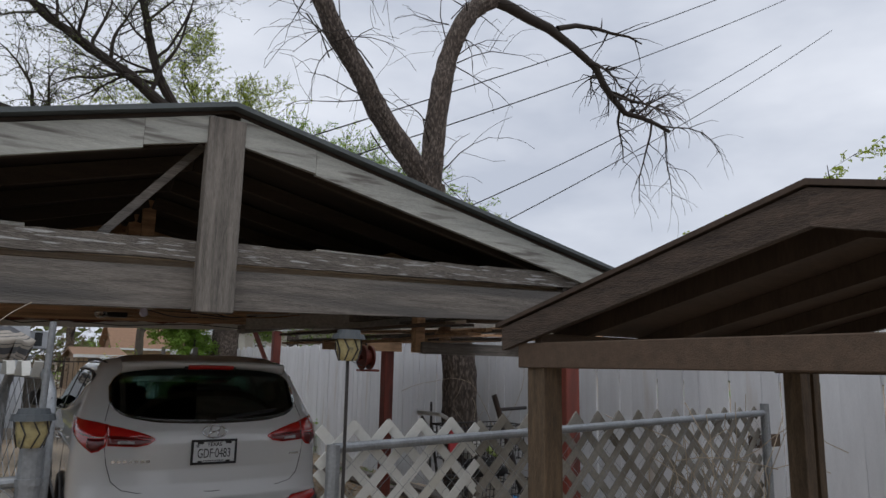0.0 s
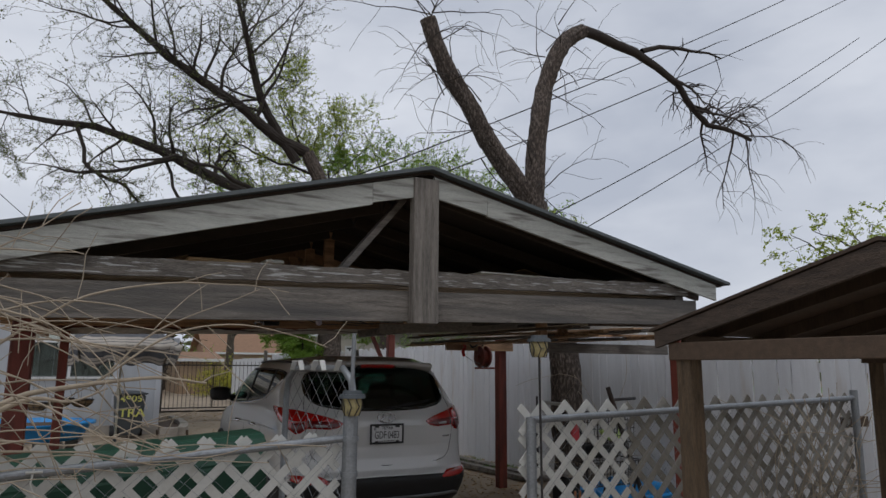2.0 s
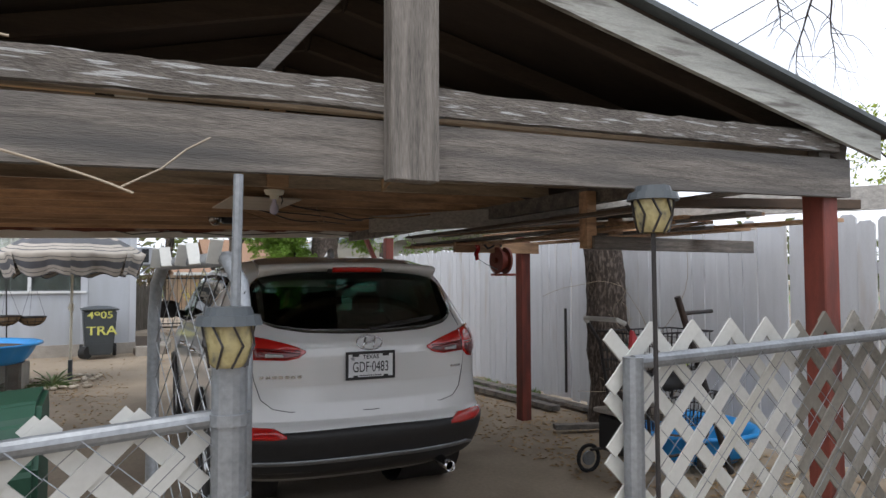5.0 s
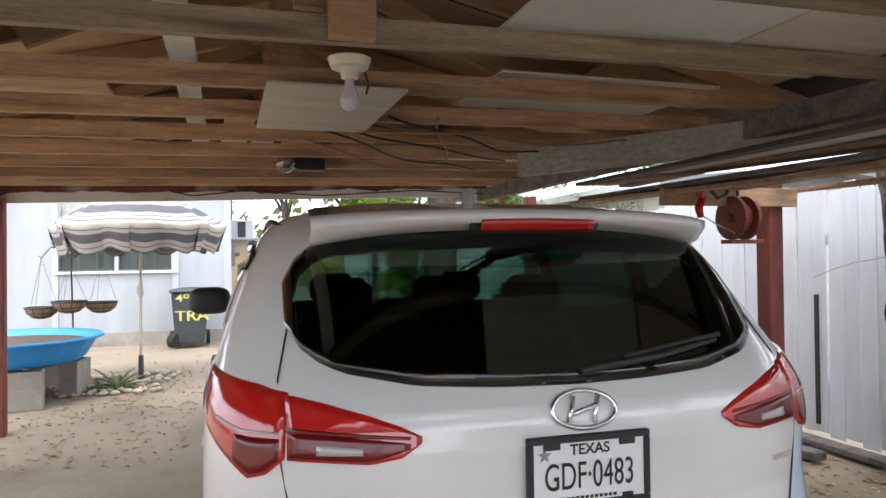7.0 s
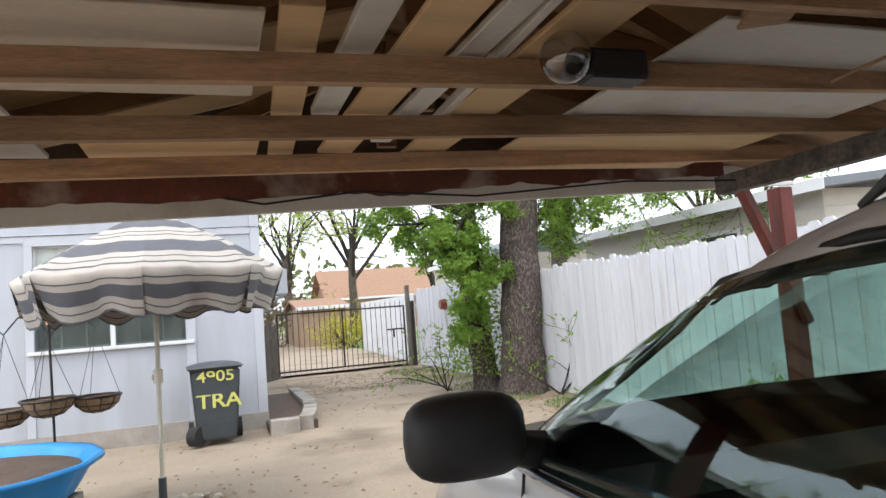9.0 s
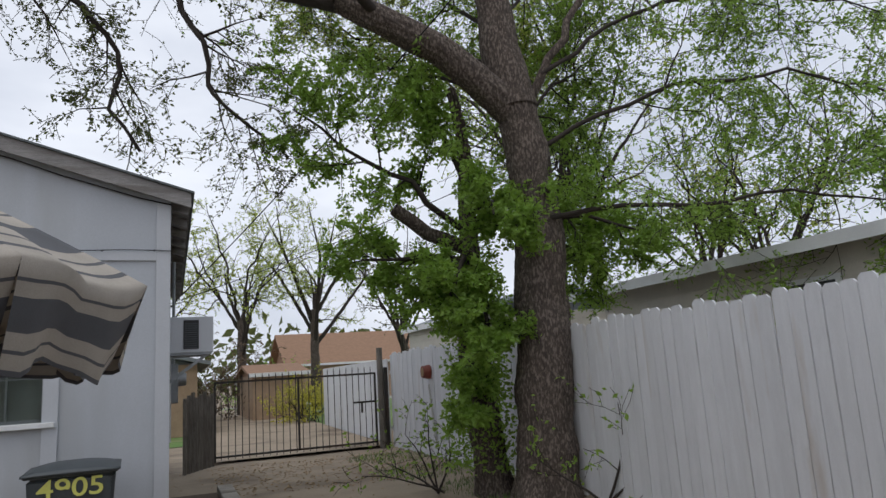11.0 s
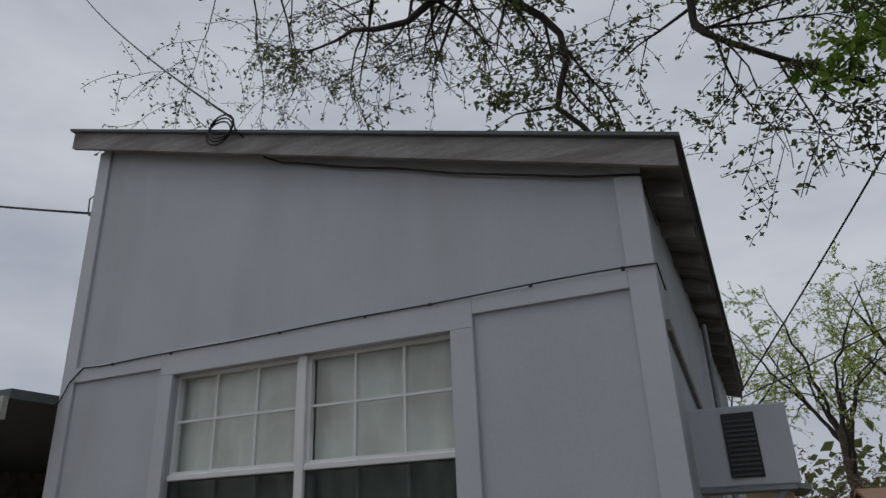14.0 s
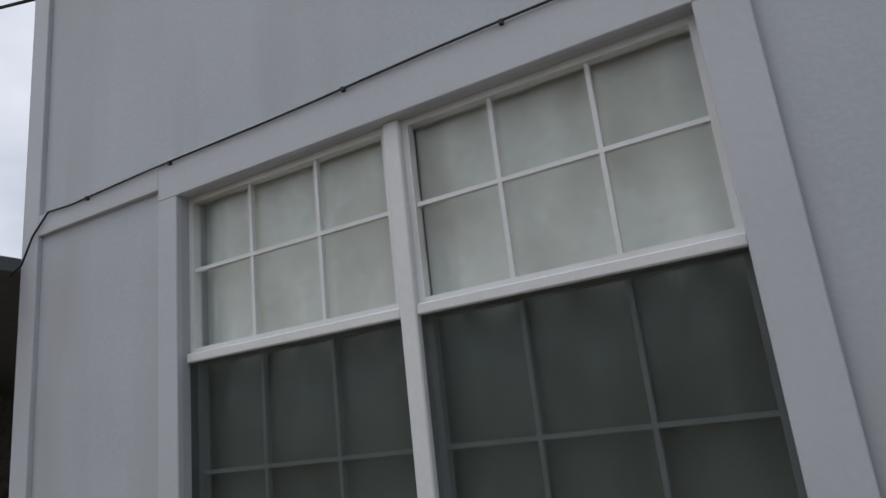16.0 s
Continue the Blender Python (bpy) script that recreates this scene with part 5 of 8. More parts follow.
# shorter ivy-hung tree behind it
trunk, crown = Wood(31), Wood(32)
trunk.limb([(4.62, 17.95, -0.1), (4.5, 17.9, 0.8), (4.35, 17.9, 2.0), (4.45, 17.9, 3.3), (4.5, 17.9, 3.9), (4.45, 17.85, 4.7), (4.3, 17.8, 5.3)], 0.21, 0.04, 12)
trunk.limb([(4.42, 17.9, 3.1), (3.9, 17.9, 3.35), (3.42, 17.85, 3.60)], 0.10, 0.09, 10)
for pts, n, ln in (([(4.45, 17.9, 3.3), (3.6, 17.8, 3.9), (2.8, 17.9, 4.4), (2.2, 18.0, 4.9)], 9, 1.5), ([(4.5, 17.9, 2.9), (3.6, 17.7, 3.0), (2.9, 17.6, 2.9)], 8, 1.0), ([(4.5, 17.9, 3.9), (4.2, 17.8, 4.6), (3.6, 17.8, 5.4)], 8, 1.5), ([(4.5, 17.8, 3.4), (5.4, 17.2, 3.4), (6.4, 16.7, 3.1)], 8, 1.2), ([(4.4, 17.9, 2.3), (4.0, 17.6, 2.6), (3.7, 17.4, 2.4)], 6, 0.8), ([(4.45, 17.9, 3.0), (4.1, 17.4, 2.9), (3.8, 17.1, 2.4)], 9, 1.0), ([(4.45, 17.8, 2.6), (4.3, 17.3, 2.3), (4.3, 17.0, 1.7)], 8, 0.8), ([(4.5, 17.8, 3.6), (4.5, 17.2, 3.7), (4.3, 16.8, 3.3)], 9, 1.0), ([(4.4, 17.9, 1.6), (4.1, 17.5, 1.5), (4.0, 17.3, 1.1)], 7, 0.6)):
    crown.limb(pts, 0.05, 0.012, 7, length=ln, **{**leafy, "kids": n + 3, "leaves": 36, "leaf_size": 0.076})
for k in range(3400):
    rr = crown.rng
    z = rr.uniform(0.3, 3.6)
    a = rr.uniform(0, math.tau)
    q = Vector((4.42 + 0.26 * math.cos(a) * rr.uniform(0.8, 1.9), 17.85 + 0.3 * math.sin(a), z))
    crown.leaf(q, 0.075 * rr.uniform(0.6, 1.2))
tree("ivy_tree", (4.62, 17.95, 0), "short cut-back tree hung with bright green ivy", trunk, crown, LEAF)


def far_tree(at, height, spread, seed, leaf_mat, leaves, label, bare=False, name="background_tree", leaf=0.16, lean=0.0):
    trunk, crown = Wood(seed), Wood(seed + 1)
    x, y = at
    r0 = 0.02 * height + 0.03
    top = Vector((x + lean * height, y, height * 0.45))
    trunk.limb([(x, y, -0.2), (x + lean * height * 0.3, y, height * 0.2), top], r0, r0 * 0.7, 8)
    for k in range(9):
        a = k * math.tau / 9 + trunk.rng.random()
        end = Vector((x + lean * height + spread * math.cos(a) * trunk.rng.uniform(0.5, 1), y + spread * math.sin(a) * trunk.rng.uniform(0.5, 1), height * trunk.rng.uniform(0.7, 1.0)))
        start = Vector((x, y, 0)).lerp(top, trunk.rng.uniform(0.6, 1.0))
        start.z = height * trunk.rng.uniform(0.25, 0.45)
        mid = start.lerp(end, 0.5) + Vector((trunk.rng.gauss(0, 0.05), trunk.rng.gauss(0, 0.05), trunk.rng.uniform(0.0, 0.10))) * height
        crown.limb([start, mid, end], r0 * 0.36, 0.012, 6, length=height * 0.28, level=2, droop=0.10, twist=0.6, leaves=leaves, leaf_size=leaf, kids=7, up=0.03, min_r=0.008, split=0.58)
    return tree(name, (x, y, 0), label, trunk, crown, leaf_mat)


far_tree((9.0, 52), 13, 4.5, 101, BUD, 13, "tall thin tree just coming into leaf", leaf=0.14)
far_tree((4.2, 47), 11, 4.0, 103, BUD, 13, "thin spreading tree with yellow-green buds", leaf=0.14)
far_tree((12.5, 43), 9, 3.5, 105, DARK_LEAF, 3, "leaning tree with bare cut limbs", leaf=0.15, lean=-0.12)
far_tree((-1.0, 60), 12, 5.0, 107, BUD, 5, "tall budding tree beyond the road", leaf=0.22)
far_tree((18, 28), 10, 4.5, 109, LEAF, 7, "leafy green tree behind the neighbouring roof", leaf=0.17)
far_tree((24, 12), 8.5, 4.5, 111, BUD, 9, "rounded yellow-green tree beyond the fence", leaf=0.17)
far_tree((29, 5), 9, 5, 113, BUD, 9, "rounded yellow-green tree beyond the fence", leaf=0.17)
far_tree((9.5, 24), 11.0, 3.6, 115, BUD, 6, "light green tree beyond the fence", leaf=0.12)
far_tree((-9, 27), 4.6, 2.4, 117, DARK_LEAF, 8, "dark evergreen behind the house", leaf=0.15)
far_tree((-14, 24), 4.8, 3, 119, BUD, 4, "budding tree behind the house", leaf=0.15)
far_tree((15.5, 23), 8, 3, 121, BUD, 4, "thin budding tree beyond the fence", leaf=0.13)


# ---- chain-link fences with white lattice ----
def lattice(parent, origin, along, width, z0, z1, out, gap=0.165, slat=0.042, mat=LATTICE):
    """Crossed slats on a panel; out is the panel's outward direction."""
    along, out = Vector(along).normalized(), Vector(out).normalized()
    h = z1 - z0
    ends = {}
    for layer, sg in ((0.0, 1), (0.008, -1)):
        c = -h if sg > 0 else 0.0
        while c < (width if sg > 0 else width + h):
            # the line x = c + sg * z, cut to the panel
            za, zb = 0.0, h
            if sg > 0:
                za, zb = max(za, -c), min(zb, width - c)
            else:
                za, zb = max(za, c - width), min(zb, c)
            if zb - za > 0.03:
                a = Vector(origin) + along * (c + sg * za) + out * layer
                b = Vector(origin) + along * (c + sg * zb) + out * layer
                a.z, b.z = z0 + za, z0 + zb
                d = b - a
                key = (round(d.length, 2), sg)
                if key not in ends:
                    bm = B()
                    beam(bm, (0, 0, 0), d, 0.006, slat, out.cross(d.normalized()))
                    me = mesh_of(bm, "lattice_slat")
                    me.materials.append(mat)
                    ends[key] = me
                piece("lattice_slat", ends[key], Matrix.Translation(a), parent)
            c += gap


def chain_link(parent, origin, along, width, zs, ze, top_lo=None, cell=0.062):
    """Woven wire as zigzag strands; zs is the foot, ze the top at start and end."""
    along = Vector(along).normalized()
    bm = B()
    n = int(width / cell)
    for i in range(n):
        s0 = i * cell
        top = ze[0] + (ze[1] - ze[0]) * s0 / width
        m = int((top - zs) / (cell * 0.9))
        pts = []
        for k in range(m + 1):
            p = Vector(origin) + along * (s0 + (cell if (k + i) % 2 else 0.0))
            p.z = zs + (top - zs) * k / m
            pts.append(p)
        tube(bm, pts, 0.0016, 3, cap=False)
    ob = part("chain_link_mesh", bm, GALV, parent)
    return tagged(ob, kind="stuff")


left_fence = thing("yard_fence", (-0.9, 2.37, 0), "low chain-link fence lined with white plastic lattice", "fence")
bm = B()
rod(bm, (0.2, 2.37, 1.222), (-2.3, 2.37, 1.06), 0.019, sides=12)
part("top_rail", bm, GALV, left_fence)
for px in (-2.3,):
    bm = B()
    rod(bm, (px, 2.37, -0.05), (px, 2.37, 1.1), 0.024, sides=12)
    part("fence_post", bm, GALV, left_fence)
chain_link(left_fence, (0.19, 2.352, 0), (-1, 0, 0), 2.4, 0.04, (1.215, 1.065))
lattice(left_fence, (-2.25, 2.40, 0), (1, 0, 0), 2.42, 0.03, 1.235, (0, 1, 0))
bm = B()
tube(bm, [(-1.13, 2.34, 1.17), (-1.14, 2.33, 1.10), (-1.12, 2.34, 1.04)], 0.004, 5)
tube(bm, [(-1.16, 2.33, 1.145), (-1.10, 2.33, 1.145)], 0.006, 5)
part("tie_strip", bm, LATTICE, left_fence)

gate_post = thing("gate_post", (0.215, 2.36, 0), "galvanised steel gate post with wired collars", "post")
bm = B()
rod(bm, (0.215, 2.36, -0.05), (0.215, 2.36, 1.33), 0.037, sides=16)
part("pipe", bm, GALV, gate_post)
for z in (1.22, 1.05, 0.6, 0.25):
    bm = B()
    rod(bm, (0.215, 2.36, z - 0.012), (0.215, 2.36, z + 0.012), 0.042, sides=16)
    part("collar", bm, GALV, gate_post)
GLASS_AMBER = material("cracked_amber_glass", (0.42, 0.36, 0.18), 0.25, var=0.4, scale=30, bump=0.3, tint=(0.08, 0.08, 0.07), tint_at=0.6, tint_scale=30)


def solar_lantern(at, label, pole=None):
    x, y, z = at
    t = thing("solar_lantern", (x, y, 0 if pole else z), label, "lantern")
    bm = B()
    prof = [(0.030, 0.0), (0.040, 0.01), (0.048, 0.05), (0.050, 0.085)]
    rings = [[bm.verts.new((x + r * math.cos(a), y + r * math.sin(a), z + h)) for a in np.linspace(0, math.tau, 17)[:-1]] for r, h in prof]
    for a, b in zip(rings, rings[1:]):
        for k in range(16):
            bm.faces.new((a[k], a[(k + 1) % 16], b[(k + 1) % 16], b[k]))
    part("lamp_glass", bm, GLASS_AMBER, t, smooth=True)
    bm = B()
    rod(bm, (x, y, z + 0.085), (x, y, z + 0.105), 0.068, 0.062, sides=18)
    rod(bm, (x, y, z + 0.105), (x, y, z + 0.122), 0.050, 0.045, sides=18)
    part("cap", bm, BIN_GREY, t, "grey solar cap")
    bm = B()
    for k in range(8):
        a = k * math.tau / 8
        tube(bm, [(x + 0.038 * math.cos(a), y + 0.038 * math.sin(a), z), (x + 0.052 * math.cos(a + 0.4), y + 0.052 * math.sin(a + 0.4), z + 0.045), (x + 0.053 * math.cos(a), y + 0.053 * math.sin(a), z + 0.085)], 0.003, 4)
    part("wire_cage", bm, BLACK_IRON, t)
    if pole:
        bm = B()
        tube(bm, [(x, y, -0.02), (x + 0.004, y, 0.8), (x, y, z)], 0.007, 6)
        part("stake", bm, BLACK_IRON, t)
    return t


solar_lantern((0.205, 2.32, 1.332), "grey solar lantern with amber glass on the gate post")
solar_lantern((1.262, 2.21, 1.63), "grey solar lantern on a thin black stake", True)
bm = B()
tube(bm, [(0.235, 2.40, 0.9), (0.232, 2.40, 1.45), (0.236, 2.40, 1.74)], 0.011, 8)
solo("thin_steel_rod", bm, GALV, "thin upright steel rod beside the gate post", "rod")

# gate, swung open into the carport
yard_gate = thing("yard_gate", (0.2, 2.7, 0), "open chain-link gate with a rounded steel frame", "gate")
GA, GB = Vector((0.262, 2.45, 0)), Vector((0.135, 3.28, 0))
gd = (GB - GA).normalized()
glen = (GB - GA).length
loop = []
for s, z in ((0, 0.10), (0, 1.40), (0.03, 1.50), (0.12, 1.56), (glen - 0.12, 1.56), (glen - 0.03, 1.50), (glen, 1.40), (glen, 0.10), (0, 0.10)):
    p = GA + gd * s
    p.z = z
    loop.append(p)
bm = B()
tube(bm, loop, 0.019, 10)
part("gate_frame", bm, GALV, yard_gate, smooth=True)
chain_link(yard_gate, GA, gd, glen, 0.12, (1.54, 1.54))
for k in range(5):
    tip = GA + gd * (0.14 + 0.14 * k) + Vector((-0.03, 0, 0))
    bm = B()
    beam(bm, tip + Vector((0, 0, 1.55)), tip + gd * (0.035 if k % 2 else -0.035) + Vector((0, 0, 1.605)), 0.006, 0.030, (1, 0, 0))
    part("lattice_tip", bm, LATTICE, yard_gate, "white broken lattice tip")

right_fence = thing("lattice_fence", (2.8, 2.3, 0), "chain-link fence with weathered white lattice above its rail", "fence")
bm = B()
rod(bm, (1.25, 2.28, 1.285), (4.35, 2.36, 1.36), 0.02, sides=12)
part("top_rail", bm, GALV, right_fence)
for px, py, h in ((1.25, 2.28, 1.30), (4.36, 2.36, 1.42)):
    bm = B()
    rod(bm, (px, py, -0.05), (px, py, h), 0.028, sides=12)
    part("fence_post", bm, GALV, right_fence)
chain_link(right_fence, (1.26, 2.262, 0), (3.1, 0.08, 0), 3.1, 0.03, (1.28, 1.355))
OLD_LATTICE = material("grimy_grey_lattice", (0.27, 0.255, 0.225), 0.7, var=0.4, scale=4, bump=0.1, tint=(0.15, 0.135, 0.11), tint_at=0.52, tint_soft=0.1, tint_scale=2.0)
lattice(right_fence, (1.20, 2.315, 0), (0.80, 0.02, 0), 0.80, 0.04, 1.375, (0, 1, 0))
lattice(right_fence, (2.005, 2.335, 0), (2.34, 0.06, 0), 2.34, 0.04, 1.385, (0, 1, 0), mat=OLD_LATTICE)
bm = B()
box(bm, 4.30, 2.42, 1.13, 4.62, 2.45, 1.21)
part("stub_board", bm, BROWN_WOOD, right_fence)

# green trough behind the lattice
bm = B()
pts = [(2.56, 0.35), (2.56, 1.00), (2.60, 1.10), (2.66, 1.13), (2.92, 1.13), (2.98, 1.08), (3.0, 0.35)]
prism(bm, pts, "x", -2.3, -0.14)
for v in bm.verts:
    if v.co.z > 0.9:
        v.co.z += 0.075 * (v.co.x + 1.2) + 0.03
bmesh.ops.bevel(bm, geom=[e for e in bm.edges], offset=0.012, segments=2, affect="EDGES")
bm2 = solo("green_trough", bm, GREEN_PLASTIC, "dark green moulded plastic trough along the fence", "trough", smooth=False)
bm = B()
for x in (-2.1, -0.4):
    box(bm, x - 0.15, 2.62, -0.02, x + 0.15, 2.94, 0.352)
solo("trough_blocks", bm, CONCRETE, "concrete blocks under the green trough", "blocks")

# bare canes arching over the fence
canes = Wood(61)


def cane(pts, r0, kids=3):
    """A long bent cane through given places, smoothed, with a few side shoots."""
    fine = []
    for a, b in zip(pts, pts[1:]):
        fine += [Vector(a).lerp(Vector(b), k / 4) for k in range(4)]
    fine.append(Vector(pts[-1]))
    for _ in range(4):
        fine = [fine[0]] + [(fine[i - 1] + fine[i] * 2 + fine[i + 1]) / 4 for i in range(1, len(fine) - 1)] + [fine[-1]]
    fine = [p + noise.noise_vector(p * 5) * 0.012 for p in fine]
    n = len(fine) - 1
    canes.tube(fine, [max(0.0022, r0 * (1 - 0.75 * i / n)) for i in range(n + 1)], 6)
    canes.spread(fine, [r0 * 0.5] * (n + 1), 0.55, 1, 0.15, 0.45, 0, 0.03, kids, 0.0, 0.0022, 0.5)


cane([(-2.05, 2.2, 0.95), (-1.75, 2.2, 1.10), (-1.58, 2.2, 1.18), (-1.33, 2.2, 1.38), (-1.18, 2.19, 1.47), (-0.94, 2.18, 1.50), (-0.72, 2.17, 1.53), (-0.52, 2.15, 1.50)], 0.020, 5)
cane([(-1.30, 2.2, 1.38), (-1.15, 2.15, 1.46), (-1.02, 2.15, 1.42), (-0.9, 2.14, 1.48)], 0.012, 3)
cane([(-1.5, 2.25, 1.45), (-1.25, 2.22, 1.70), (-1.0, 2.2, 1.86), (-0.7, 2.2, 1.93), (-0.35, 2.18, 1.94), (-0.17, 2.18, 1.91)], 0.007, 3)
cane([(-0.95, 2.2, 1.50), (-0.80, 2.18, 1.62), (-0.62, 2.17, 1.73), (-0.38, 2.16, 1.76), (-0.12, 2.16, 1.71), (0.02, 2.16, 1.66)], 0.006, 2)
cane([(-0.9, 2.2, 1.55), (-0.74, 2.2, 1.72), (-0.5, 2.2, 1.83), (-0.3, 2.2, 1.92)], 0.005, 2)
cane([(-1.9, 2.2, 1.75), (-1.6, 2.2, 1.86), (-1.35, 2.2, 1.80), (-1.1, 2.2, 1.68), (-0.85, 2.2, 1.64), (-0.55, 2.2, 1.60)], 0.009, 4)
for k in range(44):
    rr = canes.rng
    y = rr.uniform(1.9, 2.32)
    p, d = Vector((rr.uniform(-2.2, -1.45), y, rr.uniform(1.15, 1.95))), Vector((rr.uniform(0.6, 1.0), rr.uniform(-0.12, 0.12), rr.uniform(-0.15, 0.75)))
    pts = [p.copy()]
    for i in range(rr.randint(3, 7)):
        d = (d + Vector((rr.gauss(0, 0.10), rr.gauss(0, 0.05), rr.gauss(-0.16, 0.12)))).normalized()
        p = p + d * rr.uniform(0.14, 0.26)
        if p.z < 1.25:
            d.z = abs(d.z) * 0.5 + 0.1
        pts.append(p.copy())
    cane(pts, rr.choice((0.004, 0.005, 0.005, 0.007)), 2)
cane_bush = thing("bare_cane_bush", (-2.2, 2.0, 0), "tangle of bare grey-brown canes arching over the fence", "bush")
part("cane_tangle", canes.mesh("cane_tangle"), CANE, cane_bush)
stems = Wood(62)
for k in range(9):
    x = -2.6 + 0.11 * k
    stems.limb([(x, 2.0, -0.05), (x + 0.05, 2.02, 0.5), (x + 0.12, 2.0, 1.1)], 0.016, 0.01, 6)
part("stem_cluster", stems.mesh("stem_cluster"), CANE, cane_bush)

# dry vine on the lattice fence
vine = Wood(63)
for k in range(22):
    rr = vine.rng
    x = rr.uniform(3.2, 4.35)
    p = Vector((x, 2.30, rr.uniform(0.1, 0.6)))
    d = Vector((rr.gauss(0, 0.3), 0, 1))
    vine.branch(p, d, rr.uniform(0.5, 1.2), 0.006, 1, 0.05, 0.6, 0, 0.03, 3)
tagged(link_mat(new("dry_vine", vine.mesh("dry_vine")), CANE), "dry leafless vine climbing the lattice fence", "vine")


# ---- wheeled bin ----
bin_t = thing("wheeled_bin", (0.09, 16.15, 0), "dark grey wheeled rubbish bin with yellow hand-painted writing", "bin", rz=3)
bm = B()
grid = []
for z, w, d in ((0.06, 0.23, 0.25), (0.30, 0.255, 0.285), (0.70, 0.285, 0.315), (0.93, 0.30, 0.335)):
    grid.append([bm.verts.new((sx * w, sy * d, z)) for sx, sy in ((-1, -1), (1, -1), (1, 1), (-1, 1))])
for a, b in zip(grid, grid[1:]):
    for k in range(4):
        bm.faces.new((a[k], a[(k + 1) % 4], b[(k + 1) % 4], b[k]))
bm.faces.new(grid[0][::-1])
bm.faces.new(grid[-1])
bmesh.ops.recalc_face_normals(bm, faces=bm.faces)
bmesh.ops.bevel(bm, geom=bm.edges[:], offset=0.025, segments=2, affect="EDGES")
bin_body = part("bin_body", bm, BIN_GREY, bin_t, local=True)
bm = B()
box(bm, -0.32, -0.355, 0.935, 0.32, 0.355, 0.955, 0.008)
bm2 = part("rim", bm, BIN_GREY, bin_t, local=True)
bm = B()
grid_sheet(bm, 10, 10, lambda u, v: Vector(((u - 0.5) * 0.67, (v - 0.5) * 0.74, 0.965 + 0.055 * (1 - abs(2 * u - 1) ** 3) * (1 - abs(2 * v - 1) ** 3))))
lid = part("lid", thick(bm, 0.015), BIN_GREY, bin_t, "domed dark lid", smooth=True, local=True)
bm = B()
rod(bm, (-0.26, 0.39, 0.94), (0.26, 0.39, 0.94), 0.015, sides=10)
part("handle", bm, BIN_GREY, bin_t, local=True)
for sx in (-1, 1):
    bm = B()
    rod(bm, (sx * 0.27, 0.22, 0.125), (sx * 0.33, 0.22, 0.125), 0.125, sides=24)
    w = part("wheel", bm, RUBBER, bin_t, local=True)
    bm = B()
    rod(bm, (sx * 0.325, 0.22, 0.125), (sx * 0.335, 0.22, 0.125), 0.075, sides=16)
    part("hub", bm, BIN_GREY, w, local=True)
# the wheel at the front as the bin is turned
bm = B()
rod(bm, (-0.30, -0.20, 0.125), (-0.20, -0.285, 0.125), 0.12, sides=24)
part("wheel", bm, RUBBER, bin_t, local=True)
words("number_writing", "4905", 0.19, pose(0.0, -0.338, 0.845, 85, 0, 0), YELLOW_PAINT, bin_body, 1.2, 0.002)
words("street_writing", "TRA", 0.25, pose(0.03, -0.315, 0.54, 86, 0, 0), YELLOW_PAINT, bin_body, 1.15, 0.004)


# ---- striped garden umbrella ----
UX, UY, UR, UTOP, URIM = -0.32, 12.70, 1.03, 2.45, 1.93
umbrella = thing("garden_umbrella", (UX, UY, 0), "open garden umbrella with faded grey and cream striped canvas", "umbrella")
bm = B()
rod(bm, (UX, UY, 0.28), (UX, UY, 2.30), 0.019, sides=12)
part("pole", bm, CREAM, umbrella)
bm = B()
rod(bm, (UX, UY, -0.03), (UX, UY, 0.32), 0.035, 0.03, sides=12)
part("ground_socket", bm, BIN_GREY, umbrella)
bm = B()
rod(bm, (UX, UY, 1.06), (UX, UY, 1.17), 0.036, sides=12)
box(bm, UX - 0.05, UY - 0.02, 1.09, UX - 0.03, UY + 0.02, 1.13, 0.005)
part("crank_housing", bm, CREAM, umbrella)


def canopy_at(a, t):
    """Angle and share of the way to the rim."""
    k = a * 8 / math.tau
    dip = abs((k % 1) - 0.5) * 2          # 1 at a rib, 0 between ribs
    r = UR * t * (0.90 + 0.10 * dip)
    z = UTOP - (UTOP - URIM) * t ** 1.2 - 0.05 * (1 - dip) * t * t + 0.02 * math.sin(9 * a) * t
    return Vector((UX + r * math.cos(a), UY + r * math.sin(a), z))


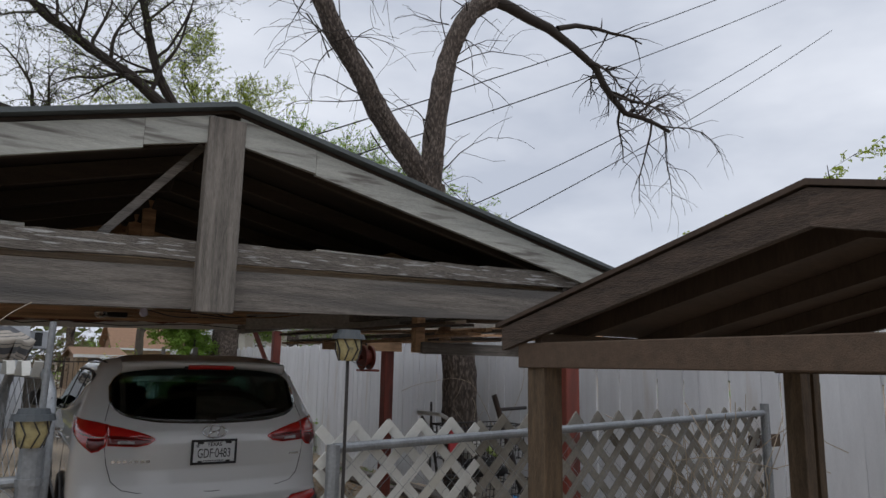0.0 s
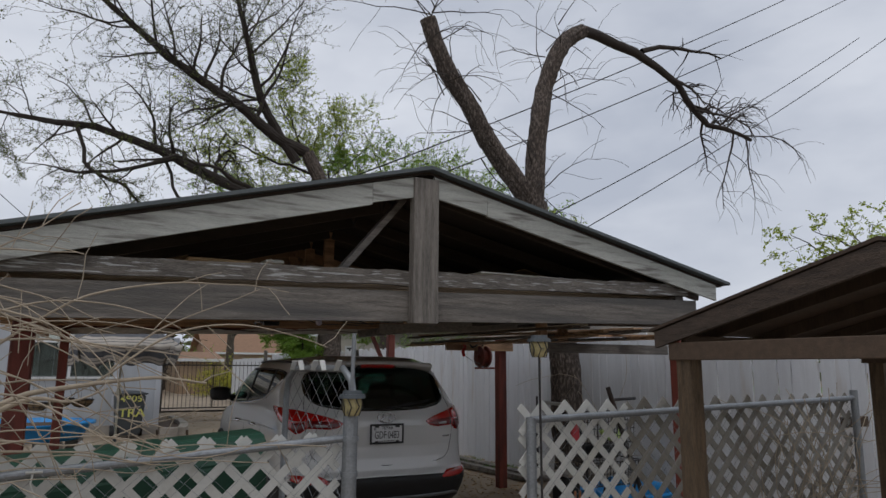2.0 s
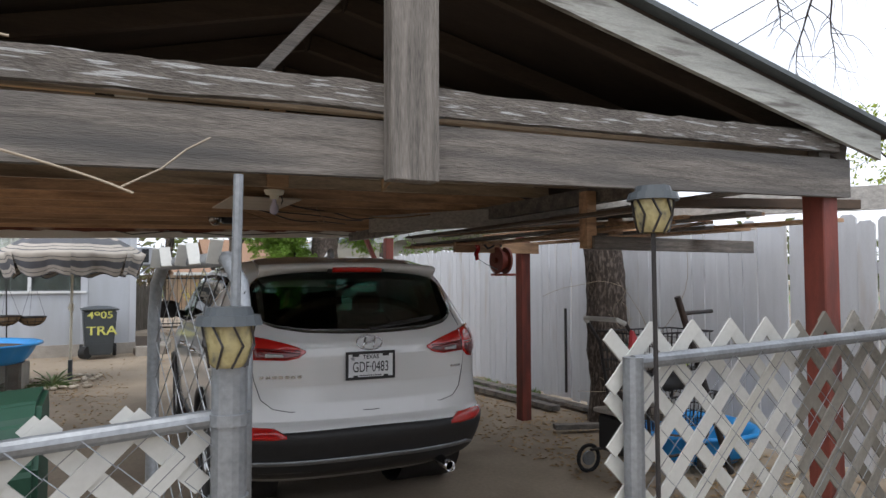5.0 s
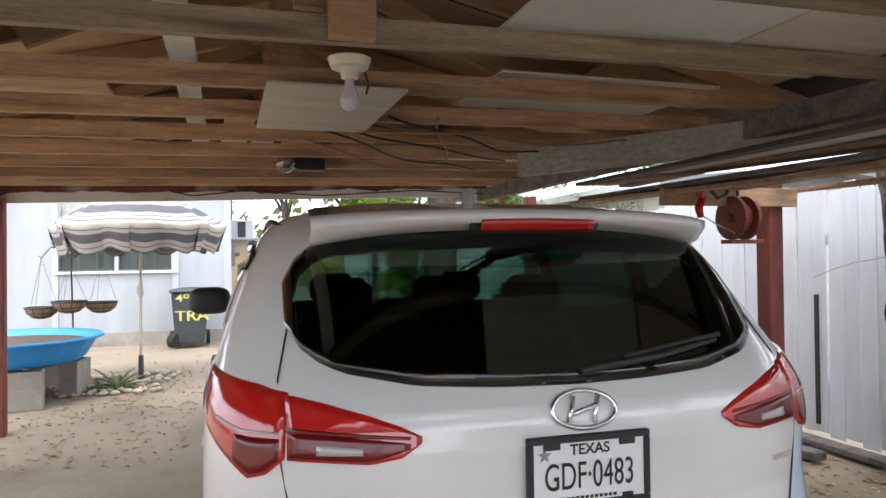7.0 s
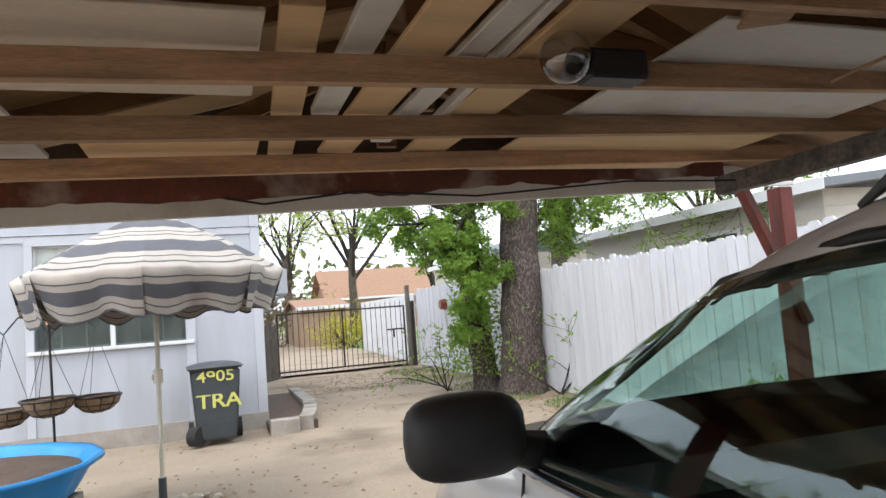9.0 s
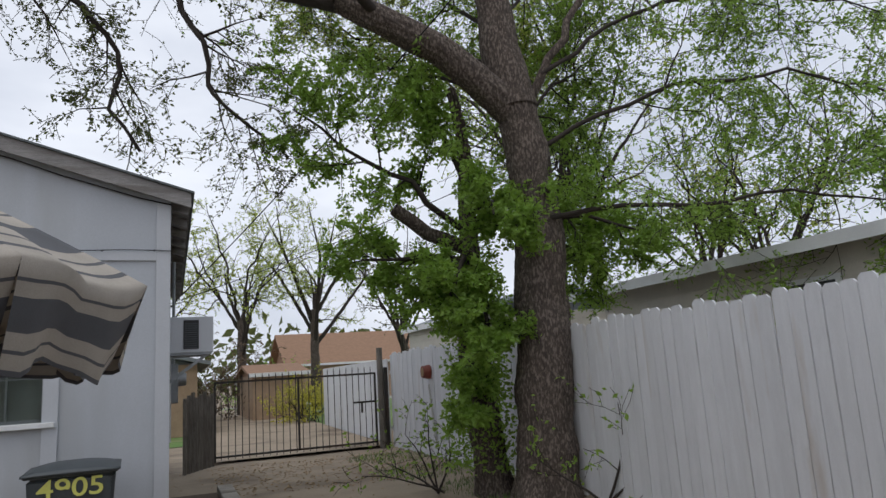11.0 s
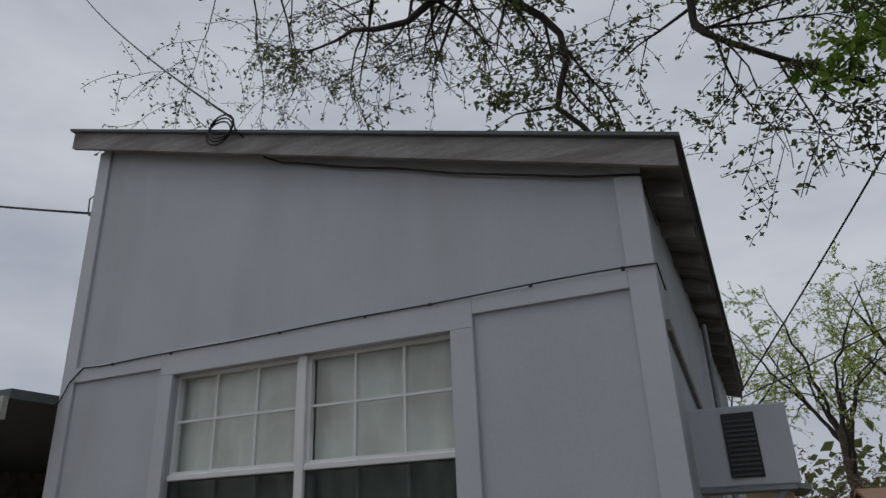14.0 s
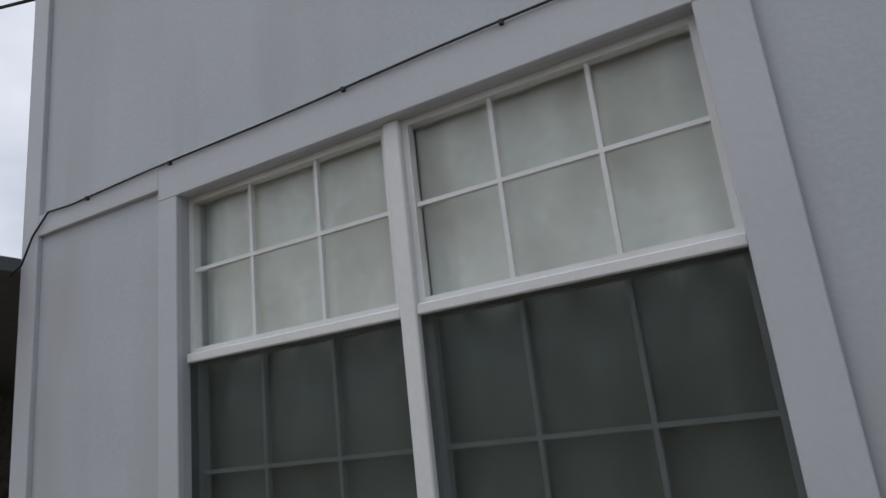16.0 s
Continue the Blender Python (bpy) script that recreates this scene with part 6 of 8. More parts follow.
# the cloth is striped across: each stripe is a strip of its own
gore_w = math.tau / 8
STRIPES = [(0.0, 0.10, 0), (0.10, 0.17, 1), (0.17, 0.185, 0), (0.185, 0.25, 1), (0.25, 0.40, 0), (0.40, 0.47, 1), (0.47, 0.485, 0), (0.485, 0.53, 1), (0.53, 0.545, 0), (0.545, 0.62, 1), (0.62, 0.78, 0), (0.78, 0.84, 1), (0.84, 0.855, 0), (0.855, 0.91, 1), (0.91, 0.93, 0), (0.93, 1.0, 1)]
for g in range(8):
    for shade in (0, 1):
        bm = B()
        for t0, t1, c in STRIPES:
            if c == shade:
                grid_sheet(bm, 10, 2, lambda u, v: canopy_at((g + u) * gore_w, t0 + (t1 - t0) * v))
        def flap(u, d, off):
            """A place on the hanging edge of the cloth, d metres below the rim."""
            out = Vector((math.cos((g + u) * gore_w), math.sin((g + u) * gore_w), 0))
            return canopy_at((g + u) * gore_w, 1.0) + out * (off - 0.10 * d / 0.30 + 0.03 * math.sin(u * 11 + g) * d / 0.30) + Vector((0, 0, -d * (1 + 0.12 * math.sin(u * 9 + g))))
        for d0, d1, c in ((0.0, 0.05, 1), (0.05, 0.06, 0), (0.06, 0.10, 1), (0.10, 0.19, 0), (0.19, 0.235, 1), (0.235, 0.245, 0), (0.245, 0.285, 1), (0.285, 0.30, 0)):
            if c == shade:
                grid_sheet(bm, 10, 1, lambda u, v: flap(u, d0 + (d1 - d0) * v, 0.0))
        bmesh.ops.remove_doubles(bm, verts=bm.verts, dist=0.0005)
        part("canopy_stripes", bm, STRIPE_DARK if shade == 0 else STRIPE_PALE, umbrella, "charcoal stripes" if shade == 0 else "oatmeal stripes", smooth=True)
for g in range(8):
    a = g * gore_w
    bm = B()
    tube(bm, [canopy_at(a, t) + Vector((0, 0, -0.012)) for t in (0.02, 0.4, 0.7, 0.99)], 0.006, 6)
    rib = part("rib", bm, CREAM, umbrella)
    bm = B()
    tube(bm, [(UX, UY, 1.86), canopy_at(a, 0.5) + Vector((0, 0, -0.015))], 0.005, 6)
    part("strut", bm, CREAM, rib)


# ---- moulded paddling pools ----
def paddling_pool(at, r0, depth, label, fill, tilt_x=0.0, tilt_y=0.0, oval=1.0):
    t = thing("paddling_pool", at, label, "paddling pool")
    m = pose(at[0], at[1], at[2], tilt_x, tilt_y, 0)
    n = 56

    def ring(r, z, wave):
        return [m @ Vector(((r + wave * math.sin(14 * a)) * math.cos(a) * oval, (r + wave * math.sin(14 * a)) * math.sin(a), z)) for a in np.linspace(0, math.tau, n + 1)[:-1]]
    bm = B()
    prof = [(r0 * 0.80, 0.0, 0), (r0 * 0.84, 0.03, 0.008), (r0 * 0.88, depth * 0.40, 0.022), (r0 * 0.92, depth * 0.65, 0.024), (r0 * 0.95, depth * 0.85, 0.014), (r0, depth, 0.010), (r0 + 0.035, depth + 0.005, 0.010), (r0 + 0.04, depth - 0.03, 0.010),
            (r0 + 0.034, depth - 0.03, 0.010), (r0 + 0.028, depth - 0.004, 0.010)]
    rings = [[bm.verts.new(p) for p in ring(*q)] for q in prof]
    for a, b in zip(rings, rings[1:]):
        for k in range(n):
            bm.faces.new((a[k], a[(k + 1) % n], b[(k + 1) % n], b[k]))
    bm.faces.new(rings[0][::-1])
    part("shell", bm, POOL_BLUE, t, "bright blue moulded plastic shell", smooth=True)
    if fill:
        bm = B()
        vs = [bm.verts.new(p) for p in ring(r0 * 0.90, depth * fill, 0.0)]
        bm.faces.new(vs)
        bmesh.ops.poke(bm, faces=bm.faces)
        part("soil", bm, SOIL, t, "dark soil with dead leaves")
    return t


paddling_pool((-1.62, 12.05, 0.40), 0.93, 0.27, "bright blue paddling pool planter standing on concrete blocks", 0.75)
paddling_pool((4.56, 5.30, 0.01), 0.62, 0.25, "bright blue paddling pool lying on the ground by the fence", 0.15, oval=0.92)


def cinder_block(at, rz=0):
    t = thing("concrete_block", at, "hollow grey concrete block under the pool", "block", "blocks under the pool", rz=rz)
    for dx in (-0.185, 0.0, 0.185):
        bm = B()
        box(bm, dx - 0.012, -0.07, 0, dx + 0.012, 0.07, 0.39, 0.003)
        part("web", bm, CONCRETE, t, local=True)
    for dy in (-0.085, 0.085):
        bm = B()
        box(bm, -0.197, dy - 0.014, 0, 0.197, dy + 0.014, 0.39, 0.004)
        part("shell", bm, CONCRETE, t, local=True)


for bx, by, rz in ((-1.30, 11.42, 8), (-0.95, 12.15, 80), (-1.35, 12.75, 30), (-2.1, 11.6, -10), (-2.2, 12.5, 60)):
    cinder_block((bx, by, -0.01), rz)

# hanging baskets on a double crook
crook = thing("basket_stand", (-1.20, 13.45, 0), "black double-crook stand with three hanging wire baskets", "plant stand")
bm = B()
rod(bm, (-1.20, 13.45, -0.05), (-1.24, 13.45, 1.62), 0.011, sides=8)
part("pole", bm, BLACK_IRON, crook)
for sg in (-1, 1):
    bm = B()
    tube(bm, [(-1.23, 13.45, 1.50), (-1.23 + sg * 0.10, 13.45, 1.66), (-1.23 + sg * 0.24, 13.45, 1.68), (-1.23 + sg * 0.32, 13.45, 1.58), (-1.23 + sg * 0.35, 13.45, 1.54), (-1.23 + sg * 0.38, 13.45, 1.57)], 0.007, 6)
    part("crook_arm", bm, BLACK_IRON, crook)
bm = B()
rod(bm, (-1.24, 13.45, 1.60), (-1.24, 13.45, 1.72), 0.022, 0.004, sides=8)
part("torch_tip", bm, material("orange_flame_glass", (0.55, 0.22, 0.05), 0.4, var=0.2, bump=0), crook, "orange torch tip")


def basket(x, y, z, r, top):
    t = thing("hanging_basket", (x, y, z), "half-round wire basket with brown coir lining", "basket", "baskets on the crook stand")
    bm = B()
    rings = [[bm.verts.new((x + r * math.cos(p) * math.cos(a), y + r * math.cos(p) * math.sin(a), z - 0.75 * r * math.sin(p))) for a in np.linspace(0, math.tau, 21)[:-1]] for p in np.linspace(0, 1.45, 7)]
    for a, b in zip(rings, rings[1:]):
        for k in range(20):
            bm.faces.new((a[k], a[(k + 1) % 20], b[(k + 1) % 20], b[k]))
    bm.faces.new(rings[-1])
    part("coir_liner", bm, COIR, t, smooth=True)
    bm = B()
    for p in (0.0, 0.5, 0.95):
        tube(bm, [(x + (r * math.cos(p) + 0.006) * math.cos(a), y + (r * math.cos(p) + 0.006) * math.sin(a), z - 0.75 * r * math.sin(p)) for a in np.linspace(0, math.tau, 21)], 0.005 if p else 0.012, 5, cap=False)
    for k in range(10):
        a = k * math.tau / 10
        tube(bm, [(x + (r * math.cos(p) + 0.006) * math.cos(a), y + (r * math.cos(p) + 0.006) * math.sin(a), z - 0.76 * r * math.sin(p)) for p in (0, 0.5, 1.0, 1.45)], 0.005, 4)
    part("wire_frame", bm, BLACK_IRON, t)
    bm = B()
    for k in range(3):
        a = k * math.tau / 3 + 0.4
        tube(bm, [(x + r * math.cos(a), y + r * math.sin(a), z), (x, y, top)], 0.003, 4)
    part("chains", bm, BLACK_IRON, t)


basket(-1.58, 13.45, 0.90, 0.19, 1.54)
basket(-0.88, 13.45, 0.95, 0.19, 1.54)
basket(-1.22, 13.25, 0.98, 0.20, 1.50)

# spiky plant with striped leaves
AGAVE = material("grey_green_spiky_leaf", (0.16, 0.22, 0.10), 0.6, var=0.25, scale=10, bump=0.1, tint=(0.42, 0.40, 0.20), tint_at=0.62, tint_scale=8)
agave = thing("agave_plant", (-0.52, 12.25, 0), "spiky grey-green agave with yellow leaf edges", "plant")
rng = random.Random(8)
for k in range(26):
    a, e, ln = rng.uniform(0, math.tau), rng.uniform(0.15, 1.3), rng.uniform(0.22, 0.42)
    d = Vector((math.cos(a) * math.cos(e), math.sin(a) * math.cos(e), math.sin(e)))
    side = Vector((-math.sin(a), math.cos(a), 0))
    bm = B()
    base = Vector((-0.52, 12.25, 0.0))
    grid_sheet(bm, 6, 2, lambda u, v: base + d * ln * u + Vector((0, 0, -0.08 * u * u)) + side * (v - 0.5) * 0.055 * (1 - u) ** 0.6 * (0.6 + 0.8 * u) + Vector((0, 0, 0.012 * abs(2 * v - 1))))
    part("leaf", thick(bm, 0.004), AGAVE, agave)

# stones round the bed, stones and bricks
rng = random.Random(9)
stone_meshes = []
for k in range(6):
    bm = B()
    bmesh.ops.create_icosphere(bm, subdivisions=2, radius=1)
    for v in bm.verts:
        v.co *= 1 + 0.28 * noise.noise(v.co * 1.3 + Vector((k * 7, 0, 0)))
        v.co.z *= 0.6
    me = mesh_of(bm, "stone", True)
    me.materials.append(PEBBLE)
    stone_meshes.append(me)
stone_bed = thing("stone_bed", (-0.6, 12.4, 0), "loose edging of pale rounded stones", "stones", kind="structure")
for k in range(150):
    x, y = rng.uniform(-1.6, 0.1), rng.uniform(11.9, 13.3)
    if math.hypot(x + 1.62, y - 12.05) < 0.5:
        continue
    s = rng.uniform(0.02, 0.06)
    piece("stone", stone_meshes[k % 6], pose(x, y, s * 0.25, 0, 0, rng.uniform(0, 360)) @ Matrix.Diagonal((s, s * rng.uniform(0.7, 1.1), s, 1)), stone_bed)


def scatter_leaves(name, label, mat, boxes, count, size, seed):
    w = Wood(seed)
    for k in range(count):
        x0, y0, x1, y1 = boxes[w.rng.randrange(len(boxes))]
        q = Vector((w.rng.uniform(x0, x1), w.rng.uniform(y0, y1), 0.004))
        q.z += ground_z(q.x, q.y)
        i = len(w.lv)
        s, a = size * w.rng.uniform(0.5, 1.3), w.rng.uniform(0, 6.28)
        c = Vector((math.cos(a), math.sin(a), 0)) * s
        n = Vector((-math.sin(a), math.cos(a), 0)) * s * 0.35
        w.lv += [q, q + c * 0.5 + n + Vector((0, 0, 0.012)), q + c + Vector((0, 0, 0.006)), q + c * 0.5 - n + Vector((0, 0, 0.012))]
        w.lf += [(i, i + 1, i + 2), (i, i + 2, i + 3)]
    me = w.mesh(name, "leaf")
    me.materials.append(mat)
    tagged(new(name, me), label, "leaf litter", kind="stuff")


scatter_leaves("leaf_litter", "dry brown leaves scattered over the dirt", LITTER, [(3.3, 4.0, 5.2, 10.5), (3.3, 4.0, 5.2, 10.5), (-2, 10.5, 5.0, 24), (4.3, 10, 5.25, 18), (-2.5, 9, 0.4, 13.5), (1.5, 20, 5, 24)], 5200, 0.055, 71)


def grass_tufts(name, label, patches, count, seed):
    w = Wood(seed)
    for k in range(count):
        cx, cy, r = patches[w.rng.randrange(len(patches))]
        a, q = w.rng.uniform(0, 6.28), w.rng.random() ** 0.5 * r
        p = Vector((cx + q * math.cos(a), cy + q * math.sin(a), 0))
        p.z = ground_z(p.x, p.y)
        h, b = w.rng.uniform(0.03, 0.11), w.rng.uniform(0, 6.28)
        s = Vector((math.cos(b), math.sin(b), 0)) * 0.005
        lean = Vector((w.rng.gauss(0, 0.02), w.rng.gauss(0, 0.02), h))
        i = len(w.lv)
        w.lv += [p - s, p + s, p + lean]
        w.lf.append((i, i + 1, i + 2))
    me = w.mesh(name, "leaf")
    me.materials.append(GRASS_GREEN)
    tagged(new(name, me), label, "grass", kind="stuff")


grass_tufts("grass_tufts", "thin green grass tufts along the fence foot", [(4.9, 18.5, 0.8), (4.6, 20.5, 0.9), (4.7, 22.8, 0.8), (5.0, 15.5, 0.5), (4.9, 12.5, 0.5), (5.05, 8.6, 0.3), (5.0, 9.6, 0.3), (-0.6, 12.2, 0.3), (4.4, 17.0, 0.7)], 6500, 72)


# ---- house window: two sash units side by side ----
window = thing("window_1", (-1.215, WALL_Y, WIN_Z0), "wide white double sash window with drawn pale curtains", "window", kind="structure")
WY = WALL_Y + 0.05
MID_X, MID_Z = -1.165, 2.085


def frame_bar(parent, name, x0, z0, x1, z1, y0, y1, mat=None, bevel=0.004):
    bm = B()
    box(bm, x0, y0, z0, x1, y1, z1, bevel)
    return part(name, bm, mat or WHITE_PAINT, parent)


frame_bar(window, "window_sill", WIN_X0 - 0.07, WIN_Z0 - 0.045, WIN_X1 + 0.10, WIN_Z0, WALL_Y - 0.06, WALL_Y + 0.14)
frame_bar(window, "mullion", MID_X - 0.028, WIN_Z0, MID_X + 0.028, WIN_Z1, WALL_Y + 0.012, WALL_Y + 0.10)
for x0, x1 in ((WIN_X0, MID_X - 0.028), (MID_X + 0.028, WIN_X1)):
    for nm, z0, z1, y, screen in (("upper_sash", MID_Z, WIN_Z1, WY, False), ("lower_sash", WIN_Z0, MID_Z - 0.002, WY + 0.03, True)):
        bm = B()
        f = 0.022
        box(bm, x0, y - 0.015, z0, x0 + f, y + 0.02, z1)
        box(bm, x1 - f, y - 0.015, z0, x1, y + 0.02, z1)
        box(bm, x0 + f, y - 0.015, z0, x1 - f, y + 0.02, z0 + f + 0.01)
        box(bm, x0 + f, y - 0.015, z1 - f, x1 - f, y + 0.02, z1)
        sash = part(nm, bm, WHITE_PAINT, window)
        for k in (1, 2):
            mx = x0 + (x1 - x0) * k / 3
            bm = B()
            box(bm, mx - 0.0065, y - 0.006, z0 + f, mx + 0.0065, y + 0.012, z1 - f)
            part("glazing_bar", bm, WHITE_PAINT, sash)
        mz = (z0 + z1) / 2 + (0 if screen else 0.018)
        bm = B()
        box(bm, x0 + f, y - 0.007, mz - 0.0065, x1 - f, y + 0.011, mz + 0.0065)
        part("glazing_bar", bm, WHITE_PAINT, sash)
        bm = B()
        box(bm, x0 + f, y + 0.013, z0 + f, x1 - f, y + 0.016, z1 - f)
        pane = part("pane", bm, CLEAR_GLASS, sash)
        pane.visible_shadow = False
        if screen:
            bm = B()
            box(bm, x0 + 0.004, WALL_Y + 0.030, z0 + 0.004, x1 - 0.004, WALL_Y + 0.033, z1 - 0.012)
            part("insect_screen", bm, SCREEN_MESH, window, "dark insect screen")
    frame_bar(window, "meeting_rail", x0, MID_Z - 0.018, x1, MID_Z + 0.014, WALL_Y + 0.016, WALL_Y + 0.06)
    bm = B()
    grid_sheet(bm, 40, 2, lambda u, v: Vector((x0 + (x1 - x0) * u, WALL_Y + 0.118 + 0.010 * math.sin(u * 34), WIN_Z0 + (WIN_Z1 - WIN_Z0) * v)))
    part("curtain", bm, BLIND, window, "drawn pale grey curtain", smooth=True)
bm = B()
box(bm, WIN_X0, WALL_Y + 0.16, WIN_Z0, WIN_X0 + 0.055, WALL_Y + 0.19, WIN_Z1)
part("inner_jamb", bm, PLY, window, "bare wood inner jamb")

# raised trim boards on the wall
TB = 0.022
for nm, x0, z0, x1, z1 in (("corner_board", WALL_X1 - 0.107, 0.22, WALL_X1 + TB, roof_z(WALL_X1) - 0.0), ("corner_board", WALL_X0 - 0.005, 0.22, WALL_X0 + 0.11, roof_z(WALL_X0 + 0.1) - 0.02),
                       ("head_board", WALL_X0 + 0.11, 2.727, WIN_X0 - 0.10, 2.82), ("head_board", WIN_X0 - 0.10, WIN_Z1, WIN_X1 + 0.125, 2.835), ("head_board", WIN_X1 + 0.125, 2.748, WALL_X1 - 0.107, 2.835),
                       ("side_board", WIN_X0 - 0.10, 0.22, WIN_X0, WIN_Z1), ("side_board", WIN_X1, 0.22, WIN_X1 + 0.125, WIN_Z1)):
    bm = B()
    box(bm, x0, WALL_Y - TB, z0, x1, WALL_Y + 0.003, z1, 0.003)
    tagged(solo("trim", bm, HOUSE_TRIM, "flat painted trim board on the house wall", "trim", "structure"))
bm = B()
box(bm, WALL_X0 - 0.01, WALL_Y - 0.035, -0.1, WALL_X1 + 0.03, WALL_Y + 0.0, 0.22)
solo("baseboard", bm, CONCRETE, "stained concrete footing under the house wall", "footing", "structure")

# cables on the wall
CABLE = plain("black_cable", (0.012, 0.012, 0.013), 0.6)


def cable(name, pts, r, label, mat=None):
    bm = B()
    tube(bm, pts, r, 6)
    return solo(name, bm, mat or CABLE, label, "cable", smooth=True)


cable("wall_cable", [(WALL_X1 + 0.03, 17.0, 2.78), (WALL_X1 + 0.03, WALL_Y - 0.03, 2.84), (0.66, WALL_Y - 0.03, 2.847)] + [(x, WALL_Y - 0.03, 2.846 - 0.012 * (0.4 - x) + 0.003 * math.sin(x * 5)) for x in np.linspace(0.5, -2.7, 16)] + [(-2.86, WALL_Y - 0.03, 2.815), (-2.965, WALL_Y - 0.03, 2.733), (-3.02, WALL_Y - 0.04, 2.613), (-3.08, WALL_Y - 0.05, 2.58)], 0.0045, "thin black cable stapled along the house wall")
bm = B()
for x in (0.64, 0.19, -0.35, -0.74, -1.3, -2.11, -2.6):
    box(bm, x - 0.006, WALL_Y - 0.036, 2.836 - 0.012 * (0.4 - x), x + 0.006, WALL_Y, 2.85 - 0.012 * (0.4 - x))
solo("cable_clips", bm, CABLE, "small black clips holding the wall cable", "clips")
cable("eave_cable", [(WALL_X1 + 0.02, 17.3, 3.24), (WALL_X1 + 0.02, WALL_Y - 0.03, 3.30), (0.5, WALL_Y - 0.03, 3.36)] + [(x, WALL_Y - 0.03, 3.443 - 0.318 * (x - 0.198) + 0.006 * math.sin(x * 9)) for x in np.linspace(0.2, -1.35, 9)] + [(-1.46, WALL_Y - 0.05, 3.99), (-1.56, 16.72, 4.09), (-1.64, 16.645, 4.20), (-1.67, 16.64, 4.29)], 0.007, "black cable sagging under the eave")
bm = B()
for k in range(3):
    tube(bm, [(-1.775 + 0.10 * math.cos(a) + 0.02 * k, 16.64 - 0.01 * k, 4.205 + 0.085 * math.sin(a) + 0.015 * k) for a in np.linspace(0, math.tau, 17)], 0.006, 5, cap=False)
solo("cable_coil", bm, CABLE, "loose coil of black cable on the eave", "cable", smooth=True)


def sag(a, b, drop, n=18):
    a, b = Vector(a), Vector(b)
    return [a.lerp(b, k / n) - Vector((0, 0, drop * 4 * (k / n) * (1 - k / n))) for k in range(n + 1)]


cable("service_wire", sag((-1.67, 16.64, 4.29), (-8.3, 19.74, 10.7), 0.12), 0.009, "black overhead wire from the eave")
cable("service_wire", sag((WALL_X0 - 0.06, 16.83, 4.01), (-12.0, 16.83, 6.9), 0.1), 0.009, "black overhead wire from the house corner")
cable("drive_wire", sag((0.95, 23.6, 3.25), (4.85, 14.2, 6.9), 0.15), 0.010, "black overhead wire over the drive")
cable("drive_wire", sag((0.97, 23.7, 3.2), (9.5, 20.5, 6.6), 0.2), 0.008, "black overhead wire over the drive")
for a, b, d in (((3.5, 12.0, 4.7), (23.3, 12.0, 15.3), 0.25), ((3.6, 12.0, 5.4), (22.5, 12.0, 15.9), 0.2), ((4.6, 12.0, 3.1), (22.3, 12.0, 13.1), 0.35), ((6.5, 12, 3.2), (26, 12, 14.8), 0.3)):
    cable("power_line", sag(a, b, d), 0.014, "black overhead power line")
for at in ((WALL_X0 - 0.02, WALL_Y + 0.03, 4.0), ):
    bm = B()
    rod(bm, at, (at[0] - 0.06, at[1], at[2] + 0.01), 0.022, 0.018, sides=10)
    tube(bm, [(at[0] - 0.03, at[1], at[2] + 0.16), (at[0] - 0.09, at[1], at[2] + 0.14), (at[0] - 0.08, at[1], at[2] + 0.02)], 0.006, 5)
    solo("wire_insulator", bm, BIN_GREY, "small grey wire insulator on the house corner", "insulator")

# air conditioner in the side wall
ac = thing("window_air_conditioner", (0.95, 17.6, 1.88), "pale box air conditioner hung from the house side wall", "air conditioner")
bm = B()
box(bm, WALL_X1 - 0.02, 17.40, 1.885, 1.21, 17.95, 2.26, 0.008)
part("housing", bm, HOUSE_TRIM, ac)
bm = B()
box(bm, 0.915, 17.392, 1.925, 1.065, 17.402, 2.225)
vent = part("vent_panel", bm, BLACK_PLASTIC, ac, "dark louvred vent")
for k in range(12):
    bm = B()
    box(bm, 0.925, 17.385, 1.935 + 0.0225 * k, 1.055, 17.393, 1.943 + 0.0225 * k)
    part("louvre", bm, BIN_GREY, vent)
bm = B()
for y in (17.45, 17.9):
    beam(bm, (WALL_X1 + 0.01, y, 1.60), (1.15, y, 1.87), 0.02, 0.03)
box(bm, WALL_X1, 17.40, 1.865, 1.19, 17.95, 1.884)
part("bracket", bm, GALV, ac)
for y0, z0, y1, z1, nm in ((18.2, 0.95, 18.9, 2.2, "side_window"), (20.2, 0.95, 21.0, 2.2, "side_window")):
    t = thing("window_2", (WALL_X1, (y0 + y1) / 2, z0), "small white framed side window of the house", "window", kind="structure")
    bm = B()
    for a, b, c, d in ((y0, z0, y1, z0 + 0.05), (y0, z1 - 0.05, y1, z1), (y0, z0 + 0.05, y0 + 0.05, z1 - 0.05), (y1 - 0.05, z0 + 0.05, y1, z1 - 0.05)):
        box(bm, WALL_X1 - 0.01, a, b, WALL_X1 + 0.035, c, d)
    part("window_frame", bm, WHITE_PAINT, t)
    bm = B()
    box(bm, WALL_X1 + 0.002, y0 + 0.05, z0 + 0.05, WALL_X1 + 0.008, y1 - 0.05, z1 - 0.05)
    part("pane", bm, SCREEN, t, "dark glass")
meter = thing("electric_meter", (WALL_X1 + 0.1, 19.5, 1.5), "round grey electricity meter on a box", "meter")
bm = B()
box(bm, WALL_X1, 19.35, 1.35, WALL_X1 + 0.12, 19.65, 1.85, 0.01)
part("meter_box", bm, GALV, meter)
bm = B()
rod(bm, (WALL_X1 + 0.12, 19.5, 1.65), (WALL_X1 + 0.22, 19.5, 1.65), 0.09, 0.08, sides=20)
part("glass_dome", bm, GALV, meter)
bm = B()
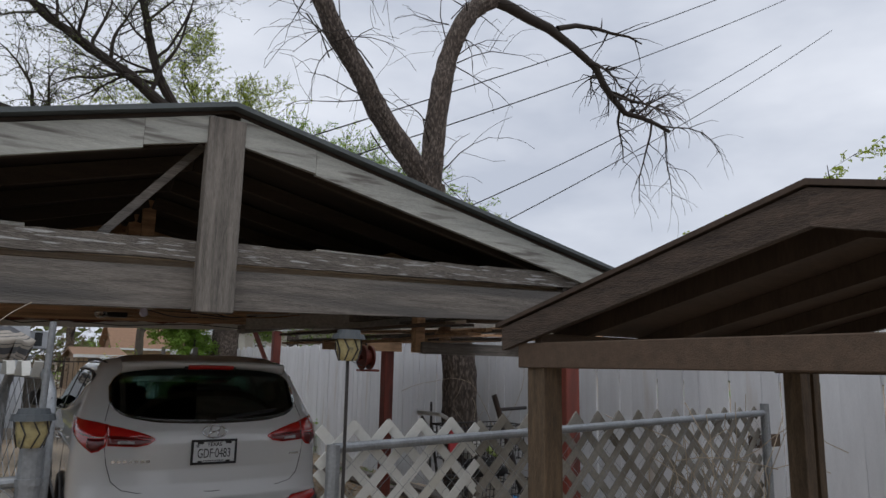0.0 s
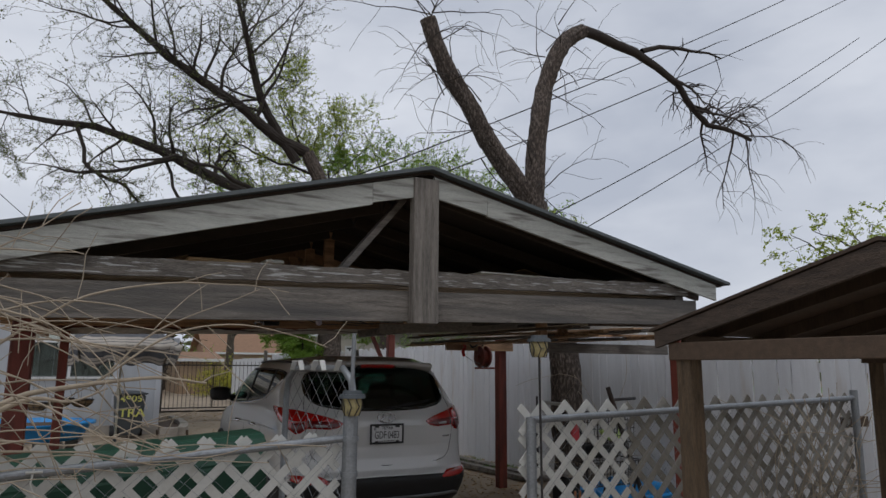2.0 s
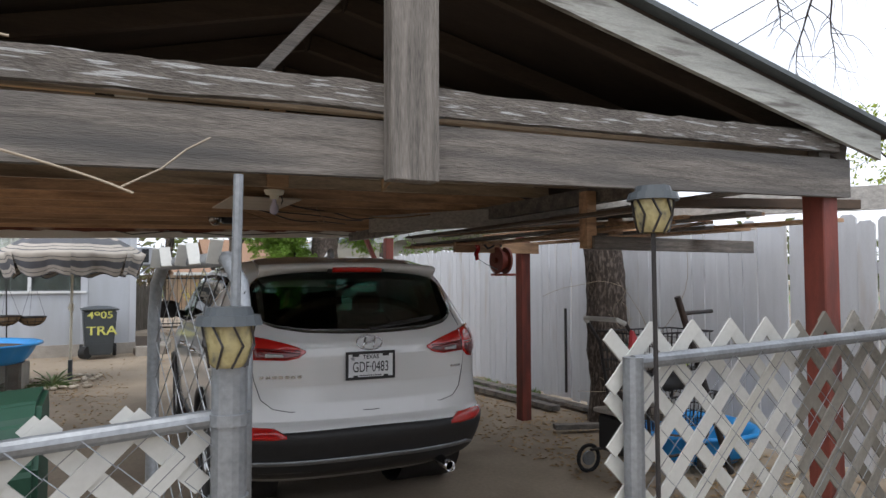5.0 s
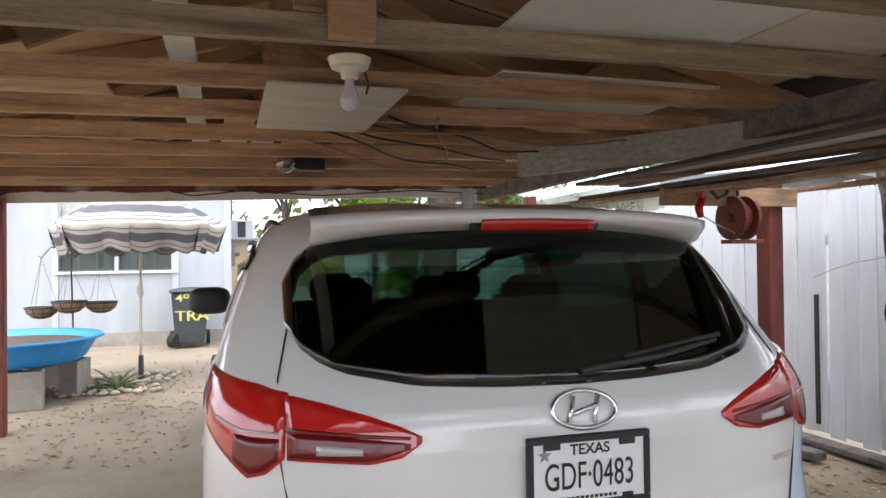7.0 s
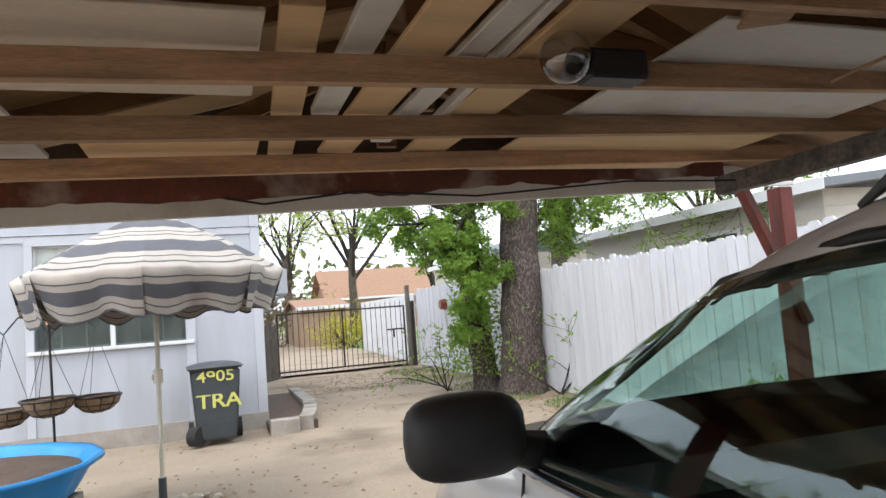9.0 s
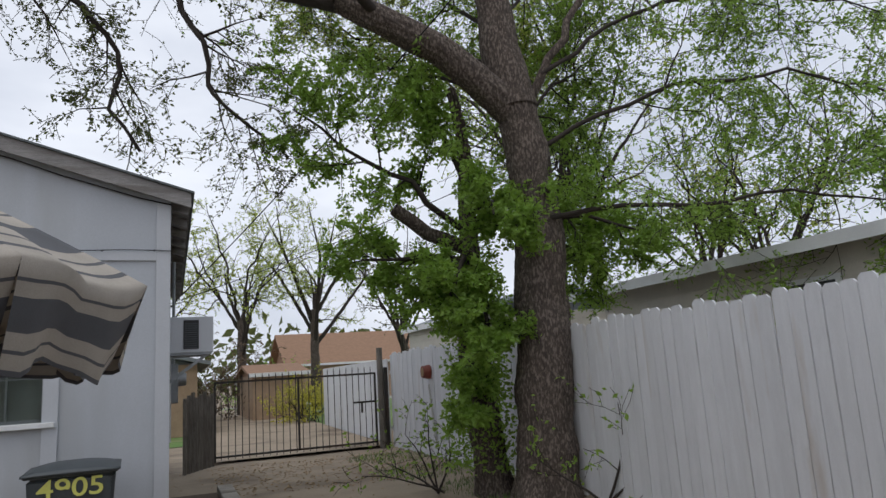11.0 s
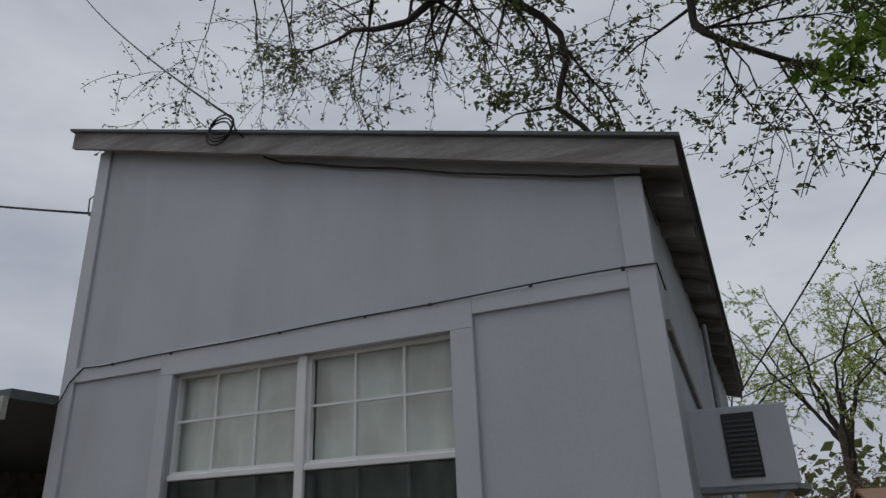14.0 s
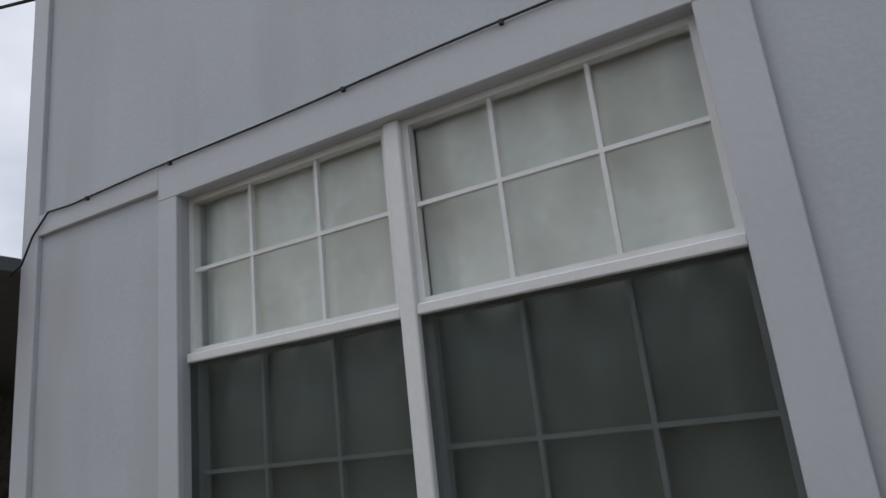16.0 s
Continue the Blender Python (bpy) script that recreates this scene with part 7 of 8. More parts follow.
rod(bm, (WALL_X1 + 0.06, 19.5, 1.85), (WALL_X1 + 0.06, 19.5, 3.2), 0.022, sides=10)
part("conduit", bm, GALV, meter)
bm = B()
beam(bm, (WALL_X1 + 0.012, 17.05, 2.62), (WALL_X1 + 0.012, 18.3, 2.35), 0.02, 0.06)
solo("loose_trim", bm, SOFFIT, "slipped trim strip on the house side wall", "trim", "structure")

# low dark porch beside the house
porch = thing("side_porch", (-4.6, 17.5, 0), "low porch roof with worn white fascia beside the house", "porch")
bm = B()
prism(bm, [(-7.5, 2.60), (WALL_X0 - 0.02, 2.60), (WALL_X0 - 0.02, 2.66), (-7.5, 2.66)], "y", 16.46, 21)
part("roof_slab", bm, SHINGLE, porch)
bm = B()
box(bm, -7.5, 16.42, 2.47, WALL_X0 - 0.02, 16.455, 2.61)
part("fascia", bm, FASCIA, porch)
bm = B()
box(bm, -7.5, 20.9, 0, WALL_X0, 21.0, 2.6)
part("back_wall", bm, SOFFIT, porch)
bm = B()
box(bm, -7.6, 16.5, 0, -7.5, 21.0, 2.6)
part("side_wall", bm, SOFFIT, porch)
for px in (-5.4,):
    bm = B()
    box(bm, px - 0.05, 16.5, 0, px + 0.05, 16.6, 2.47)
    part("post", bm, HOUSE_TRIM, porch)

# low concrete planter at the house corner
planter = thing("concrete_planter", (1.0, 17.5, 0), "low bed edged with grey concrete blocks beside the house", "planter")
blk = B()
box(blk, -0.19, -0.1, 0, 0.19, 0.1, 0.2, 0.008)
blk_me = mesh_of(blk, "edging_block")
blk_me.materials.append(CONCRETE)
for x, y, rz in ((0.95, 16.15, 0), (1.28, 16.4, 75), (1.36, 16.8, 80), (1.42, 17.2, 82), (1.46, 17.6, 86), (1.5, 18.0, 88), (1.5, 18.4, 90), (1.5, 18.8, 90), (1.5, 19.2, 90), (1.5, 19.6, 90), (1.5, 20.0, 90)):
    piece("edging_block", blk_me, pose(x, y, -0.02, 0, 0, rz), planter)
bm = B()
box(bm, 0.75, 16.25, -0.03, 1.40, 20.1, 0.10)
part("soil", bm, SOIL, planter)
picket = thing("dark_picket_fence", (1.2, 22, 0), "short dark weathered board fence beside the gate", "fence")
for k in range(8):
    bm = B()
    box(bm, 1.0 + 0.075 * k, 23.4 + 0.14 * k, 0, 1.07 + 0.075 * k, 23.43 + 0.14 * k, 1.35 + 0.05 * (k % 3), 0.003)
    part("picket", bm, GREY_WOOD_UP, picket)
gpost = thing("wooden_gate_post", (5.12, 24.5, 0), "round dark wooden post beside the drive gate", "post")
bm = B()
rod(bm, (5.10, 24.62, -0.05), (5.10, 24.62, 2.15), 0.07, 0.065, sides=14)
part("post_shaft", bm, GREY_WOOD_UP, gpost)
bm = B()
box(bm, 5.18, 24.55, -0.05, 5.25, 24.68, 1.72)
part("side_board", bm, BLACK_IRON, gpost)
bm = B()
box(bm, 4.45, 24.53, 0.98, 4.96, 24.56, 1.02)
box(bm, 4.62, 24.52, 0.78, 4.66, 24.55, 1.0)
part("latch", bm, BLACK_IRON, gate)
bm = B()
box(bm, 3.27, 24.56, 0.12, 3.31, 24.6, 1.60)
part("centre_bar", bm, BLACK_IRON, gate)

# things hung on the white fence
bm = B()
for k in range(12):
    a = [(5.26, 21.75 + 0.018 * k + 0.02 * math.cos(t), 0.35 + 0.083 * k + 0.05 * math.sin(t)) for t in np.linspace(0, math.tau, 11)]
    tube(bm, a, 0.011, 5, cap=False)
solo("white_chain", bm, LATTICE, "white plastic chain hanging on the fence", "chain")
pot = thing("terracotta_ornament", (5.2, 21.9, 1.5), "round rust-brown wall ornament on the fence", "ornament")
bm = B()
rod(bm, (5.28, 21.95, 1.55), (5.14, 21.95, 1.55), 0.13, 0.11, sides=18)
part("pot", bm, RED_IRON, pot)
bm = B()
rod(bm, (5.145, 21.95, 1.55), (5.135, 21.95, 1.55), 0.08, sides=16)
part("rim", bm, COIR, pot)


# ---- carport ceiling ----
def board(name, x0, y0, z0, x1, y1, z1, mat, label, rz=0.0, category="board"):
    bm = B()
    box(bm, x0, y0, z0, x1, y1, z1, 0.003)
    if rz:
        c = Vector(((x0 + x1) / 2, (y0 + y1) / 2, 0))
        bmesh.ops.rotate(bm, verts=bm.verts, cent=c, matrix=Matrix.Rotation(radians(rz), 3, "Z"))
    return solo(name, bm, mat, label, category)


for a in ((0.84, 5.96, 2.118, 1.36, 6.84, 2.130),):
    board("ceiling_patch", *a, OLD_PLY, "grey-brown plywood patch nailed under the joists")
JT = 2.242
for a, mat, rz in (
    ((-0.75, 6.35, JT, 0.22, 7.0, JT + 0.012), PLY, 0), ((-1.3, 5.3, JT, -0.78, 7.3, JT + 0.015), PLY, 0), ((0.50, 5.0, JT, 0.60, 9.2, JT + 0.03), WHITE_BOARD, 0), ((-0.45, 3.6, JT, -0.05, 5.2, JT + 0.015), PLY, 0),
    ((0.02, 3.5, JT, 0.14, 5.6, JT + 0.02), WHITE_BOARD, 0), ((0.66, 6.9, JT, 0.82, 9.8, JT + 0.02), PLY, 2), ((0.86, 6.9, JT, 0.95, 9.6, JT + 0.025), WHITE_BOARD, 2), ((0.97, 7.0, JT, 1.0, 9.4, JT + 0.04), WHITE_BOARD, -2),
    ((1.04, 7.0, JT, 1.24, 9.9, JT + 0.02), PLY, 1), ((1.6, 3.4, JT + 0.03, 2.5, 5.7, JT + 0.042), WHITE_BOARD, 0), ((2.52, 3.4, JT + 0.035, 3.2, 5.9, JT + 0.047), OLD_PLY, 0), ((1.36, 7.2, JT, 1.50, 8.3, JT + 0.04), JOIST, -28),
    ((1.5, 7.78, JT + 0.03, 2.8, 7.98, JT + 0.06), WHITE_BOARD, 0), ((1.55, 8.22, JT + 0.01, 2.95, 9.2, JT + 0.022), WHITE_BOARD, 0), ((1.8, 6.1, JT + 0.02, 2.9, 6.75, JT + 0.032), OLD_PLY, 0),
    ((-0.6, 8.35, JT, 0.28, 9.0, JT + 0.015), OLD_PLY, 0), ((-0.35, 9.3, JT, 0.34, 9.95, JT + 0.015), PLY, 0), ((-0.95, 9.1, JT, -0.5, 9.9, JT + 0.02), WHITE_BOARD, 0),
    ((0.36, 8.3, JT, 0.47, 10.2, JT + 0.03), PLY, -3), ((1.5, 9.25, JT, 2.9, 10.2, JT + 0.012), PLY, 0), ((-1.4, 7.5, JT, -0.75, 8.6, JT + 0.012), OLD_PLY, 0),
):
    board("stored_board", *a, mat, "old board laid across the carport joists", rz)
for x, y, w, mat in ((0.0, 8.06, 0.14, CARDBOARD), (-0.75, 4.6, 0.4, CARDBOARD)):
    bm = B()
    box(bm, x - w, y - 0.18, JT + 0.02, x + w, y + 0.18, JT + 0.20, 0.006)
    b = thing("stored_box", (x, y, JT + 0.02), "brown cardboard box stored above the joists", "box")
    part("carton", bm, mat, b)
    bm = B()
    box(bm, x - w - 0.001, y - 0.03, JT + 0.201, x + w + 0.001, y + 0.03, JT + 0.203)
    part("tape", bm, OLD_PLY, b)
# diagonal web members
for k, jy in enumerate(JOISTS):
    if k % 2 == 1 and k > 3:
        for s in (-1, 1):
            bm = B()
            beam(bm, (RIDGE_X + s * 0.1, jy + 0.10, 2.70), (RIDGE_X + s * 0.95, jy + 0.10, 2.30), 0.035, 0.08)
            part("web_brace", bm, RAFTER, carport)
    if k < 3:
        continue
    bm = B()
    beam(bm, (RIDGE_X, jy + 0.08, 2.28), (RIDGE_X, jy + 0.08, 2.80), 0.04, 0.09, (1, 0, 0))
    part("king_strut", bm, JOIST, carport)
# lamp holder and bulb
lamp = thing("ceiling_lamp", (1.09, 5.70, 2.15), "bare lavender light bulb in a cream porcelain holder", "lamp")
bm = B()
rod(bm, (1.09, 5.70, 2.118), (1.09, 5.70, 2.148), 0.062, 0.072, sides=24)
rod(bm, (1.09, 5.70, 2.085), (1.09, 5.70, 2.12), 0.028, 0.034, sides=20)
part("holder", bm, PORCELAIN, lamp, smooth=False)
bm = B()
prof = [(0.014, 2.085), (0.017, 2.06), (0.028, 2.035), (0.033, 2.010), (0.028, 1.988), (0.014, 1.977), (0.002, 1.975)]
rings = [[bm.verts.new((1.09 + r * math.cos(a), 5.70 + r * math.sin(a), z)) for a in np.linspace(0, math.tau, 19)[:-1]] for r, z in prof]
for a, b in zip(rings, rings[1:]):
    for k in range(18):
        bm.faces.new((a[k], a[(k + 1) % 18], b[(k + 1) % 18], b[k]))
part("bulb", bm, BULB, lamp, smooth=True)
bm = B()
tube(bm, [(1.14, 5.72, 2.13), (1.17, 5.78, 2.09), (1.165, 5.80, 2.06)], 0.004, 5)
part("pull_switch", bm, CABLE, lamp)
bm = B()
box(bm, 0.99, 5.45, 2.14, 1.13, 5.50, 2.42, 0.004)
part("mounting_block", bm, RAFTER, lamp)
flood = thing("glass_flood_lamp", (1.12, 8.42, 2.15), "clear glass flood lamp on a dark bracket", "lamp")
bm = B()
vs = bmesh.ops.create_uvsphere(bm, u_segments=18, v_segments=10, radius=0.075)["verts"]
bmesh.ops.translate(bm, verts=vs, vec=(1.10, 8.36, 2.17))
part("glass_bowl", bm, LAMP_GLASS, flood, smooth=True)
bm = B()
box(bm, 1.18, 8.36, 2.12, 1.38, 8.46, 2.21, 0.01)
tube(bm, [(1.14, 8.38, 2.17), (1.2, 8.40, 2.17)], 0.04, 10)
part("bracket", bm, BLACK_PLASTIC, flood)
rng = random.Random(31)
for k in range(6):
    a, b = Vector((rng.uniform(1.0, 1.7), rng.uniform(6.4, 8.0), 2.15)), Vector((rng.uniform(2.2, 3.2), rng.uniform(6.6, 8.6), 2.17))
    sag = rng.uniform(0.03, 0.10)
    pts = []
    for i in range(19):
        t = i / 18
        p = a.lerp(b, t) + noise.noise_vector(Vector((t * 2.2, k * 7.0, 0))) * 0.10
        p.z = 2.15 + 0.02 * t - sag * math.sin(math.pi * t) * (0.7 + 0.3 * math.sin(9 * t + k))
        pts.append(p)
    cable("ceiling_wire", pts, 0.006, "loose brown wire looped under the joists", CARDBOARD if k % 2 else CABLE)
cable("ceiling_wire", [(0.98, 3.30, 2.05), (0.99, 3.42, 1.93), (1.02, 3.5, 1.88), (1.07, 3.45, 1.95), (1.06, 3.35, 2.04)], 0.006, "loop of brown wire behind the header board", CARDBOARD)
cable("ceiling_wire", [(0.2, 10.36, 2.14), (0.4, 10.34, 2.10), (0.9, 10.35, 2.16), (1.6, 10.34, 2.12), (2.6, 10.33, 2.19), (3.6, 10.0, 2.12)], 0.006, "thin dark wire along the rear beam")
bm = B()
prism(bm, [(-1.7, 2.085), (3.4, 2.228), (3.4, 2.345), (-1.7, 2.225)], "y", 10.372, 10.378)
bmesh.ops.subdivide_edges(bm, edges=[e for e in bm.edges if e.calc_length() > 2], cuts=70)
for v in bm.verts:
    if v.co.z < 2.16 + 0.0275 * (v.co.x + 1.7):
        v.co.z += 0.035 * noise.noise(v.co * 4) + 0.02 * noise.noise(v.co * 13)
part("red_strip", bm, RUST_RED, carport, "peeling rust-red strip over the rear beam")
bm = B()
beam(bm, (3.99, 10.40, 1.2), (3.55, 10.40, 2.15), 0.05, 0.08, (0, 1, 0))
part("rear_brace", bm, RED_PAINT, carport)
# light slits and pale ply at the right eave
for y0, y1 in ((4.2, 5.4), (5.6, 6.9), (7.2, 8.6)):
    bm = B()
    prism(bm, [(2.55, cz(2.55, -0.012)), (3.25, cz(3.25, -0.012)), (3.25, cz(3.25, -0.006)), (2.55, cz(2.55, -0.006))], "y", y0, y1)
    part("pale_ply_panel", bm, PLY, carport, "pale new plywood panel")

# ---- lumber rack beside the carport ----
rack = thing("lumber_rack", (4.2, 6, 0), "rough timber rack beside the carport holding stacked boards", "rack")
for a, b, w, h, mat in (((3.2, 4.85, 2.16), (3.2, 4.85, 1.74), 0.09, 0.09, JOIST), ((3.55, 4.95, 2.05), (3.55, 4.95, 1.86), 0.08, 0.08, JOIST), ((3.30, 7.13, 1.86), (4.35, 7.13, 1.86), 0.05, 0.12, JOIST), ((3.2, 4.80, 1.78), (4.9, 4.80, 1.78), 0.05, 0.10, GREY_WOOD)):
    bm = B()
    beam(bm, a, b, w, h, (0, 1, 0) if a[0] == b[0] else (0, 0, 1), 0.003)
    part("rack_timber", bm, mat, rack)
rng = random.Random(44)
for k in range(17):
    x = rng.uniform(3.15, 4.7)
    y0, y1 = rng.uniform(3.4, 4.8), rng.uniform(6.6, 8.6)
    z = 1.86 + 0.028 * (k % 6) + 0.02
    w = rng.choice((0.06, 0.09, 0.12, 0.16))
    bm = B()
    beam(bm, (x + rng.uniform(-0.45, 0.45), y0, z - 0.02 + rng.uniform(-0.02, 0.05)), (x + rng.uniform(-0.45, 0.45), y1, z + 0.02 + rng.uniform(-0.02, 0.05)), w, 0.022)
    solo("stacked_board", bm, rng.choice((GREY_WOOD, JOIST, JOIST, BROWN_WOOD, OLD_PLY)), "old weathered board stacked on the lumber rack", "board", group="boards on the rack")
# long grey beam and short props above the rack
bm = B()
beam(bm, (2.55, 7.6, 2.10), (5.1, 3.3, 2.08), 0.05, 0.17)
part("long_beam", bm, SILVER_WOOD, rack)
board("rack_slat", 3.1, 3.75, 1.96, 4.4, 3.84, 2.02, BROWN_WOOD, "short dark board across the lumber rack", -20)
for x, y, r in ((3.42, 6.9, 0.075), (3.6, 6.8, 0.06)):
    bm = B()
    rod(bm, (x, y, 2.02), (x, y + 0.02, 2.12), r, r * 0.8, sides=16)
    solo("black_pot", bm, BLACK_PLASTIC, "black plastic pot upside down on the rack", "pot")
# red cast-iron pulley and hook
pulley = thing("cast_iron_pulley", (3.84, 7.08, 1.56), "old red cast-iron pulley hung on the carport post", "pulley")
for dx in (-0.05, 0.05):
    bm = B()
    rod(bm, (3.84 + dx - 0.012, 7.08, 1.72), (3.84 + dx + 0.012, 7.08, 1.72), 0.14, sides=26)
    part("flange", bm, RED_IRON, pulley)
bm = B()
rod(bm, (3.80, 7.08, 1.72), (3.88, 7.08, 1.72), 0.09, sides=20)
rod(bm, (3.75, 7.08, 1.72), (3.95, 7.08, 1.72), 0.03, sides=12)
part("drum", bm, RED_IRON, pulley)
bm = B()
box(bm, 3.74, 7.03, 1.555, 4.0, 7.13, 1.58, 0.004)
part("foot_plate", bm, RED_IRON, pulley)
bm = B()
tube(bm, [(3.84, 7.08, 1.86), (3.84, 7.08, 1.95)], 0.012, 6)
part("hanger", bm, BLACK_IRON, pulley)
hook = thing("red_load_hook", (3.52, 7.05, 1.72), "red painted load binder hanging from the rack", "hook")
bm = B()
tube(bm, [(3.52, 7.05, 1.90), (3.54, 7.05, 1.84), (3.515, 7.05, 1.78), (3.53, 7.05, 1.72)], [0.03, 0.022, 0.026, 0.02], 8)
part("body", bm, RED_LENS, hook)
bm = B()
tube(bm, [(3.60, 7.05, 1.90), (3.66, 7.05, 1.84), (3.73, 7.05, 1.87), (3.74, 7.05, 1.93)], 0.012, 6)
part("hook", bm, BLACK_IRON, hook)
cable("hanging_twine", [(3.54, 7.05, 1.73), (3.62, 7.0, 1.67), (3.76, 7.02, 1.62)], 0.004, "thin pale cord between hook and pulley", GALV)

# ---- two-basket folding cart ----
CART_FIRST = set(bpy.data.objects)
cart = thing("shopping_cart", (3.55, 4.35, 0), "black folding two-basket shopping cart with odds and ends", "cart")
CX, CY = 3.05, 4.55


def wire_basket(name, x0, y0, z0, x1, y1, z1, flare=0.03):
    bm = B()

    def ringp(z, f):
        return [(x0 - f, y0 - f, z), (x1 + f, y0 - f, z), (x1 + f, y1 + f, z), (x0 - f, y1 + f, z), (x0 - f, y0 - f, z)]
    for i in range(5):
        t = i / 4
        tube(bm, ringp(z0 + (z1 - z0) * t, flare * t), 0.007 if i == 4 else 0.0035, 5)
    n = 16
    for k in range(n + 1):
        x = x0 + (x1 - x0) * k / n
        for y, s in ((y0, -1), (y1, 1)):
            tube(bm, [(x, y, z0), (x, y + s * flare, z1)], 0.0032, 4)
        tube(bm, [(x, y0, z0), (x, y1, z0)], 0.0032, 4)
    for k in range(7):
        y = y0 + (y1 - y0) * k / 6
        for x, s in ((x0, -1), (x1, 1)):
            tube(bm, [(x, y, z0), (x + s * flare, y, z1)], 0.0032, 4)
    return part(name, bm, BLACK_IRON, cart)


wire_basket("upper_basket", 3.14, 4.35, 0.80, 3.86, 4.75, 1.10)
wire_basket("lower_basket", 3.24, 4.32, 0.38, 3.90, 4.78, 0.62)
for dy in (4.33, 4.77):
    bm = B()
    tube(bm, [(3.00, dy, 1.18), (3.12, dy, 1.02), (3.20, dy, 0.6), (3.22, dy, 0.18)], 0.014, 8)
    part("side_tube", bm, BLACK_IRON, cart)
    bm = B()
    tube(bm, [(3.92, dy, 0.62), (3.84, dy, 0.36), (3.76, dy, 0.12)], 0.012, 8)
    part("front_leg", bm, BLACK_IRON, cart)
    bm = B()
    tube(bm, [(3.02, dy, 0.17), (3.76, dy, 0.17)], 0.012, 8)
    part("base_tube", bm, BLACK_IRON, cart)
bm = B()
tube(bm, [(3.00, 4.33, 1.18), (2.95, 4.36, 1.21), (2.95, 4.74, 1.21), (3.00, 4.77, 1.18)], 0.018, 8)
part("push_handle", bm, LATTICE, cart, "white taped push handle")
for x, y, r in ((3.02, 4.30, 0.10), (3.02, 4.80, 0.10), (3.80, 4.34, 0.075), (3.80, 4.76, 0.075)):
    bm = B()
    tube(bm, [(x + r * math.cos(a), y, r + r * math.sin(a)) for a in np.linspace(0, math.tau, 21)], 0.016, 6, cap=False)
    wheel = part("wheel", bm, RUBBER, cart)
    bm = B()
    rod(bm, (x, y - 0.012, r), (x, y + 0.012, r), r * 0.55, sides=14)
    part("hub", bm, GALV, wheel)
bm = B()
vs = bmesh.ops.create_icosphere(bm, subdivisions=3, radius=1)["verts"]
for v in vs:
    v.co = Vector((v.co.x * 0.24, v.co.y * 0.17, max(-0.3, v.co.z) * 0.12)) * (1 + 0.3 * noise.noise(v.co * 2.4))
    v.co += Vector((3.56, 4.55, 0.68))
solo("black_bag", bm, BLACK_PLASTIC, "crumpled black bag on the lower basket", "bag", smooth=True)
bm = B()
for v in bmesh.ops.create_icosphere(bm, subdivisions=3, radius=1)["verts"]:
    v.co = Vector((v.co.x * 0.13, v.co.y * 0.12, v.co.z * 0.09)) * (1 + 0.3 * noise.noise(v.co * 2 + Vector((5, 0, 0)))) + Vector((3.34, 4.52, 0.90))
solo("white_bag", bm, LATTICE, "crumpled white bag in the upper basket", "bag", smooth=True)
bm = B()
for v in bmesh.ops.create_icosphere(bm, subdivisions=3, radius=1)["verts"]:
    v.co = Vector((v.co.x * 0.2, v.co.y * 0.15, v.co.z * 0.09)) * (1 + 0.2 * noise.noise(v.co * 2)) + Vector((3.5, 4.55, 0.49))
solo("grey_bundle", bm, CONCRETE, "grey plastic bundle in the lower basket", "bundle", smooth=True)
bm = B()
for v in bmesh.ops.create_icosphere(bm, subdivisions=2, radius=1)["verts"]:
    v.co = Vector((v.co.x * 0.06, v.co.y * 0.05, v.co.z * 0.05)) + Vector((3.26, 4.6, 0.96))
solo("green_cloth", bm, GREEN_PLASTIC, "green rag in the upper basket", "rag", smooth=True)
bm = B()
tube(bm, [(3.64 + 0.14 * math.cos(a), 4.45 + 0.03 * math.sin(a), 0.95 + 0.11 * math.sin(a)) for a in np.linspace(3.3, 6.1, 12)], 0.028, 8)
solo("lime_plastic_bowl", bm, material("lime_plastic", (0.42, 0.55, 0.16), 0.4, var=0.1, bump=0.05), "curved lime green plastic piece in the basket", "bowl", smooth=True)
bm = B()
prism(bm, [(2.98, 0.86), (3.08, 0.84), (3.09, 1.02), (3.06, 1.10), (3.03, 1.14), (3.01, 1.14), (3.00, 1.06)], "y", 4.28, 4.31)
bmesh.ops.bevel(bm, geom=bm.edges[:], offset=0.008, segments=2, affect="EDGES")
solo("red_plastic_scoop", bm, plain("coral_red_plastic", (0.55, 0.06, 0.07), 0.4), "coral red plastic scoop hanging on the cart", "scoop")
bm = B()
box(bm, 3.02, 4.40, 0.19, 3.19, 4.70, 0.48, 0.03)
solo("black_crate", bm, BLACK_PLASTIC, "black plastic crate on the cart base", "crate")
bm = B()
box(bm, 3.00, 4.38, 0.482, 3.21, 4.72, 0.515, 0.008)
solo("grey_tray", bm, CONCRETE, "grey flat tray on the black crate", "tray")
for x in (3.05, 3.11):
    bm = B()
    rod(bm, (x, 4.335, 0.19), (x, 4.335, 0.36), 0.016, 0.012, sides=10)
    solo("copper_fitting", bm, plain("copper", (0.55, 0.25, 0.13), 0.35, 0.8), "orange copper pipe fitting on the cart", "fitting")
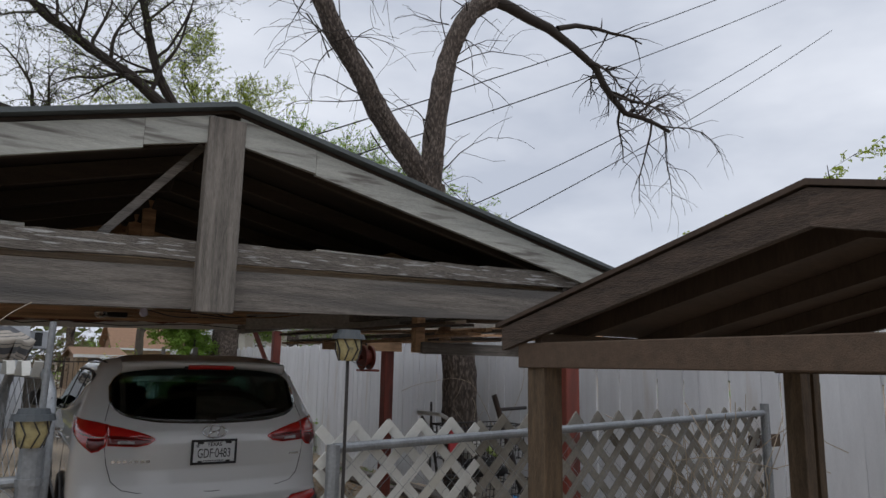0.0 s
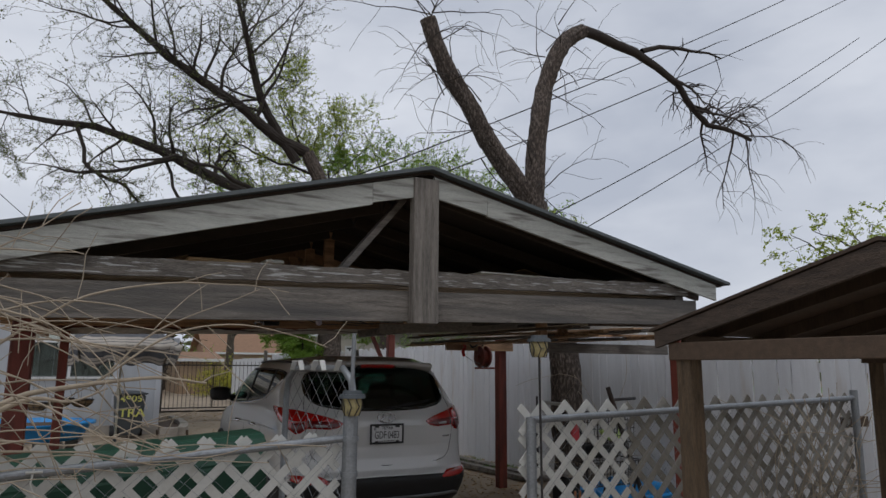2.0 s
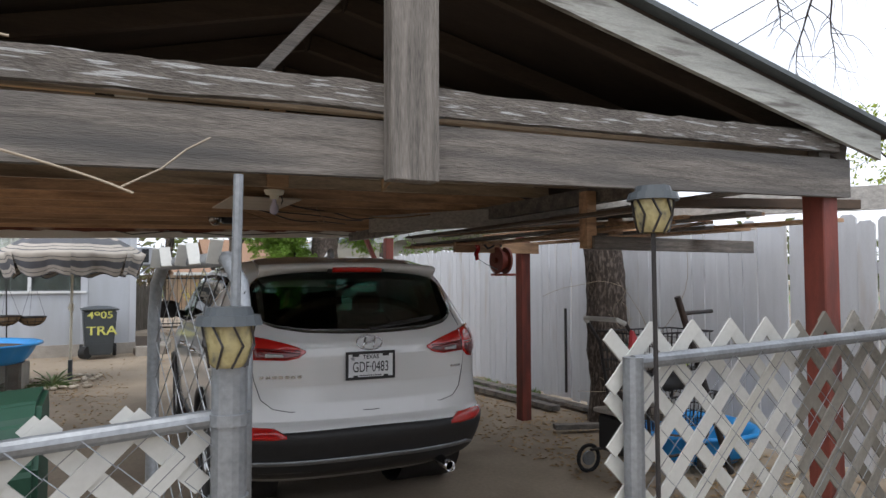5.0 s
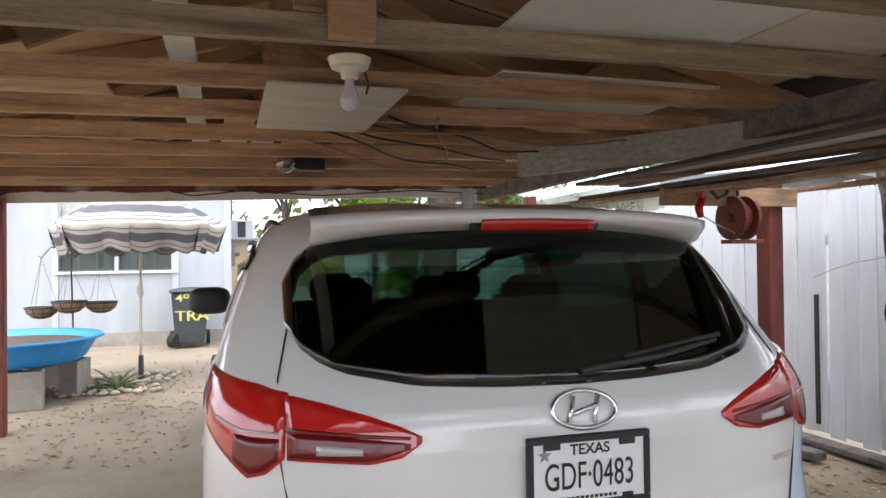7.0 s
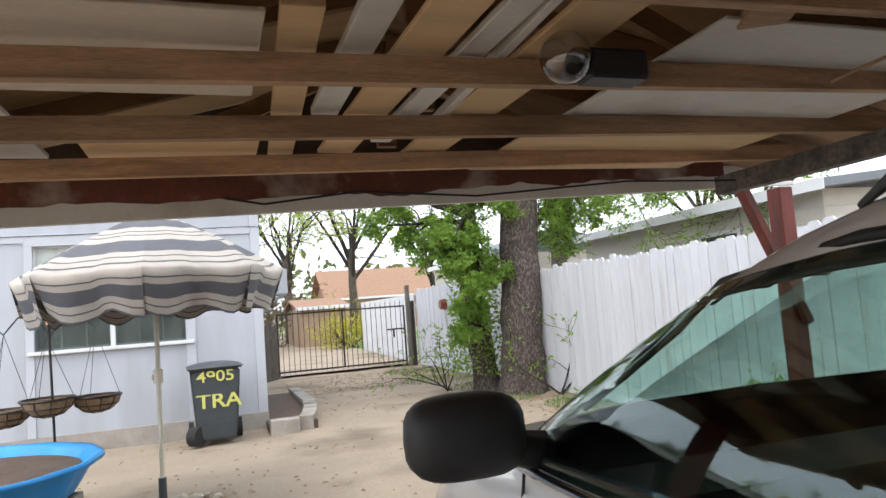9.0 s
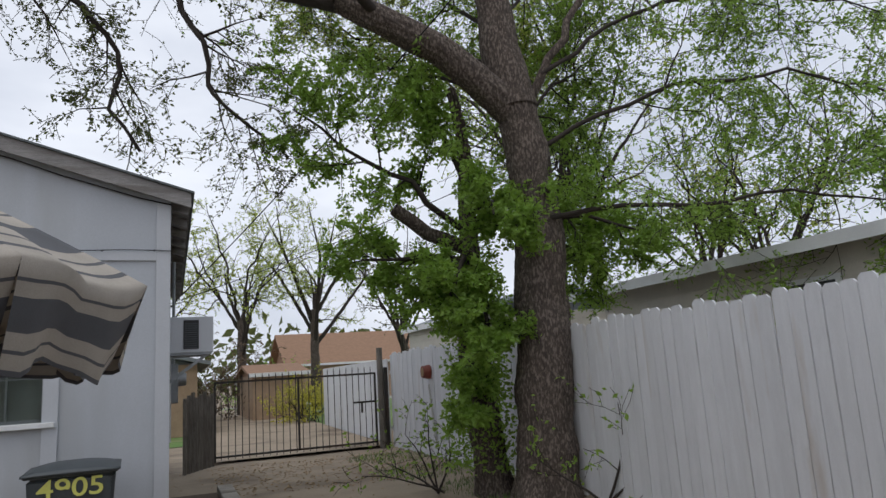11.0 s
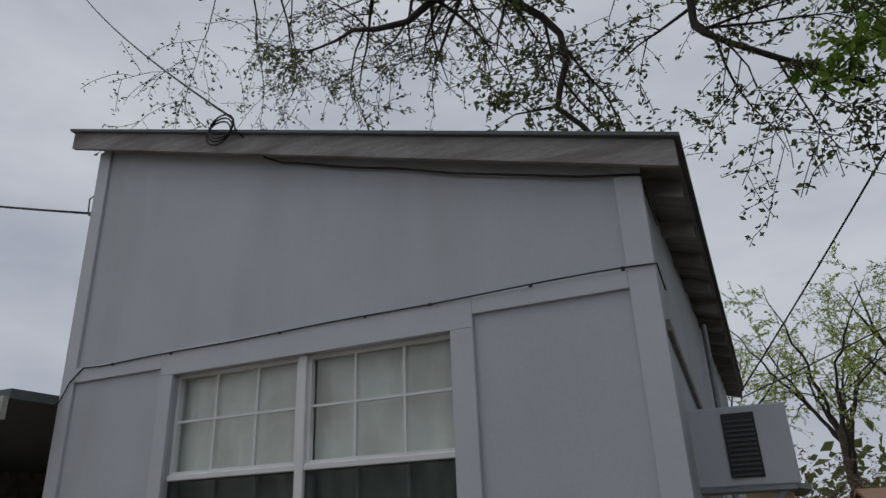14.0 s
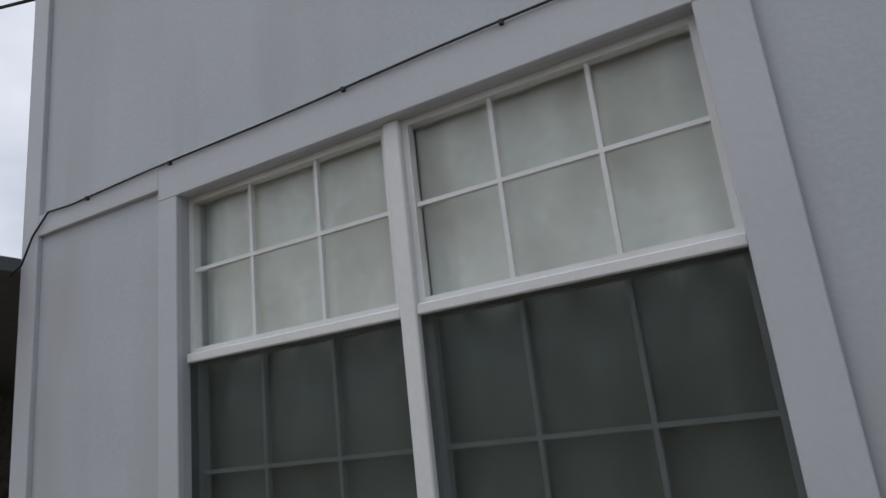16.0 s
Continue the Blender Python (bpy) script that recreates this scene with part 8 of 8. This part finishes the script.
# leaning metal prop
prop = thing("steel_prop", (3.75, 4.2, 0), "dark steel pipe prop with a short side arm", "prop")
bm = B()
tube(bm, [(3.47, 4.28, 1.38), (3.62, 4.24, 0.9), (3.90, 4.18, 0.02)], 0.026, 10)
part("pipe", bm, BLACK_IRON, prop)
bm = B()
tube(bm, [(3.52, 4.28, 1.25), (3.86, 4.30, 1.26)], 0.016, 8)
part("side_arm", bm, BLACK_IRON, prop)
for ob in [o for o in bpy.data.objects if o not in CART_FIRST and o.parent is None]:
    ob.matrix_basis = Matrix.Translation((0.46, 0.42, 0)) @ ob.matrix_basis
# boards and rocks at the foot of the tree
for a, rz in (((4.35, 6.0, 0.01, 5.0, 6.12, 0.05), 35), ((4.1, 6.4, 0.01, 4.6, 6.5, 0.06), -20), ((4.6, 7.3, 0.01, 4.72, 10.2, 0.07), 2), ((4.95, 7.0, 0.01, 5.1, 10.4, 0.05), 1)):
    board("ground_board", *a, GREY_WOOD, "weathered board lying on the dirt by the fence", rz)
twig = Wood(81)
for k in range(7):
    twig.branch(Vector((4.95 + 0.05 * k, 6.0 + 0.05 * k, 0)), Vector((twig.rng.gauss(0.1, 0.4), twig.rng.gauss(-0.2, 0.5), 1)), twig.rng.uniform(0.9, 1.7), 0.008, 1, 0.05, 0.4, 1, 0.04, 3)
sap = thing("bare_sapling", (5.0, 6.1, 0), "thin bare sapling stems beside the fence", "sapling")
part("stem_cluster", twig.mesh("stem_cluster"), CANE, sap)

# dark gap strip in the fence
bm = B()
box(bm, 5.268, 7.838, 0.10, 5.286, 7.872, 1.15)
part("gap_post", bm, BLACK_IRON, fence)


# ---- beyond the fence and the gate ----
def lap_house(name, x0, y0, x1, y1, eave, ridge, wall_mat, roof_mat, label, axis="y", over=0.4, windows=()):
    t = thing(name, ((x0 + x1) / 2, (y0 + y1) / 2, 0), label, "house")
    bm = B()
    box(bm, x0, y0, -0.1, x1, y1, eave)
    part("wall", bm, wall_mat, t)
    bm = B()
    if axis == "y":
        mx = (x0 + x1) / 2
        for s in (-1, 1):
            e = x0 - over if s < 0 else x1 + over
            prism(bm, [(mx, ridge), (e, eave - 0.05), (e, eave + 0.07), (mx, ridge + 0.12)], "y", y0 - over, y1 + over)
        prism(bm, [(x0, eave), (x1, eave), (mx, ridge)], "y", y0 + 0.05, y1 - 0.05)
    else:
        my = (y0 + y1) / 2
        for s in (-1, 1):
            e = y0 - over if s < 0 else y1 + over
            prism(bm, [(my, ridge), (e, eave - 0.05), (e, eave + 0.07), (my, ridge + 0.12)], "x", x0 - over, x1 + over)
        prism(bm, [(y0, eave), (y1, eave), (my, ridge)], "x", x0 + 0.05, x1 - 0.05)
    part("roof", bm, roof_mat, t)
    for k in (0, 1):
        bm = B()
        if axis == "y":
            e = (x0 - over - 0.02, x1 + over)[k]
            box(bm, e, y0 - over, eave - 0.08, e + 0.02, y1 + over, eave + 0.08)
        else:
            e = (y0 - over - 0.02, y1 + over)[k]
            box(bm, x0 - over, e, eave - 0.08, x1 + over, e + 0.02, eave + 0.08)
        part("fascia", bm, WHITE_PAINT, t)
    for side, a, z0, w, h in windows:
        bm, bp = B(), B()
        if side == "x0":
            box(bm, x0 - 0.04, a, z0, x0 + 0.01, a + w, z0 + h)
            box(bp, x0 - 0.05, a + 0.07, z0 + 0.07, x0 - 0.042, a + w - 0.07, z0 + h - 0.07)
        else:
            box(bm, a, y0 - 0.04, z0, a + w, y0 + 0.01, z0 + h)
            box(bp, a + 0.07, y0 - 0.05, z0 + 0.07, a + w - 0.07, y0 - 0.042, z0 + h - 0.07)
        win = part("window", bm, WHITE_PAINT, t)
        part("pane", bp, SCREEN, win)
    # lap lines
    z = 0.5
    while z < eave - 0.05 and wall_mat is CREAM_SIDING:
        bm = B()
        box(bm, x0 - 0.018, y0 - 0.018, z, x1 + 0.018, y1 + 0.018, z + 0.02)
        part("siding_lap", bm, CREAM_SIDING, t)
        z += 0.2
    return t


lap_house("neighbour_house", 8.3, 14.0, 15.0, 20.5, 2.75, 3.05, CREAM_SIDING, GREY_ROOF, "cream lap-sided house with a grey roof behind the fence", "y", 0.45, (("x0", 15.6, 1.2, 1.0, 1.2),))
lap_house("neighbour_shed", 8.0, 25.0, 12.0, 31.0, 2.9, 3.5, CREAM_SIDING, GREY_ROOF, "low white lap-sided outbuilding beyond the fence", "y", 0.2, (("y0", 8.3, 1.9, 0.5, 0.5), ("x0", 26.0, 1.6, 0.5, 0.6)))
lap_house("brick_house", 9.0, 62, 26, 70, 2.7, 5.2, BRICK_TAN, BROWN_ROOF, "low tan brick house with a brown shingle roof across the road", "x", 0.5, (("y0", 12, 1.0, 1.6, 1.3), ("y0", 18, 1.0, 1.6, 1.3)))
lap_house("small_brick_house", 4.0, 40, 6.2, 46, 1.9, 2.3, BRICK_TAN, BROWN_ROOF, "small tan brick outbuilding with a brown roof", "x", 0.2)
lap_house("grey_house", -6, 34, 1.6, 42, 2.3, 3.2, BRICK_TAN, GREY_ROOF, "low brown house with a shallow grey roof", "y", 0.4)
lap_house("far_house", 20, -2, 30, 8, 2.9, 4.2, CREAM_SIDING, GREY_ROOF, "pale low house beyond the white fence", "y", 0.4)

# ground beyond the gate
bm = B()
box(bm, -40, 56, -0.12, 70, 61, 0.03)
solo("road", bm, PALE_ROAD, "pale concrete street beyond the gate", "road", "structure")
bm = B()
grid_sheet(bm, 40, 30, lambda u, v: Vector((-30 + 90 * u, 30 + 26 * v, 0.012 + 0.02 * noise.noise(Vector((u * 30, v * 20, 0))))))
solo("lawn", bm, GRASS_GREEN, "patchy green lawn beside the drive", "lawn", "structure", smooth=True)
bm = B()
grid_sheet(bm, 6, 30, lambda u, v: Vector((1.6 + 0.6 * math.sin(v * 3) + 3.6 * u, 24.7 + 31.5 * v, 0.045)))
solo("pavement", bm, DIRT, "pale worn gravel drive beyond the gate", "drive", "structure")
# white fence running on past the gate
far_fence = thing("far_white_fence", (6.5, 32, 0), "white board fence running on beyond the gate", "fence", kind="structure")
me_far = None
for k in range(58):
    if me_far is None:
        b = B()
        prism(b, [(-0.07, 0.02), (0.07, 0.02), (0.07, 1.9), (-0.07, 1.9)], "x", -0.011, 0.011)
        me_far = mesh_of(b, "fence_board")
        me_far.materials.append(WHITE_FENCE)
    piece("fence_board", me_far, pose(5.35 + 0.006 * k, 24.9 + 0.152 * k, 0, 0, 0, -2), far_fence)


def bush(at, r, h, seed, mat, label, count=2600, leaf=0.09, stems=22):
    w = Wood(seed)
    for k in range(stems):
        w.branch(Vector((at[0] + w.rng.gauss(0, r * 0.2), at[1] + w.rng.gauss(0, r * 0.2), 0)), Vector((w.rng.gauss(0, 0.6), w.rng.gauss(0, 0.6), 1)), h * w.rng.uniform(0.6, 1.0), 0.02, 2, 0.1, 0.4, max(3, count // stems // 14), leaf, 4)
    t = thing("bush", (at[0], at[1], 0), label, "bush")
    part("stem_cluster", w.mesh("stem_cluster"), DARK_BARK, t)
    part("leaves", w.mesh("leaves", "leaf"), mat, t)


YELLOW_LEAF = material("yellow_flowering_leaf", (0.45, 0.42, 0.04), 0.6, var=0.3, scale=1.2, fine=8, bump=0)
BROWN_LEAF = material("brown_bare_shrub", (0.14, 0.10, 0.06), 0.8, var=0.3, scale=1.2, fine=8, bump=0)
bush((7.2, 38), 1.2, 1.9, 131, YELLOW_LEAF, "yellow flowering shrub beside the far drive")
bush((5.6, 36), 0.9, 1.6, 133, YELLOW_LEAF, "yellow green shrub beside the far drive")
bush((2.6, 45), 2.4, 4.2, 135, BROWN_LEAF, "large brown rounded shrub", 3200, 0.14)
bush((6.0, 50), 2.0, 3.0, 137, LEAF, "green rounded shrub beyond the drive", 2600, 0.14)
bush((4.0, 18.4), 0.25, 1.2, 139, LEAF, "young green sapling beside the ivy tree", 260, 0.08, 5)
bush((5.2, 16.4), 0.1, 1.3, 141, LEAF, "young green sapling at the fence foot", 160, 0.08, 4)
bush((4.95, 11.9), 0.15, 0.6, 143, LEAF, "low green weed at the fence foot", 300, 0.08, 8)
# a ring of distant woods closes the view
w = Wood(151)
for k in range(1500):
    a = w.rng.uniform(0, math.tau)
    d = w.rng.uniform(85, 125)
    x, y, h = 3 + d * math.cos(a), 10 + d * math.sin(a), w.rng.uniform(3, 10)
    for j in range(16):
        w.leaf(Vector((x + w.rng.gauss(0, 2.2), y + w.rng.gauss(0, 2.2), h * w.rng.uniform(0.05, 1.0))), w.rng.uniform(0.9, 2.2))
me = w.mesh("distant_woods", "leaf")
me.materials.append(DARK_LEAF)
tagged(new("distant_woods", me), "hazy line of distant budding woods", "woods", kind="stuff")
